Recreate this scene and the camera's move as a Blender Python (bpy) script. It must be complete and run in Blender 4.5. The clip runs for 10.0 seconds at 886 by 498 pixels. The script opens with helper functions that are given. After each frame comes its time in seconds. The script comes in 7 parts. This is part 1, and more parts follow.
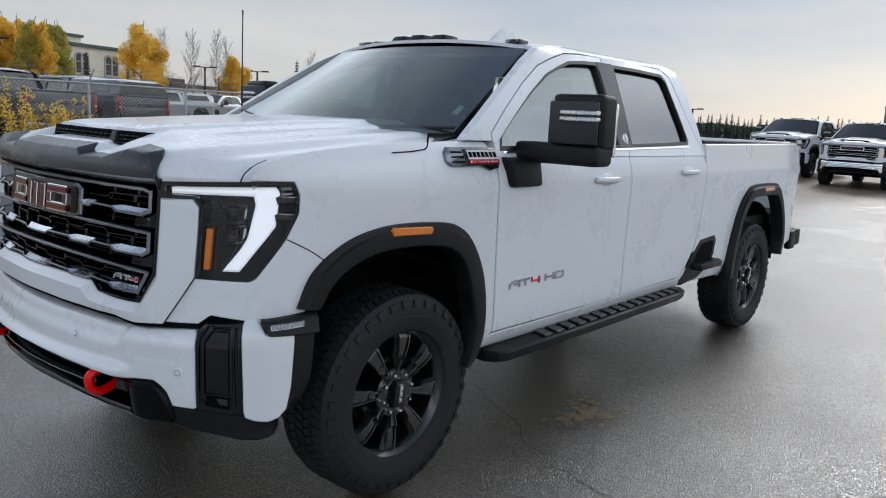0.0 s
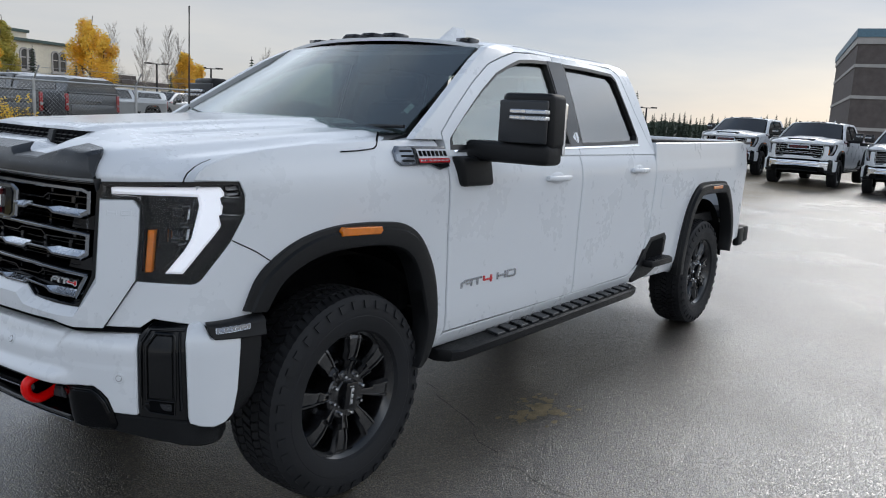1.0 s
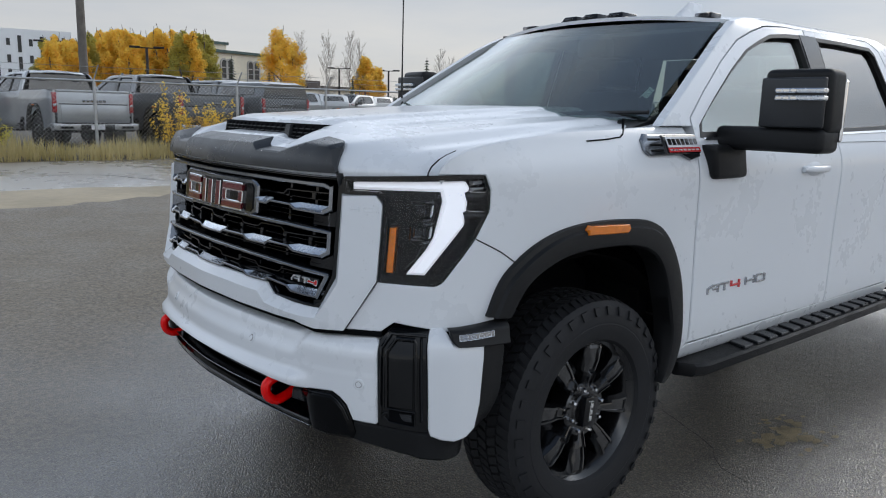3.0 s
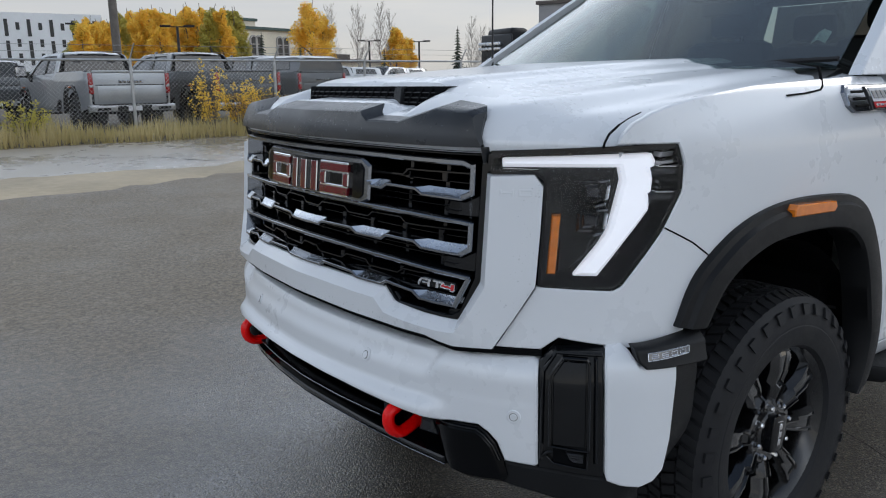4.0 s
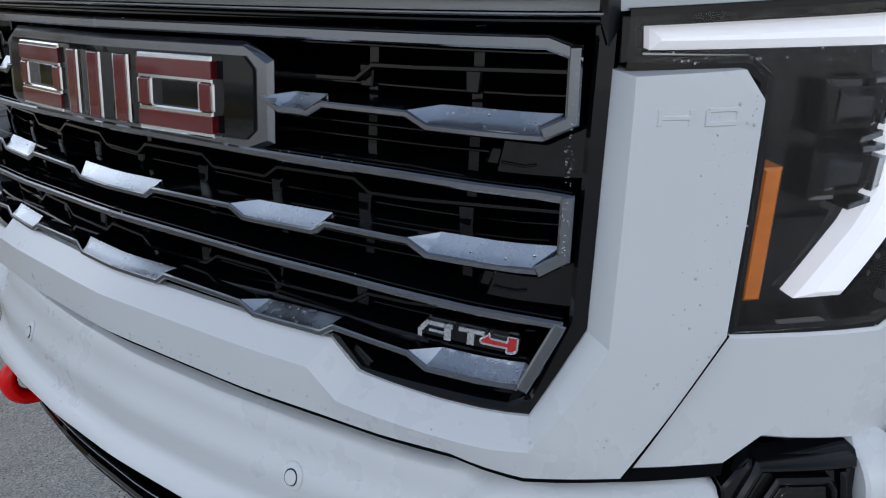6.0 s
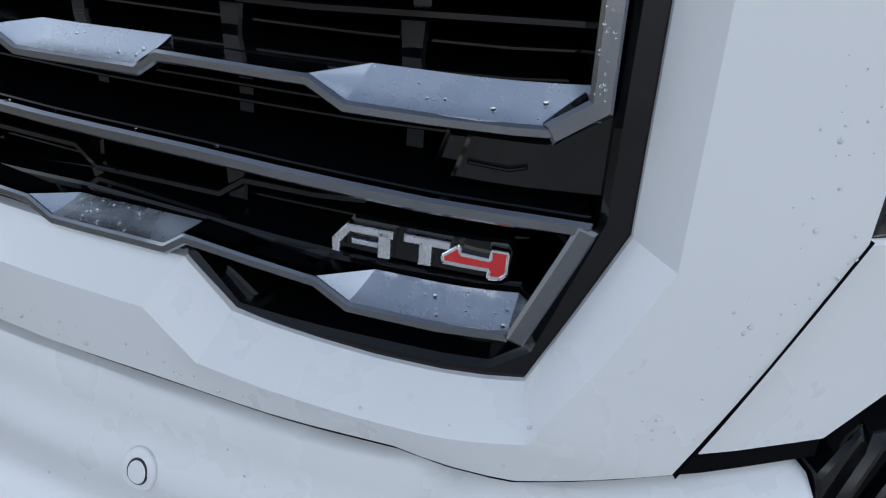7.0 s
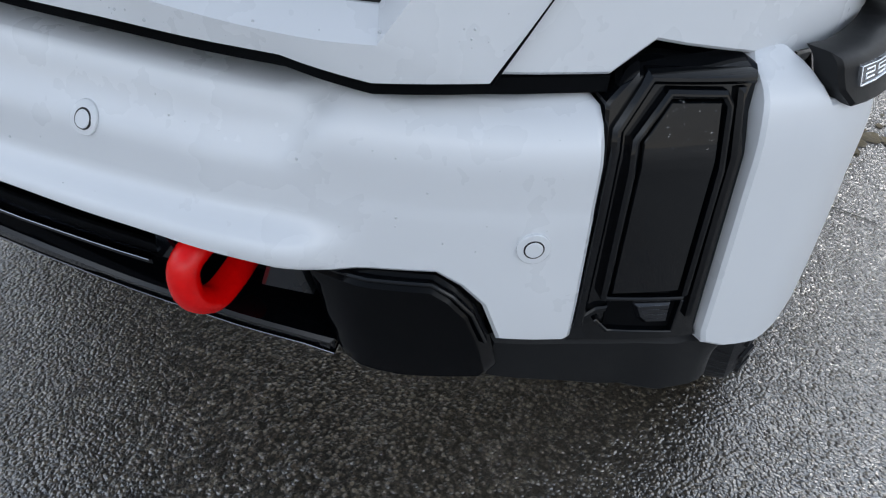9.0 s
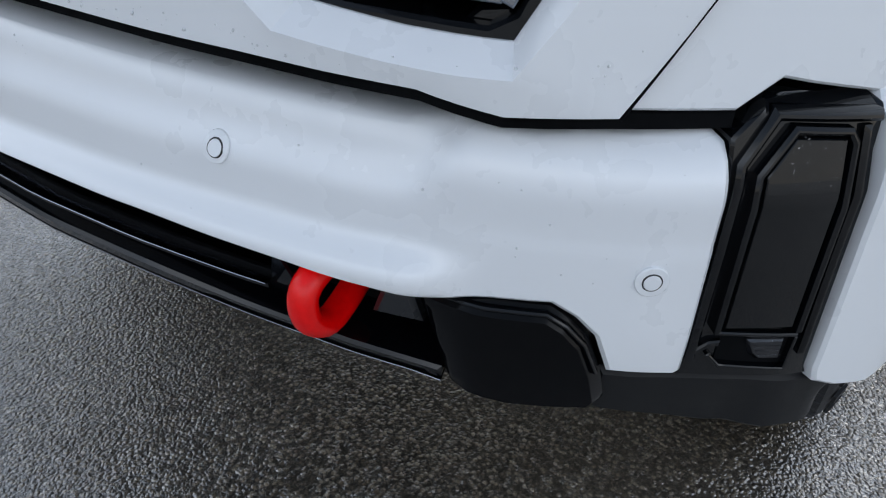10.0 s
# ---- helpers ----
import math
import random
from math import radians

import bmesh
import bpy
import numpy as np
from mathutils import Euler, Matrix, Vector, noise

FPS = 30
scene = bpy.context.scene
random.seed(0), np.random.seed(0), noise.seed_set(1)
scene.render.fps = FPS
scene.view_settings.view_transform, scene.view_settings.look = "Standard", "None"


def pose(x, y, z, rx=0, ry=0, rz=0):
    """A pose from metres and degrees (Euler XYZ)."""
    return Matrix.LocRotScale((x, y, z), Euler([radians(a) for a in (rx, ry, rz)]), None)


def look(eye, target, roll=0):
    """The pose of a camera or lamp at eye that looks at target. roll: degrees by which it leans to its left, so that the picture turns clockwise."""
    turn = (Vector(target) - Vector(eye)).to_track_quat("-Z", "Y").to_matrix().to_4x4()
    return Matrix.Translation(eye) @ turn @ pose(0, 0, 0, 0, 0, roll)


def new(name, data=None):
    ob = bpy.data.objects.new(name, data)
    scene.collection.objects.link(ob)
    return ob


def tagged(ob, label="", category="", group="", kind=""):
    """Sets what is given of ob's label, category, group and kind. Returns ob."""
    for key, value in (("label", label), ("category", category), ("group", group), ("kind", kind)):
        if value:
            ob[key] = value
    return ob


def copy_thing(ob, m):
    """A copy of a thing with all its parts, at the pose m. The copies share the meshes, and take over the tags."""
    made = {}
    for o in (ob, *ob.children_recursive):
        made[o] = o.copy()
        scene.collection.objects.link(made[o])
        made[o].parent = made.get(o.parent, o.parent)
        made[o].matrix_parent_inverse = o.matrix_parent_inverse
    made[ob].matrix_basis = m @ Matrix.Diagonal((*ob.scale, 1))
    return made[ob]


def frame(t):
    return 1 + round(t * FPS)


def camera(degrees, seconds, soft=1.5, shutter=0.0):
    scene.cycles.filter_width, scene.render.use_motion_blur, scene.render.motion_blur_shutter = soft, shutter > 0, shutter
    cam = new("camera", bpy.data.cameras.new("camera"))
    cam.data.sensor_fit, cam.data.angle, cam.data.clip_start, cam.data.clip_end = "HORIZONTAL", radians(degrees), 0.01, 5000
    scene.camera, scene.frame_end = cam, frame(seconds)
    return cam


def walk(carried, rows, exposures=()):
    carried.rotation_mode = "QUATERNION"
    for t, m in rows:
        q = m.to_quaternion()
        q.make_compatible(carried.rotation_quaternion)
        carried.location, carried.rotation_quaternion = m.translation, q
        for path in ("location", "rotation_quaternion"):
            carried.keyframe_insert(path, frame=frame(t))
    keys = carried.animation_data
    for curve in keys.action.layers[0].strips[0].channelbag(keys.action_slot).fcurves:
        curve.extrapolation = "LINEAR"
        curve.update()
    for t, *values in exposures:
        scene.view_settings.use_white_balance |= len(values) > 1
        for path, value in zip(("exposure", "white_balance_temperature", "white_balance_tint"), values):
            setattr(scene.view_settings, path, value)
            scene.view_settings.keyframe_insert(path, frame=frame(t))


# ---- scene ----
cam = camera(60.5, 10.0, 1.1)
PATH = [
    (0, (-2.157, -3.074, 1.566), (-0.669, -1.782, 1.226), 2.9),
    (0.5, (-2.141, -3.086, 1.572), (-0.614, -1.841, 1.23), 2.9),
    (1, (-2.122, -3.089, 1.57), (-0.565, -1.881, 1.231), 3.0),
    (1.5, (-2.133, -3.073, 1.569), (-0.582, -1.856, 1.232), 3.0),
    (2, (-2.161, -3.052, 1.569), (-0.668, -1.765, 1.23), 2.8),
    (2.5, (-2.185, -2.964, 1.561), (-0.804, -1.56, 1.211), 2.1),
    (3, (-2.11, -2.7, 1.521), (-0.861, -1.18, 1.158), 1.3),
    (4.5, (-1.979, -1.771, 1.474), (-0.802, -0.224, 1.004), -0.8),
    (5, (-1.836, -1.486, 1.473), (-0.561, -0.035, 0.957), -0.7),
    (5.5, (-1.707, -1.23, 1.42), (-0.307, 0.074, 0.835), -0.9),
    (7, (-1.294, -0.801, 1.197), (0.221, 0.098, 0.251), 1.2),
    (7.5, (-1.286, -0.813, 1.113), (0.212, -0.011, 0.058), 3.5),
    (8, (-1.352, -0.943, 1.08), (0.132, -0.225, -0.051), 5.0),
    (8.5, (-1.437, -1.019, 1.08), (0.043, -0.298, -0.056), 5.1),
    (9, (-1.471, -1.007, 1.083), (0.001, -0.246, -0.038), 4.5),
    (9.5, (-1.495, -0.972, 1.083), (-0.043, -0.142, -0.013), 3.8),
    (10, (-1.52, -0.951, 1.087), (-0.077, -0.063, 0.025), 3.4),
]
walk(cam, [(t, look(eye, target, roll)) for t, eye, target, roll in PATH],
     exposures=((0, 0.0), (4.5, 0.05), (5.5, 0.12), (7.0, 0.40), (7.5, 0.45), (9.0, 0.45), (10.0, 0.45)))

# ---- light ----
world = bpy.data.worlds.new("overcast_sky")
scene.world = world
world.use_nodes = True
wn, wl = world.node_tree.nodes, world.node_tree.links
wn.clear()
w_out = wn.new("ShaderNodeOutputWorld")
w_bg = wn.new("ShaderNodeBackground")
w_sky = wn.new("ShaderNodeTexSky")
w_sky.sky_type = "NISHITA"
w_sky.sun_disc = False
SUN_EL, SUN_AZ = radians(28), radians(6)
w_sky.sun_elevation = SUN_EL
w_sky.sun_rotation = radians(90) - SUN_AZ
w_co = wn.new("ShaderNodeTexCoord")
w_sep = wn.new("ShaderNodeSeparateXYZ")
w_map = wn.new("ShaderNodeMapping")
w_map.inputs["Scale"].default_value = (1.0, 1.0, 5.0)
w_noise = wn.new("ShaderNodeTexNoise")
w_noise.inputs["Scale"].default_value = 1.6
w_noise.inputs["Detail"].default_value = 6
w_noise.inputs["Roughness"].default_value = 0.55
w_ramp = wn.new("ShaderNodeValToRGB")
w_ramp.color_ramp.elements[0].position = 0.0
w_ramp.color_ramp.elements[0].color = (0.66, 0.62, 0.58, 1)
w_ramp.color_ramp.elements[1].position = 0.95
w_ramp.color_ramp.elements[1].color = (0.13, 0.17, 0.25, 1)
for at, c in ((0.08, (0.60, 0.60, 0.61, 1)), (0.19, (0.45, 0.49, 0.56, 1)), (0.38, (1.48, 1.58, 1.73, 1)), (0.60, (0.54, 0.62, 0.74, 1))):
    w_ramp.color_ramp.elements.new(at).color = c
w_cloud = wn.new("ShaderNodeValToRGB")
w_cloud.color_ramp.elements[0].position = 0.32
w_cloud.color_ramp.elements[0].color = (0.76, 0.83, 0.92, 1)
w_cloud.color_ramp.elements[1].position = 0.68
w_cloud.color_ramp.elements[1].color = (1.13, 1.09, 1.03, 1)
w_mul = wn.new("ShaderNodeMix")
w_mul.data_type = "RGBA"
w_mul.blend_type = "MULTIPLY"
w_mul.inputs["Factor"].default_value = 1.0
w_sk = wn.new("ShaderNodeMix")
w_sk.data_type = "RGBA"
w_sk.blend_type = "MULTIPLY"
w_sk.inputs["Factor"].default_value = 1.0
w_sk.inputs["B"].default_value = (0.1, 0.1, 0.1, 1)
w_mix = wn.new("ShaderNodeMix")
w_mix.data_type = "RGBA"
w_mix.inputs["Factor"].default_value = 0.90
wl.new(w_co.outputs["Generated"], w_sep.inputs[0])
wl.new(w_sep.outputs["Z"], w_ramp.inputs[0])
wl.new(w_co.outputs["Generated"], w_map.inputs["Vector"])
wl.new(w_map.outputs[0], w_noise.inputs["Vector"])
wl.new(w_noise.outputs["Fac"], w_cloud.inputs[0])
wl.new(w_ramp.outputs[0], w_mul.inputs["A"])
wl.new(w_cloud.outputs[0], w_mul.inputs["B"])
wl.new(w_sky.outputs[0], w_sk.inputs["A"])
wl.new(w_sk.outputs["Result"], w_mix.inputs["A"])
w_dot = wn.new("ShaderNodeVectorMath")
w_dot.operation = "DOT_PRODUCT"
w_dot.inputs[1].default_value = (math.cos(radians(-68)), math.sin(radians(-68)), 0)
w_side = wn.new("ShaderNodeMapRange")
w_side.inputs["From Min"].default_value = -1.0
w_tone = wn.new("ShaderNodeMix")
w_tone.data_type = "RGBA"
w_tone.inputs["A"].default_value = (0.90, 0.925, 0.96, 1)
w_tone.inputs["B"].default_value = (1.30, 1.28, 1.25, 1)
w_veil = wn.new("ShaderNodeMix")
w_veil.data_type = "RGBA"
w_veil.blend_type = "MULTIPLY"
w_veil.inputs["Factor"].default_value = 1.0
wl.new(w_co.outputs["Generated"], w_dot.inputs[0])
wl.new(w_dot.outputs["Value"], w_side.inputs["Value"])
wl.new(w_side.outputs[0], w_tone.inputs["Factor"])
wl.new(w_mul.outputs["Result"], w_veil.inputs["A"])
wl.new(w_tone.outputs["Result"], w_veil.inputs["B"])
wl.new(w_veil.outputs["Result"], w_mix.inputs["B"])
wl.new(w_mix.outputs["Result"], w_bg.inputs["Color"])
w_bg.inputs["Strength"].default_value = 1.06
wl.new(w_bg.outputs[0], w_out.inputs[0])

sun = new("sun", bpy.data.lights.new("sun", "SUN"))
sun.data.energy = 0.62
sun.data.angle = radians(20)
sun.data.color = (1.0, 0.95, 0.88)
sun.matrix_world = look((12 * math.cos(SUN_AZ), 12 * math.sin(SUN_AZ), 12 * math.tan(SUN_EL)), (0, 0, 0))


# ---- materials ----
def mat(name, base, rough=0.5, metal=0.0, vary=0.0, scale=8.0, bump=0.0, bump_scale=60.0, coat=0.0, base2=None, rough_vary=0.0, spec=0.5, emit=None, emit_power=0.0, per_object=0.0, coat_rough=0.03):
    """A surface with colour variation at two scales, uneven gloss and fine relief."""
    m = bpy.data.materials.new(name)
    m.use_nodes = True
    n, l = m.node_tree.nodes, m.node_tree.links
    b = n["Principled BSDF"]
    b.inputs["Base Color"].default_value = (*base, 1)
    b.inputs["Roughness"].default_value = rough
    b.inputs["Metallic"].default_value = metal
    b.inputs["Coat Weight"].default_value = coat
    b.inputs["Coat Roughness"].default_value = coat_rough
    b.inputs["Specular IOR Level"].default_value = spec
    co = n.new("ShaderNodeTexCoord")
    if vary or base2 or rough_vary:
        a = n.new("ShaderNodeTexNoise")
        a.inputs["Scale"].default_value = scale
        a.inputs["Detail"].default_value = 5
        a2 = n.new("ShaderNodeTexNoise")
        a2.inputs["Scale"].default_value = scale * 9
        a2.inputs["Detail"].default_value = 3
        l.new(co.outputs["Object"], a.inputs["Vector"])
        l.new(co.outputs["Object"], a2.inputs["Vector"])
        ad = n.new("ShaderNodeMath")
        ad.operation = "MULTIPLY_ADD"
        l.new(a2.outputs["Fac"], ad.inputs[0])
        ad.inputs[1].default_value = 0.45
        l.new(a.outputs["Fac"], ad.inputs[2])
        r = n.new("ShaderNodeMapRange")
        r.inputs["From Min"].default_value = 0.5
        r.inputs["From Max"].default_value = 0.95
        l.new(ad.outputs[0], r.inputs["Value"])
        mx = n.new("ShaderNodeMix")
        mx.data_type = "RGBA"
        other = base2 or tuple(min(1, c * (1 + vary)) for c in base)
        low = base if base2 else tuple(c * (1 - vary) for c in base)
        mx.inputs["A"].default_value = (*low, 1)
        mx.inputs["B"].default_value = (*other, 1)
        l.new(r.outputs[0], mx.inputs["Factor"])
        out = mx.outputs["Result"]
        if per_object:
            oi = n.new("ShaderNodeObjectInfo")
            hs = n.new("ShaderNodeHueSaturation")
            mr = n.new("ShaderNodeMapRange")
            mr.inputs["To Min"].default_value = 1 - per_object
            mr.inputs["To Max"].default_value = 1 + per_object
            l.new(oi.outputs["Random"], mr.inputs["Value"])
            l.new(mr.outputs[0], hs.inputs["Value"])
            l.new(out, hs.inputs["Color"])
            out = hs.outputs[0]
        l.new(out, b.inputs["Base Color"])
        if rough_vary:
            rr = n.new("ShaderNodeMapRange")
            rr.inputs["To Min"].default_value = max(0.02, rough - rough_vary)
            rr.inputs["To Max"].default_value = min(1, rough + rough_vary)
            l.new(r.outputs[0], rr.inputs["Value"])
            l.new(rr.outputs[0], b.inputs["Roughness"])
    if bump:
        bn = n.new("ShaderNodeTexNoise")
        bn.inputs["Scale"].default_value = bump_scale
        bn.inputs["Detail"].default_value = 4
        l.new(co.outputs["Object"], bn.inputs["Vector"])
        bp = n.new("ShaderNodeBump")
        bp.inputs["Strength"].default_value = min(1, bump)
        bp.inputs["Distance"].default_value = 0.01
        l.new(bn.outputs["Fac"], bp.inputs["Height"])
        l.new(bp.outputs[0], b.inputs["Normal"])
    if emit:
        b.inputs["Emission Color"].default_value = (*emit, 1)
        b.inputs["Emission Strength"].default_value = emit_power
    return m


def glass(name, tint, base):
    """Thin vehicle glass: see-through with a tint, and a gloss that grows towards grazing angles."""
    m = bpy.data.materials.new(name)
    m.use_nodes = True
    n, l = m.node_tree.nodes, m.node_tree.links
    n.clear()
    out = n.new("ShaderNodeOutputMaterial")
    tr = n.new("ShaderNodeBsdfTransparent")
    tr.inputs["Color"].default_value = (*tint, 1)
    gl = n.new("ShaderNodeBsdfGlossy")
    gl.inputs["Roughness"].default_value = 0.03
    gl.inputs["Color"].default_value = (1, 1, 1, 1)
    lw = n.new("ShaderNodeLayerWeight")
    lw.inputs["Blend"].default_value = 0.5
    pw = n.new("ShaderNodeMath")
    pw.operation = "POWER"
    pw.inputs[1].default_value = 4.5
    l.new(lw.outputs["Facing"], pw.inputs[0])
    ma = n.new("ShaderNodeMath")
    ma.operation = "MULTIPLY_ADD"
    ma.inputs[1].default_value = 0.9 - base
    ma.inputs[2].default_value = base
    l.new(pw.outputs[0], ma.inputs[0])
    mx = n.new("ShaderNodeMixShader")
    l.new(ma.outputs[0], mx.inputs[0])
    l.new(tr.outputs[0], mx.inputs[1])
    l.new(gl.outputs[0], mx.inputs[2])
    l.new(mx.outputs[0], out.inputs[0])
    return m


M_white = mat("white_paint", (0.73, 0.755, 0.785), 0.28, coat=0.45, vary=0.005, scale=3, rough_vary=0.012, coat_rough=0.11)
M_black = mat("gloss_black", (0.0024, 0.0030, 0.0042), 0.05, coat=0.05, vary=0.2, rough_vary=0.03, spec=0.36)
M_skid = mat("gloss_black_skid", (0.0012, 0.0014, 0.0020), 0.10, vary=0.2, rough_vary=0.04, spec=0.15)
M_plastic = mat("grained_black_plastic", (0.0075, 0.008, 0.009), 0.46, vary=0.2, scale=5, bump=0.12, bump_scale=900, rough_vary=0.1, spec=0.26)
M_cap = mat("satin_black_trim", (0.016, 0.018, 0.021), 0.30, vary=0.12, scale=5, bump=0.03, bump_scale=700, rough_vary=0.06, spec=0.45)
M_inner = mat("dark_well_liner", (0.005, 0.0053, 0.006), 0.9, vary=0.3, bump=0.2, bump_scale=120, spec=0.08)
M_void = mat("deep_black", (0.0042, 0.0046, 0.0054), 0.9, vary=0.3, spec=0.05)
M_chrome = mat("dark_chrome", (0.22, 0.235, 0.26), 0.16, metal=1.0, vary=0.08, scale=6, rough_vary=0.06)
M_steel = mat("bright_chrome", (0.80, 0.81, 0.83), 0.10, metal=1.0, vary=0.04, rough_vary=0.04)
M_satin = mat("brushed_silver", (0.70, 0.735, 0.79), 0.27, metal=1.0, vary=0.06, scale=10, rough_vary=0.08)
M_red = mat("red_enamel", (0.55, 0.012, 0.018), 0.25, coat=0.8, vary=0.1)
M_deepred = mat("deep_red_enamel", (0.13, 0.004, 0.009), 0.18, coat=0.7, vary=0.1)
M_hook = mat("red_powder_coat", (0.80, 0.0015, 0.002), 0.26, coat=0.12, spec=0.3, vary=0.12, scale=14, bump=0.05, bump_scale=200)
M_amber = mat("amber_lens", (0.75, 0.20, 0.012), 0.25, coat=0.6, vary=0.12, scale=40)
M_rubber = mat("tyre_rubber", (0.014, 0.0145, 0.0165), 0.60, vary=0.35, scale=6, bump=0.15, bump_scale=220, rough_vary=0.12, spec=0.28)
M_rim = mat("black_wheel_paint", (0.005, 0.005, 0.0055), 0.2, coat=0.5, vary=0.2, rough_vary=0.08)
M_rimface = mat("gloss_black_wheel_face", (0.0045, 0.0048, 0.0056), 0.12, coat=0.7, vary=0.2, rough_vary=0.05)
M_drl = mat("lit_light_tube", (0.9, 0.92, 1.0), 0.3, vary=0.02, emit=(0.86, 0.90, 1.0), emit_power=0.46)
M_lamp = mat("lamp_reflector", (0.06, 0.063, 0.07), 0.14, metal=0.9, vary=0.3, rough_vary=0.1)
M_lens = glass("clear_lens", (0.97, 0.97, 0.97), 0.012)
M_smoke = glass("smoked_lens", (0.55, 0.55, 0.57), 0.03)
M_wind = glass("windscreen_glass", (0.56, 0.64, 0.62), 0.10)
M_tint = glass("tinted_glass", (0.56, 0.64, 0.60), 0.14)
M_privacy = glass("privacy_glass", (0.24, 0.24, 0.23), 0.17)
M_redlamp = mat("red_lamp_cover", (.30, .012, .015), .2, coat=.5, vary=.2, scale=30)
M_lampfar = mat("clear_lamp_cover", (.45, .46, .48), .15, metal=.5, vary=.2)
M_platefar = mat("plate_white", (.62, .63, .66), .5, vary=.1)
M_letter = mat("badge_silver", (0.40, 0.41, 0.44), 0.24, metal=1.0, vary=0.08, scale=10, rough_vary=0.06)
M_trimdark = mat("black_weatherstrip", (0.010, 0.010, 0.011), 0.45, vary=0.2)
M_cabin = mat("black_upholstery", (0.020, 0.0205, 0.023), 0.62, vary=0.25, scale=20, bump=0.15, bump_scale=300)
M_liner = mat("grey_headliner", (0.20, 0.20, 0.205), 0.9, vary=0.1, scale=20)


# ---- mesh helpers ----
def finish(name, bm, material, parent=None, label="", sharp=32):
    me = bpy.data.meshes.new(name)
    bmesh.ops.recalc_face_normals(bm, faces=bm.faces)
    bm.to_mesh(me)
    bm.free()
    for m in material if isinstance(material, (list, tuple)) else (material,):
        me.materials.append(m)
    me.shade_smooth()
    me.set_sharp_from_angle(angle=radians(sharp))
    ob = new(name, me)
    if parent:
        ob.parent = parent
    if label:
        ob["label"] = label
    return ob


def part(name, bm, material, parent, label="", sharp=32):
    """Links a bmesh as one mesh object under a thing or under a part."""
    return finish(name, bm, material, parent, label, sharp)


def thing(name, x, y, z, rz, label, category, group="", kind=""):
    ob = new(name)
    ob.matrix_basis = pose(x, y, z, 0, 0, rz)
    return tagged(ob, label, category, group, kind)


def add_box(bm, x0, x1, y0, y1, z0, z1, r=0.0, m=None, mi=0):
    v = [bm.verts.new((x, y, z)) for z in (z0, z1) for y in (y0, y1) for x in (x0, x1)]
    fs = [bm.faces.new([v[i] for i in q]) for q in ((0, 2, 3, 1), (4, 5, 7, 6), (0, 1, 5, 4), (2, 6, 7, 3), (0, 4, 6, 2), (1, 3, 7, 5))]
    for f in fs:
        f.material_index = mi
    if m is not None:
        bmesh.ops.transform(bm, matrix=m, verts=v)
    if r:
        es = list({e for f in fs for e in f.edges})
        bmesh.ops.bevel(bm, geom=es, offset=r, segments=2, affect="EDGES", profile=0.5)
    return bm


def box(x0, x1, y0, y1, z0, z1, r=0.0):
    return add_box(bmesh.new(), x0, x1, y0, y1, z0, z1, r)


def lathe(profile, axis="y", n=48, closed=False):
    """Turns (radius, along) pairs about the given axis."""
    bm = bmesh.new()
    rings = []
    for i in range(n):
        a = 2 * math.pi * i / n
        c, s = math.cos(a), math.sin(a)
        rings.append([bm.verts.new((r * c, h, r * s) if axis == "y" else (r * c, r * s, h) if axis == "z" else (h, r * c, r * s)) for r, h in profile])
    k = len(profile)
    for i in range(n):
        a, b = rings[i], rings[(i + 1) % n]
        for j in range(k if closed else k - 1):
            q = [a[j], a[(j + 1) % k], b[(j + 1) % k], b[j]]
            try:
                bm.faces.new(q)
            except ValueError:
                pass
    bmesh.ops.remove_doubles(bm, verts=bm.verts, dist=1e-5)
    return bm


def tube(points, radius, n=10, closed=False, flat=1.0):
    """A round bar along points; flat squashes it across its second axis."""
    bm = bmesh.new()
    pts = [Vector(p) for p in points]
    rings = []
    for i, p in enumerate(pts):
        if closed:
            d = (pts[(i + 1) % len(pts)] - pts[i - 1]).normalized()
        else:
            d = (pts[min(i + 1, len(pts) - 1)] - pts[max(i - 1, 0)]).normalized()
        up = Vector((0, 0, 1)) if abs(d.z) < 0.9 else Vector((1, 0, 0))
        a = d.cross(up).normalized()
        b = a.cross(d)
        r = radius[i] if isinstance(radius, (list, tuple)) else radius
        rings.append([bm.verts.new(p + a * (r * math.cos(t)) + b * (r * flat * math.sin(t))) for t in (2 * math.pi * k / n for k in range(n))])
    m = len(rings)
    for i in range(m if closed else m - 1):
        for k in range(n):
            bm.faces.new((rings[i][k], rings[i][(k + 1) % n], rings[(i + 1) % m][(k + 1) % n], rings[(i + 1) % m][k]))
    if not closed:
        bm.faces.new(rings[0])
        bm.faces.new(rings[-1])
    return bm


def merge(*bms):
    """Joins bmeshes into the first one."""
    out = bms[0]
    for b in bms[1:]:
        me = bpy.data.meshes.new("tmp")
        b.to_mesh(me)
        b.free()
        out.from_mesh(me)
        bpy.data.meshes.remove(me)
    return out


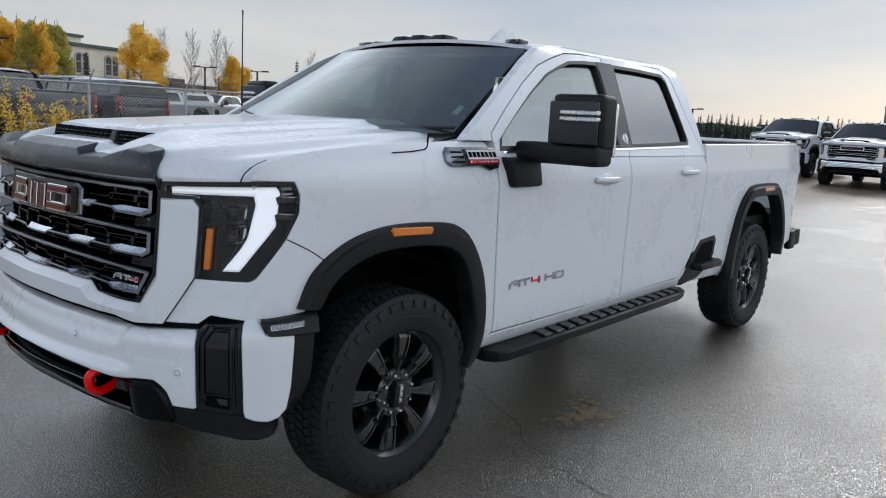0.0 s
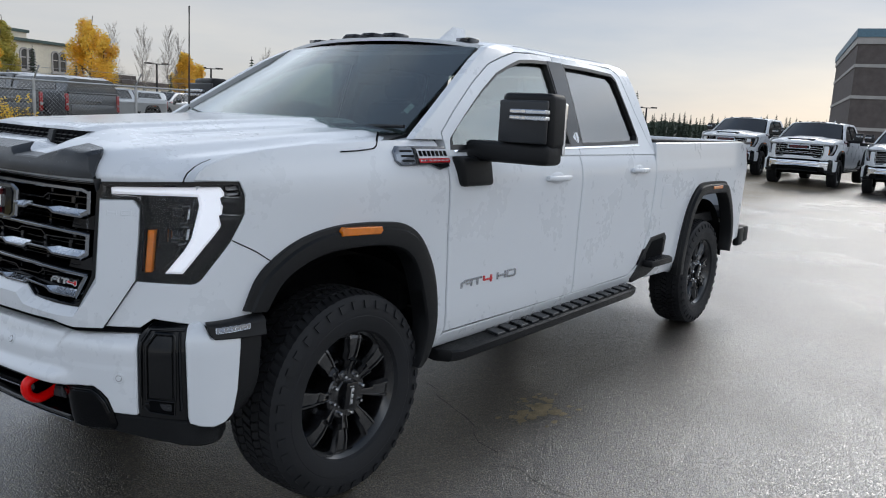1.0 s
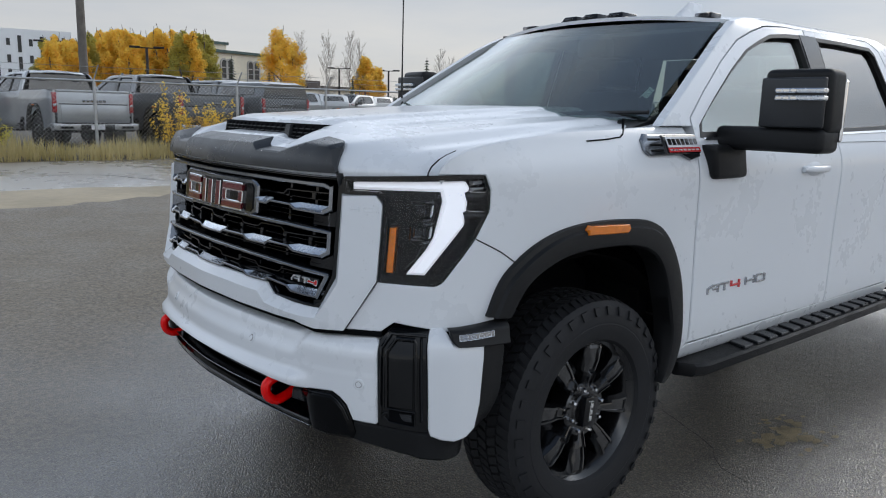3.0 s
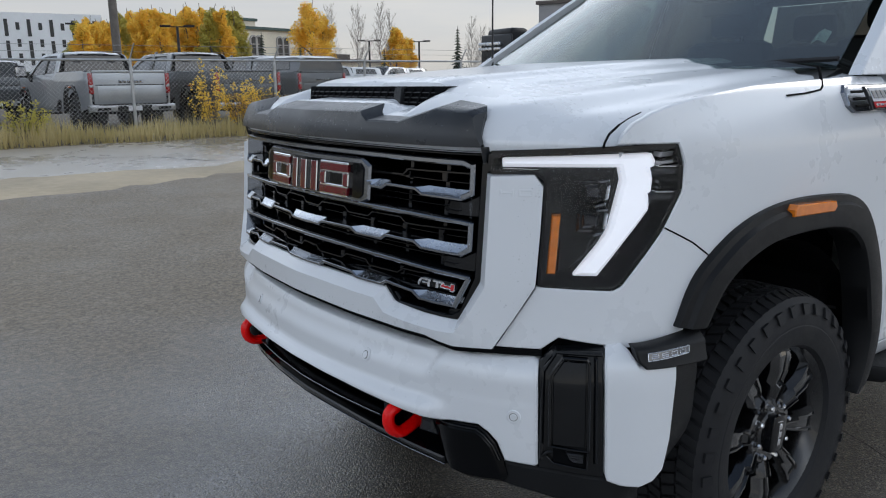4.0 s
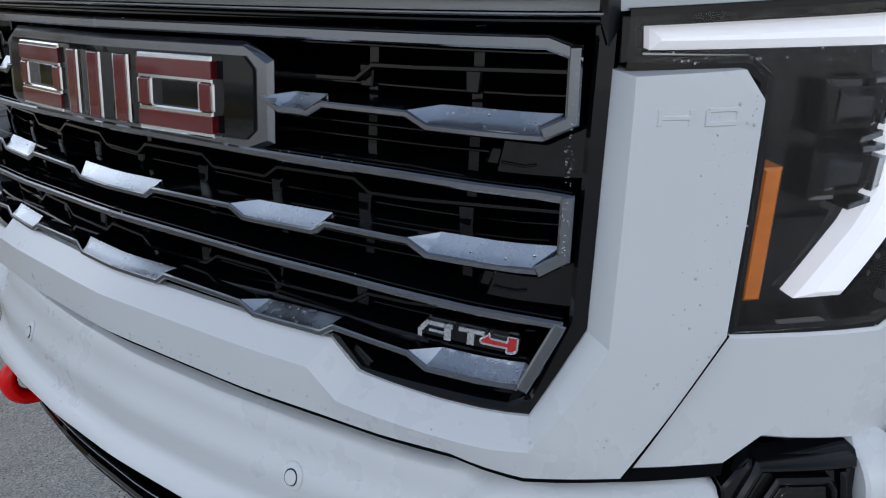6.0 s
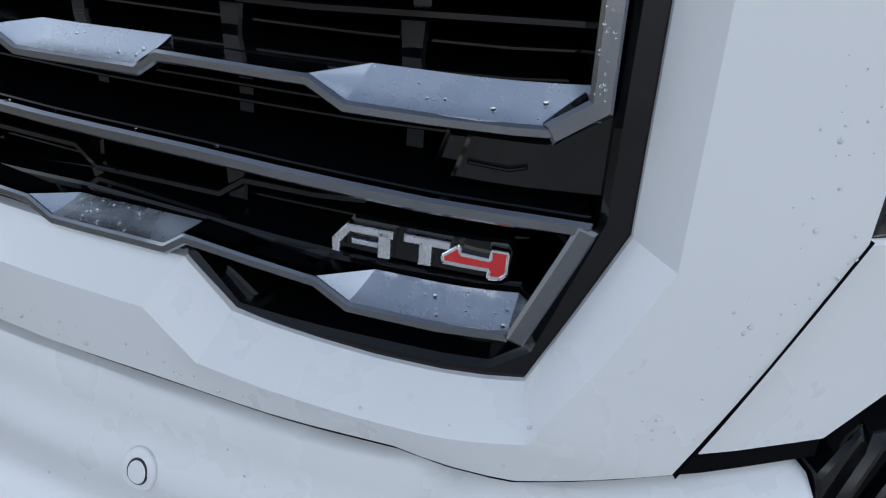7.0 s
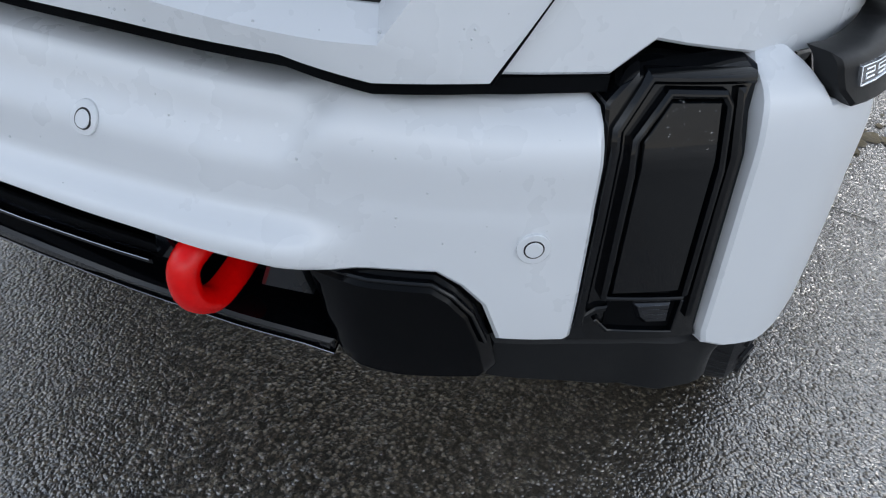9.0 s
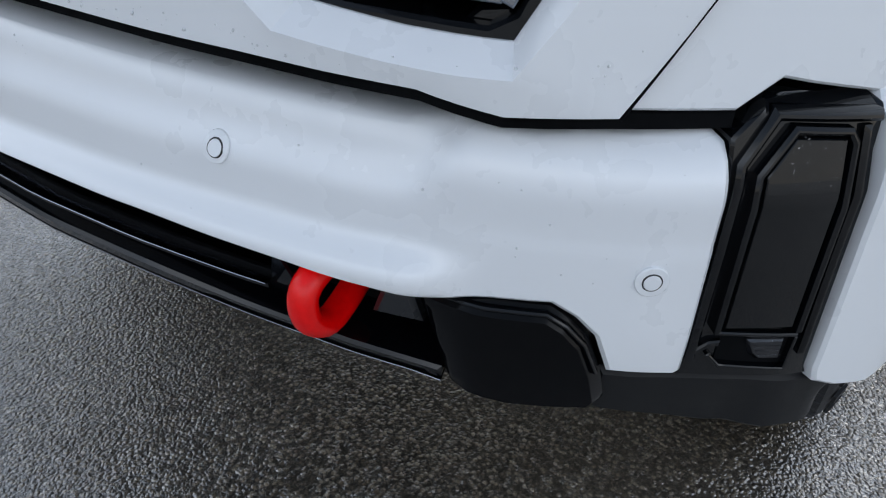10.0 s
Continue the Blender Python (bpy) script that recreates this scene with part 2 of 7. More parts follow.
def slab(poly, d0, d1, warp, du=0.05, dz=0.05, edge=0.0, holes=()):
    """A plate with outline poly in (u, z), from depth d0 to its face at d1, laid on a curved surface by warp(u, z, d)."""
    bm = bmesh.new()
    f = bm.faces.new([bm.verts.new((u, z, d1)) for u, z in poly])
    if f.normal.z < 0:
        f.normal_flip()
    bm.normal_update()
    if edge:
        rim = list(bm.verts)
        bmesh.ops.inset_region(bm, faces=list(bm.faces), thickness=edge, use_even_offset=True, use_boundary=True)
        for v in rim:
            v.co.z = d1 - edge
    us, zs = [p[0] for p in poly], [p[1] for p in poly]
    for lo, hi, step, no in ((min(us), max(us), du, (1, 0, 0)), (min(zs), max(zs), dz, (0, 1, 0))):
        k = int((hi - lo) / step)
        for i in range(1, k + 1):
            c = lo + (hi - lo) * i / (k + 1)
            bmesh.ops.bisect_plane(bm, geom=bm.verts[:] + bm.edges[:] + bm.faces[:], plane_co=Vector(no) * c, plane_no=no, dist=1e-5)
    top = list(bm.faces)
    rim = [e for e in bm.edges if len(e.link_faces) == 1]
    low = {v: bm.verts.new((v.co.x, v.co.y, d0)) for v in list(bm.verts)}
    for f in top:
        bm.faces.new([low[v] for v in reversed(f.verts)])
    for e in rim:
        a, b = e.verts
        bm.faces.new((a, b, low[b], low[a]))
    for v in bm.verts:
        v.co = warp(*v.co)
    return bm


def mirrored(bm):
    """A copy across the vehicle's middle."""
    b = bm.copy()
    for v in b.verts:
        v.co.y = -v.co.y
    return b


def lerp(table, v):
    if v <= table[0][0]:
        return table[0][1]
    for (a, p), (b, q) in zip(table, table[1:]):
        if v <= b:
            return p + (q - p) * (v - a) / (b - a)
    return table[-1][1]


def smooth(a, b, v):
    t = min(1, max(0, (v - a) / (b - a)))
    return t * t * (3 - 2 * t)


# ---- ground ----
def ground_z(x, y):
    # the lot rises gently to the fence and lies lower behind it
    up = .033 * max(0.0, min(y, 13.2) - .5 + .25 * math.exp(-max(0, y - .5)) - .25)
    return up - .17 * smooth(13.4, 16.5, y)


bm = bmesh.new()
xs = [-900, -300, -120, -60, -30] + [i * 2 for i in range(-10, 21)] + [60, 100, 200, 500, 1200]
ys = [-900, -300, -100, -50, -25] + [i for i in range(-12, 41)] + [46, 60, 80, 120, 300, 1200]
g = [[bm.verts.new((x, y, ground_z(x, y))) for y in ys] for x in xs]
for i in range(len(xs) - 1):
    for j in range(len(ys) - 1):
        bm.faces.new((g[i][j], g[i + 1][j], g[i + 1][j + 1], g[i][j + 1]))


def asphalt():
    m = bpy.data.materials.new("wet_asphalt")
    m.use_nodes = True
    n, l = m.node_tree.nodes, m.node_tree.links
    b = n["Principled BSDF"]
    co = n.new("ShaderNodeTexCoord")

    def noise_tex(scale, detail=4, kind="ShaderNodeTexNoise"):
        t = n.new(kind)
        t.inputs["Scale"].default_value = scale
        if kind == "ShaderNodeTexNoise":
            t.inputs["Detail"].default_value = detail
        l.new(co.outputs["Object"], t.inputs["Vector"])
        return t

    def rng(sock, a, b_, c, d):
        r = n.new("ShaderNodeMapRange")
        for k, v in zip(("From Min", "From Max", "To Min", "To Max"), (a, b_, c, d)):
            r.inputs[k].default_value = v
        l.new(sock, r.inputs["Value"])
        return r.outputs[0]

    def mixc(f, a, b_):
        x = n.new("ShaderNodeMix")
        x.data_type = "RGBA"
        l.new(f, x.inputs["Factor"])
        for k, v in (("A", a), ("B", b_)):
            if isinstance(v, tuple):
                x.inputs[k].default_value = (*v, 1)
            else:
                l.new(v, x.inputs[k])
        return x.outputs["Result"]
    stone = noise_tex(112, kind="ShaderNodeTexVoronoi")
    chip = noise_tex(190, kind="ShaderNodeTexVoronoi")
    patch = noise_tex(.55, 5)
    damp = noise_tex(1.7, 4)
    tint = noise_tex(120, 5)
    tint.inputs["Roughness"].default_value = .75
    sep = n.new("ShaderNodeSeparateColor")
    l.new(stone.outputs["Color"], sep.inputs[0])
    sep2 = n.new("ShaderNodeSeparateColor")
    l.new(chip.outputs["Color"], sep2.inputs[0])
    # pale, brown and dark stones in a black binder
    c = mixc(rng(sep.outputs[0], .50, 1, 0, 1), (.010, .0095, .009), (.27, .225, .165))
    c = mixc(rng(sep.outputs[1], .72, .9, 0, .7), c, (.13, .095, .06))
    c = mixc(rng(sep2.outputs[0], .72, 1, 0, .7), c, (.26, .215, .155))
    c = mixc(rng(stone.outputs["Distance"], .38, .62, 0, .85), c, (.010, .010, .010))
    c = mixc(rng(patch.outputs["Fac"], .4, .65, 0, .45), c, (.085, .068, .045))
    c = mixc(rng(tint.outputs["Fac"], .50, .68, 0, .5), c, (.24, .20, .15))
    c = mixc(rng(tint.outputs["Fac"], .34, .46, .7, 0), c, (.008, .0075, .007))
    # drier, sandier surface away from the truck's front, with a ragged edge
    pos = n.new("ShaderNodeSeparateXYZ")
    l.new(co.outputs["Object"], pos.inputs[0])
    edge = n.new("ShaderNodeMath")
    edge.operation = "MULTIPLY_ADD"
    l.new(patch.outputs["Fac"], edge.inputs[0])
    edge.inputs[1].default_value = 3.0
    l.new(pos.outputs["Y"], edge.inputs[2])
    dry = rng(edge.outputs[0], 2.2, 4.2, 0, 1)
    c = mixc(rng(dry, 0, 1, 0, .42), c, (.30, .24, .165))
    grit = noise_tex(34, 8)
    grit.inputs["Roughness"].default_value = .8
    gm = n.new("ShaderNodeMath")
    gm.operation = "MULTIPLY"
    l.new(rng(grit.outputs["Fac"], .47, .62, 0, .62), gm.inputs[0])
    l.new(dry, gm.inputs[1])
    c = mixc(rng(grit.outputs["Fac"], .34, .48, .45, 0), c, (.012, .010, .008))
    c = mixc(gm.outputs[0], c, (.44, .36, .26))
    l.new(c, b.inputs["Base Color"])
    mx = n.new("ShaderNodeMath")
    mx.operation = "MULTIPLY_ADD"
    l.new(damp.outputs["Fac"], mx.inputs[0])
    mx.inputs[1].default_value = .5
    l.new(patch.outputs["Fac"], mx.inputs[2])
    l.new(rng(mx.outputs[0], .55, .95, .30, .50), b.inputs["Roughness"])
    l.new(rng(dry, 0, 1, .8, .2), b.inputs["Specular IOR Level"])
    b.inputs["Coat IOR"].default_value = 2.6
    wet = n.new("ShaderNodeMath")
    wet.operation = "MULTIPLY"
    l.new(rng(mx.outputs[0], .50, 1.0, 1.0, .6), wet.inputs[0])
    l.new(rng(dry, 0, 1, 1.0, .06), wet.inputs[1])
    l.new(wet.outputs[0], b.inputs["Coat Weight"])
    l.new(rng(mx.outputs[0], .50, 1.0, .10, .24), b.inputs["Coat Roughness"])
    hsum = n.new("ShaderNodeMath")
    hsum.operation = "MULTIPLY_ADD"
    l.new(rng(stone.outputs["Distance"], 0, .65, 1, 0), hsum.inputs[0])
    l.new(rng(sep.outputs[2], 0, 1, .45, 1), hsum.inputs[1])
    l.new(rng(chip.outputs["Distance"], 0, .65, .35, 0), hsum.inputs[2])
    bp2 = n.new("ShaderNodeBump")
    bp2.inputs["Strength"].default_value = .25
    bp2.inputs["Distance"].default_value = .02
    l.new(noise_tex(14, 3).outputs["Fac"], bp2.inputs["Height"])
    bp = n.new("ShaderNodeBump")
    bp.inputs["Strength"].default_value = 1
    bp.inputs["Distance"].default_value = .0030
    l.new(hsum.outputs[0], bp.inputs["Height"])
    l.new(bp2.outputs[0], bp.inputs["Normal"])
    l.new(bp.outputs[0], b.inputs["Normal"])
    film = n.new("ShaderNodeBump")
    film.inputs["Strength"].default_value = 1
    film.inputs["Distance"].default_value = .0032
    l.new(hsum.outputs[0], film.inputs["Height"])
    l.new(bp2.outputs[0], film.inputs["Normal"])
    l.new(film.outputs[0], b.inputs["Coat Normal"])
    return m


M_asphalt = asphalt()
ground = finish("ground", bm, M_asphalt, sharp=60)
tagged(ground, "damp dark asphalt car park with worn aggregate", "asphalt", kind="structure")


# ---- the white pickup: surface it is laid on ----
# plan of the body at mid height as (half width, lengthwise), front centre first; the front axle is at 0
PLAN_BODY = ((0, -1.03), (.30, -1.008), (.50, -.980), (.62, -.950), (.70, -.905), (.76, -.862), (.82, -.805), (.88, -.745), (.93, -.685), (.975, -.60), (1.0, -.52), (1.012, -.42), (1.015, 0.0), (1.015, 6.0))
PLAN_BUMPER = ((0, -1.055), (.20, -1.045), (.352, -1.027), (.50, -1.002), (.62, -.967), (.72, -.925), (.80, -.878), (.85, -.835), (.90, -.795), (.95, -.748), (.99, -.69), (1.02, -.62), (1.035, -.54), (1.04, -.42), (1.04, 6.0))


def plan(table):
    """Smoothed arc-length table of a plan curve: distance, x, y."""
    ys, xs = np.array([p[0] for p in table]), np.array([p[1] for p in table])
    k = np.concatenate(([0], np.cumsum(np.hypot(np.diff(xs), np.diff(ys)))))
    u = np.linspace(0, k[-1], 3000)
    x, y, w = np.interp(u, k, xs), np.interp(u, k, ys), 25
    ker = np.ones(w) / w
    xp = np.concatenate((x[w:0:-1], x, x[-1] + (x[-1] - x[-2]) * np.arange(1, w + 1)))
    yp = np.concatenate((-y[w:0:-1], y, np.full(w, y[-1])))
    x, y = np.convolve(xp, ker, "same")[w:-w], np.convolve(yp, ker, "same")[w:-w]
    return np.concatenate(([0], np.cumsum(np.hypot(np.diff(x), np.diff(y))))), x, y


BODY, BUMPER = plan(PLAN_BODY), plan(PLAN_BUMPER)
U0 = float(np.interp(0.0, BODY[1][1500:], BODY[0][1500:])) if BODY[1][1500] < 0 else float(np.interp(0.0, BODY[1], BODY[0]))


def on_curve(curve, u, d, slope_x=0.0):
    U, X, Y = curve
    s, a, e = (1 if u >= 0 else -1), abs(u), 0.004
    x, y = np.interp(a, U, X), np.interp(a, U, Y)
    tx = np.interp(a + e, U, X) - np.interp(max(a - e, 0), U, X)
    ty = np.interp(a + e, U, Y) - np.interp(max(a - e, 0), U, Y)
    n = math.hypot(tx, ty)
    nx, ny = -ty / n, tx / n
    return x + nx * d + slope_x * min(1, max(0, -nx)), -s * (y + ny * d)


SIDE = ((.42, -.10), (.50, -.055), (.56, -.022), (.60, -.008), (.66, -.002), (.85, 0), (1.05, .004), (1.2, .010), (1.28, .012), (1.33, .006), (1.38, -.010), (1.42, -.028), (1.46, -.055), (1.50, -.09), (1.56, -.15))


def side_profile(u, z):
    """How far the flank bulges at a height, away from the front corner."""
    return lerp(SIDE, z) * (smooth(.98, 1.25, abs(u)) if z > 1.3 else smooth(1.10, 1.50, abs(u)))


def on_body(u, z, d):
    x, y = on_curve(BODY, u, d + side_profile(u, z), 0.10 * (z - 1.0))
    return Vector((x, y, z))


BUMP_Z = ((.46, -.05), (.52, -.022), (.56, -.010), (.60, -.004), (.66, -.003), (.72, -.002), (.765, 0.0), (.783, -.004), (.800, -.014), (.815, -.032), (.828, -.056), (.85, -.09))


def on_bumper(u, z, d):
    a = abs(u)
    mid = 1 - smooth(.575, .665, a)
    # the lower lip swells in the middle, the upper edge rolls over up to the corner pieces
    p = lerp(BUMP_Z, z + .008 * smooth(.5, .7, a)) * (1 if z > .7 else .4 + .6 * mid)
    p += mid * (.030 * (1 - smooth(.648, .684, z)) - .014 * (1 - smooth(.60, .640, z)))
    # the centre section's upper edge is set back from the corners
    lean = .6 * (.80 - z)
    p -= .021 * (1 - smooth(.604 - lean, .640 - lean, a)) * smooth(.722, .772, z)
    p *= 1 - .8 * smooth(.98, 1.03, a)
    # the corner pieces stand proud
    p += .018 * smooth(1.05, 1.15, a)
    x, y = on_curve(BUMPER, u, d + p)
    return Vector((x, y, z))


def on_side(u, z, d):
    """Flank by lengthwise metres from the front axle."""
    return on_body(U0 + u, z, d)


CAB = ((1.40, 0.0), (1.46, .028), (1.50, .045), (1.60, .080), (1.75, .138), (1.86, .184), (1.93, .218), (1.96, .245), (1.985, .30))


def on_cab(x, z, d):
    """The cab's side above the belt line, leaning inwards."""
    y = -(1.005 - lerp(CAB, z)) - d
    return Vector((x, y, z))


truck = thing("pickup_truck", 0, 0, 0, 0, "new white crew-cab heavy-duty pickup truck parked on wet asphalt", "pickup truck")


def both(name, bm, material, parent=None, label="", sharp=32):
    """The same part on both flanks."""
    b = mirrored(bm)
    return part(name, bm, material, parent or truck, label, sharp), part(name, b, material, parent or truck, label, sharp)


# hood
def hood_front(y):
    u = np.interp(abs(y), BODY[2][:2000], BODY[0][:2000])
    return float(np.interp(u, BODY[0], BODY[1])) + 0.040


def hood_z(x, y):
    a = abs(y)
    v = x - hood_front(min(a, .93))
    z = 1.328 + (.088 - .030 * smooth(.66, .80, a)) * (1 - math.exp(-max(v, 0) / .055)) + (.072 + .035 * smooth(.5, .85, a)) * smooth(-.2, 1.5, v)
    z += .045 * (1 - smooth(.30, .70, a)) * smooth(.02, .30, v)
    # raised centre with the scoop's mouth at its front
    centre = 1 - smooth(.345, .405, a)
    z += centre * (.010 - .052 * (1 - smooth(-.785, -.765, x - .10 * y * y)) * smooth(.02, .10, v))
    z -= .030 * smooth(.80, .95, a) * (1 - .8 * smooth(.4, 1.2, v))
    # shallow crease beside the centre
    z -= .006 * math.exp(-((a - .50) / .02) ** 2) * smooth(.25, .5, v)
    return z


def hood_rear(y):
    return .62 - .19 * (abs(y) / .93) ** 2


bm = bmesh.new()
NX, NY = 84, 124
grid = []
for i in range(NY + 1):
    y = -.915 + 1.83 * i / NY
    xf, xr = hood_front(y), hood_rear(y)
    col = []
    for j in range(NX + 1):
        t = (j / NX) ** 1.6
        x = xf + (xr - xf) * t
        col.append(bm.verts.new((x, y, hood_z(x, y) if j else 1.322)))
    grid.append(col)
for i in range(NY):
    for j in range(NX):
        bm.faces.new((grid[i][j], grid[i][j + 1], grid[i + 1][j + 1], grid[i + 1][j]))
rim = [e for e in bm.edges if len(e.link_faces) == 1]
low = {}
for e in rim:
    for v in e.verts:
        if v not in low:
            low[v] = bm.verts.new(v.co + Vector((.004, 0, -.014)))
for e in rim:
    bm.faces.new((e.verts[0], e.verts[1], low[e.verts[1]], low[e.verts[0]]))
part("hood", bm, M_white, truck, "white hood with raised centre and rain drops", 40)

# flank panels in (lengthwise, height), all from the front axle
ARCH_F = [(-.534, .882), (-.47, 1.01), (-.325, 1.105), (-.13, 1.148), (.124, 1.146), (.29, 1.119), (.40, 1.033), (.485, .872), (.512, .66), (.46, .52), (.40, .475)]
ARCH_FI = [(-.455, .876), (-.385, .975), (-.25, 1.036), (-.10, 1.056), (.12, 1.050), (.26, 1.010), (.345, .913), (.415, .702), (.415, .60), (.395, .53), (.365, .48)]
ARCH_R = [(3.40, .50), (3.40, .62), (3.45, .81), (3.53, 1.00), (3.65, 1.13), (3.80, 1.18), (4.24, 1.18), (4.36, 1.15), (4.47, 1.03), (4.56, .87), (4.60, .70), (4.57, .56)]
ARCH_RI = [(3.48, .50), (3.49, .62), (3.53, .79), (3.60, .95), (3.70, 1.05), (3.82, 1.085), (4.22, 1.085), (4.31, 1.06), (4.40, .97), (4.48, .83), (4.515, .69), (4.50, .57)]


def mid_line(outer, inner, t):
    return [(a + (c - a) * t, b + (d - b) * t) for (a, b), (c, d) in zip(outer, inner)]


af = mid_line(ARCH_F, ARCH_FI, .55)
fender = [(.7675 - U0, .838), (.880 - U0, .836), (.920 - U0, .866), (.953 - U0, .860), (1.03 - U0, .848), (1.086 - U0, .839), (1.15 - U0, .839), (1.235 - U0, .856)] + af + \
    [(.565, .475), (.598, .60), (.585, .90), (.565, 1.22), (.555, 1.40), (.53, 1.47), (.36, 1.472), (-.2, 1.452), (-.45, 1.43), (-.56, 1.414), (-.63, 1.396), (-.675, 1.373), (-.702, 1.347), (-.712, 1.326),
     (1.18 - U0, 1.326), (1.205 - U0, 1.28), (1.205 - U0, 1.215), (1.16 - U0, 1.125), (1.062 - U0, .992), (1.04 - U0, .981), (.8580 - U0, .989)]
both("fender", slab(fender, -.02, 0, on_side, .045, .04, .003), M_white)

front_door = [(.607, .588), (1.818, .588), (1.812, 1.20), (1.800, 1.405), (.565, 1.405), (.573, 1.22), (.593, .90)]
rear_door = [(1.826, .588), (2.60, .600), (2.70, .66), (2.79, .76), (2.845, .88), (2.862, 1.10), (2.862, 1.27), (2.868, 1.405), (1.808, 1.405), (1.820, 1.20)]
fd = both("front_door", slab(front_door, -.03, 0, on_side, .06, .035, .004), M_white)
rd = both("rear_door", slab(rear_door, -.03, 0, on_side, .06, .035, .004), M_white)
rocker = [(.50, .505), (2.66, .505), (2.72, .60), (2.75, .66), (2.60, .590), (1.0, .578), (.615, .578), (.56, .545)]
both("rocker_panel", slab(rocker, -.05, -.004, on_side, .2, .03, .003), M_white)
ar = mid_line(ARCH_R, ARCH_RI, .5)
bed_side = [(2.878, 1.48), (2.872, 1.27), (2.872, 1.10), (2.858, .88), (2.81, .74), (2.90, .62), (2.93, .53), (3.35, .52)] + ar + [(4.62, .60), (4.98, .64), (5.08, .70), (5.10, 1.30), (5.09, 1.50)]


def on_bed(u, z, d):
    """The box side: upright to the rail, pulled in towards the tail."""
    p = on_side(u, min(z, 1.36), d)
    k = max(0, z - 1.36)
    return Vector((p.x, p.y + .9 * k * k + .035 * smooth(4.5, 5.15, u) + .05 * smooth(4.95, 5.12, u), z))


both("bed_side", slab(bed_side, -.04, 0, on_bed, .07, .04, .005), M_white)
bm = box(2.90, 5.06, -.90, .90, .82, .90)
part("bed_floor", bm, M_plastic, truck, "black lined cargo bed")
both("bed_rail", box(2.885, 5.09, -.975, -.875, 1.478, 1.502, .008), M_plastic, None, "black plastic bed rail cap")
part("bed_bulkhead", box(2.875, 2.91, -.93, .93, .80, 1.49, .005), M_white, truck)
tg = part("tailgate", merge(box(5.06, 5.105, -.845, .845, .74, 1.47, .010), box(5.05, 5.135, -.845, .845, 1.455, 1.505, .012), box(5.10, 5.118, -.76, .76, .80, 1.16, .006)), M_white, truck)
# black strip painting the shadow line under the tailgate's upper panel
part("tailgate_groove", box(5.10, 5.112, -.80, .80, 1.165, 1.185), M_void, tg)
part("rear_bumper", merge(box(5.12, 5.28, -.99, .99, .57, .73, .03), box(5.0, 5.14, -.99, -.93, .55, .72, .02), box(5.0, 5.14, .93, .99, .55, .72, .02)), M_plastic, truck, "dark rear bumper")
part("bumper_pad", box(5.10, 5.29, -.80, .80, .715, .742, .006), M_plastic, truck, "black step pad on the bumper")
part("bumper_recess", box(5.275, 5.288, -.40, .40, .575, .70, .004), M_inner, truck)
both("bumper_step", box(5.26, 5.29, -.86, -.56, .60, .66, .01), M_inner, None, "dark corner step")
part("hitch", box(5.20, 5.34, -.045, .045, .46, .55, .006), M_inner, truck, "dark tow hitch")
both("tail_lamp", box(5.03, 5.128, -.945, -.842, .97, 1.45, .025), M_redlamp, None, "red tail lamp")
both("lamp_bar", box(5.10, 5.134, -.935, -.860, 1.12, 1.18, .006), M_lampfar, None, "clear reversing lamp")
for k in range(6):
    part("tailgate_bar", box(5.10, 5.124, -.27 + .095 * k, -.20 + .095 * k, 1.225, 1.285, .004), M_chrome, tg)
part("plate", box(5.288, 5.294, -.16, .16, .58, .69), M_platefar, truck, "blank pale plate")

# flares round the wheel openings
def band(outer, inner, d_out, d_in, warp, back=-.05, lip=.035):
    """A moulded band between two outlines, with a step near its outer edge and a return into the wheel well."""
    bm = bmesh.new()
    rows = []
    n = len(outer)
    pts = []
    for k in range(n - 1):
        for s in range(6):
            t = s / 6
            pts.append((k + t))
    pts.append(n - 1)

    def at(line, s):
        # Catmull-Rom along the outline
        i = min(int(s), n - 2)
        t = s - i
        p0, p1, p2, p3 = (line[max(0, min(n - 1, j))] for j in (i - 1, i, i + 1, i + 2))
        f = lambda a, b, c, d: .5 * (2 * b + (c - a) * t + (2 * a - 5 * b + 4 * c - d) * t * t + (3 * b - a - 3 * c + d) * t ** 3)
        return f(p0[0], p1[0], p2[0], p3[0]), f(p0[1], p1[1], p2[1], p3[1])
    for s in pts:
        o, i = at(outer, s), at(inner, s)
        sec = []
        for t, d in ((0, -.015), (0, d_out - .012), (.03, d_out), (.22, d_out + .004), (.30, d_in), (.75, d_in + .004), (.94, d_in), (1.0, d_in - .010), (1.0, back)):
            u, z = o[0] + (i[0] - o[0]) * t, o[1] + (i[1] - o[1]) * t
            sec.append(bm.verts.new(warp(u, z, d)))
        rows.append(sec)
    for a, b in zip(rows, rows[1:]):
        for j in range(len(a) - 1):
            bm.faces.new((a[j], a[j + 1], b[j + 1], b[j]))
    bm.faces.new(rows[0])
    bm.faces.new(rows[-1])
    return bm


def on_flare(u, z, d):
    x, y = on_curve(BODY, U0 + u, d)
    return Vector((x, y, z))


both("wheel_flare", band(ARCH_F, ARCH_FI, .022, .040, on_flare), M_plastic, None, "grained black plastic wheel arch flare")
both("wheel_flare", band(ARCH_R, ARCH_RI, .022, .045, on_flare), M_plastic, None, "grained black plastic wheel arch flare")
both("side_marker", slab([(-.125, 1.112), (.085, 1.104), (.098, 1.118), (.09, 1.134), (-.11, 1.143), (-.125, 1.13)], .02, .050, on_flare, .05, .05, .003), M_amber, None, "amber side marker lamp")
both("side_marker", slab([(3.95, 1.125), (4.16, 1.125), (4.16, 1.15), (3.95, 1.15)], .02, .052, on_flare, .05, .05, .003), M_amber, None, "amber side marker lamp")


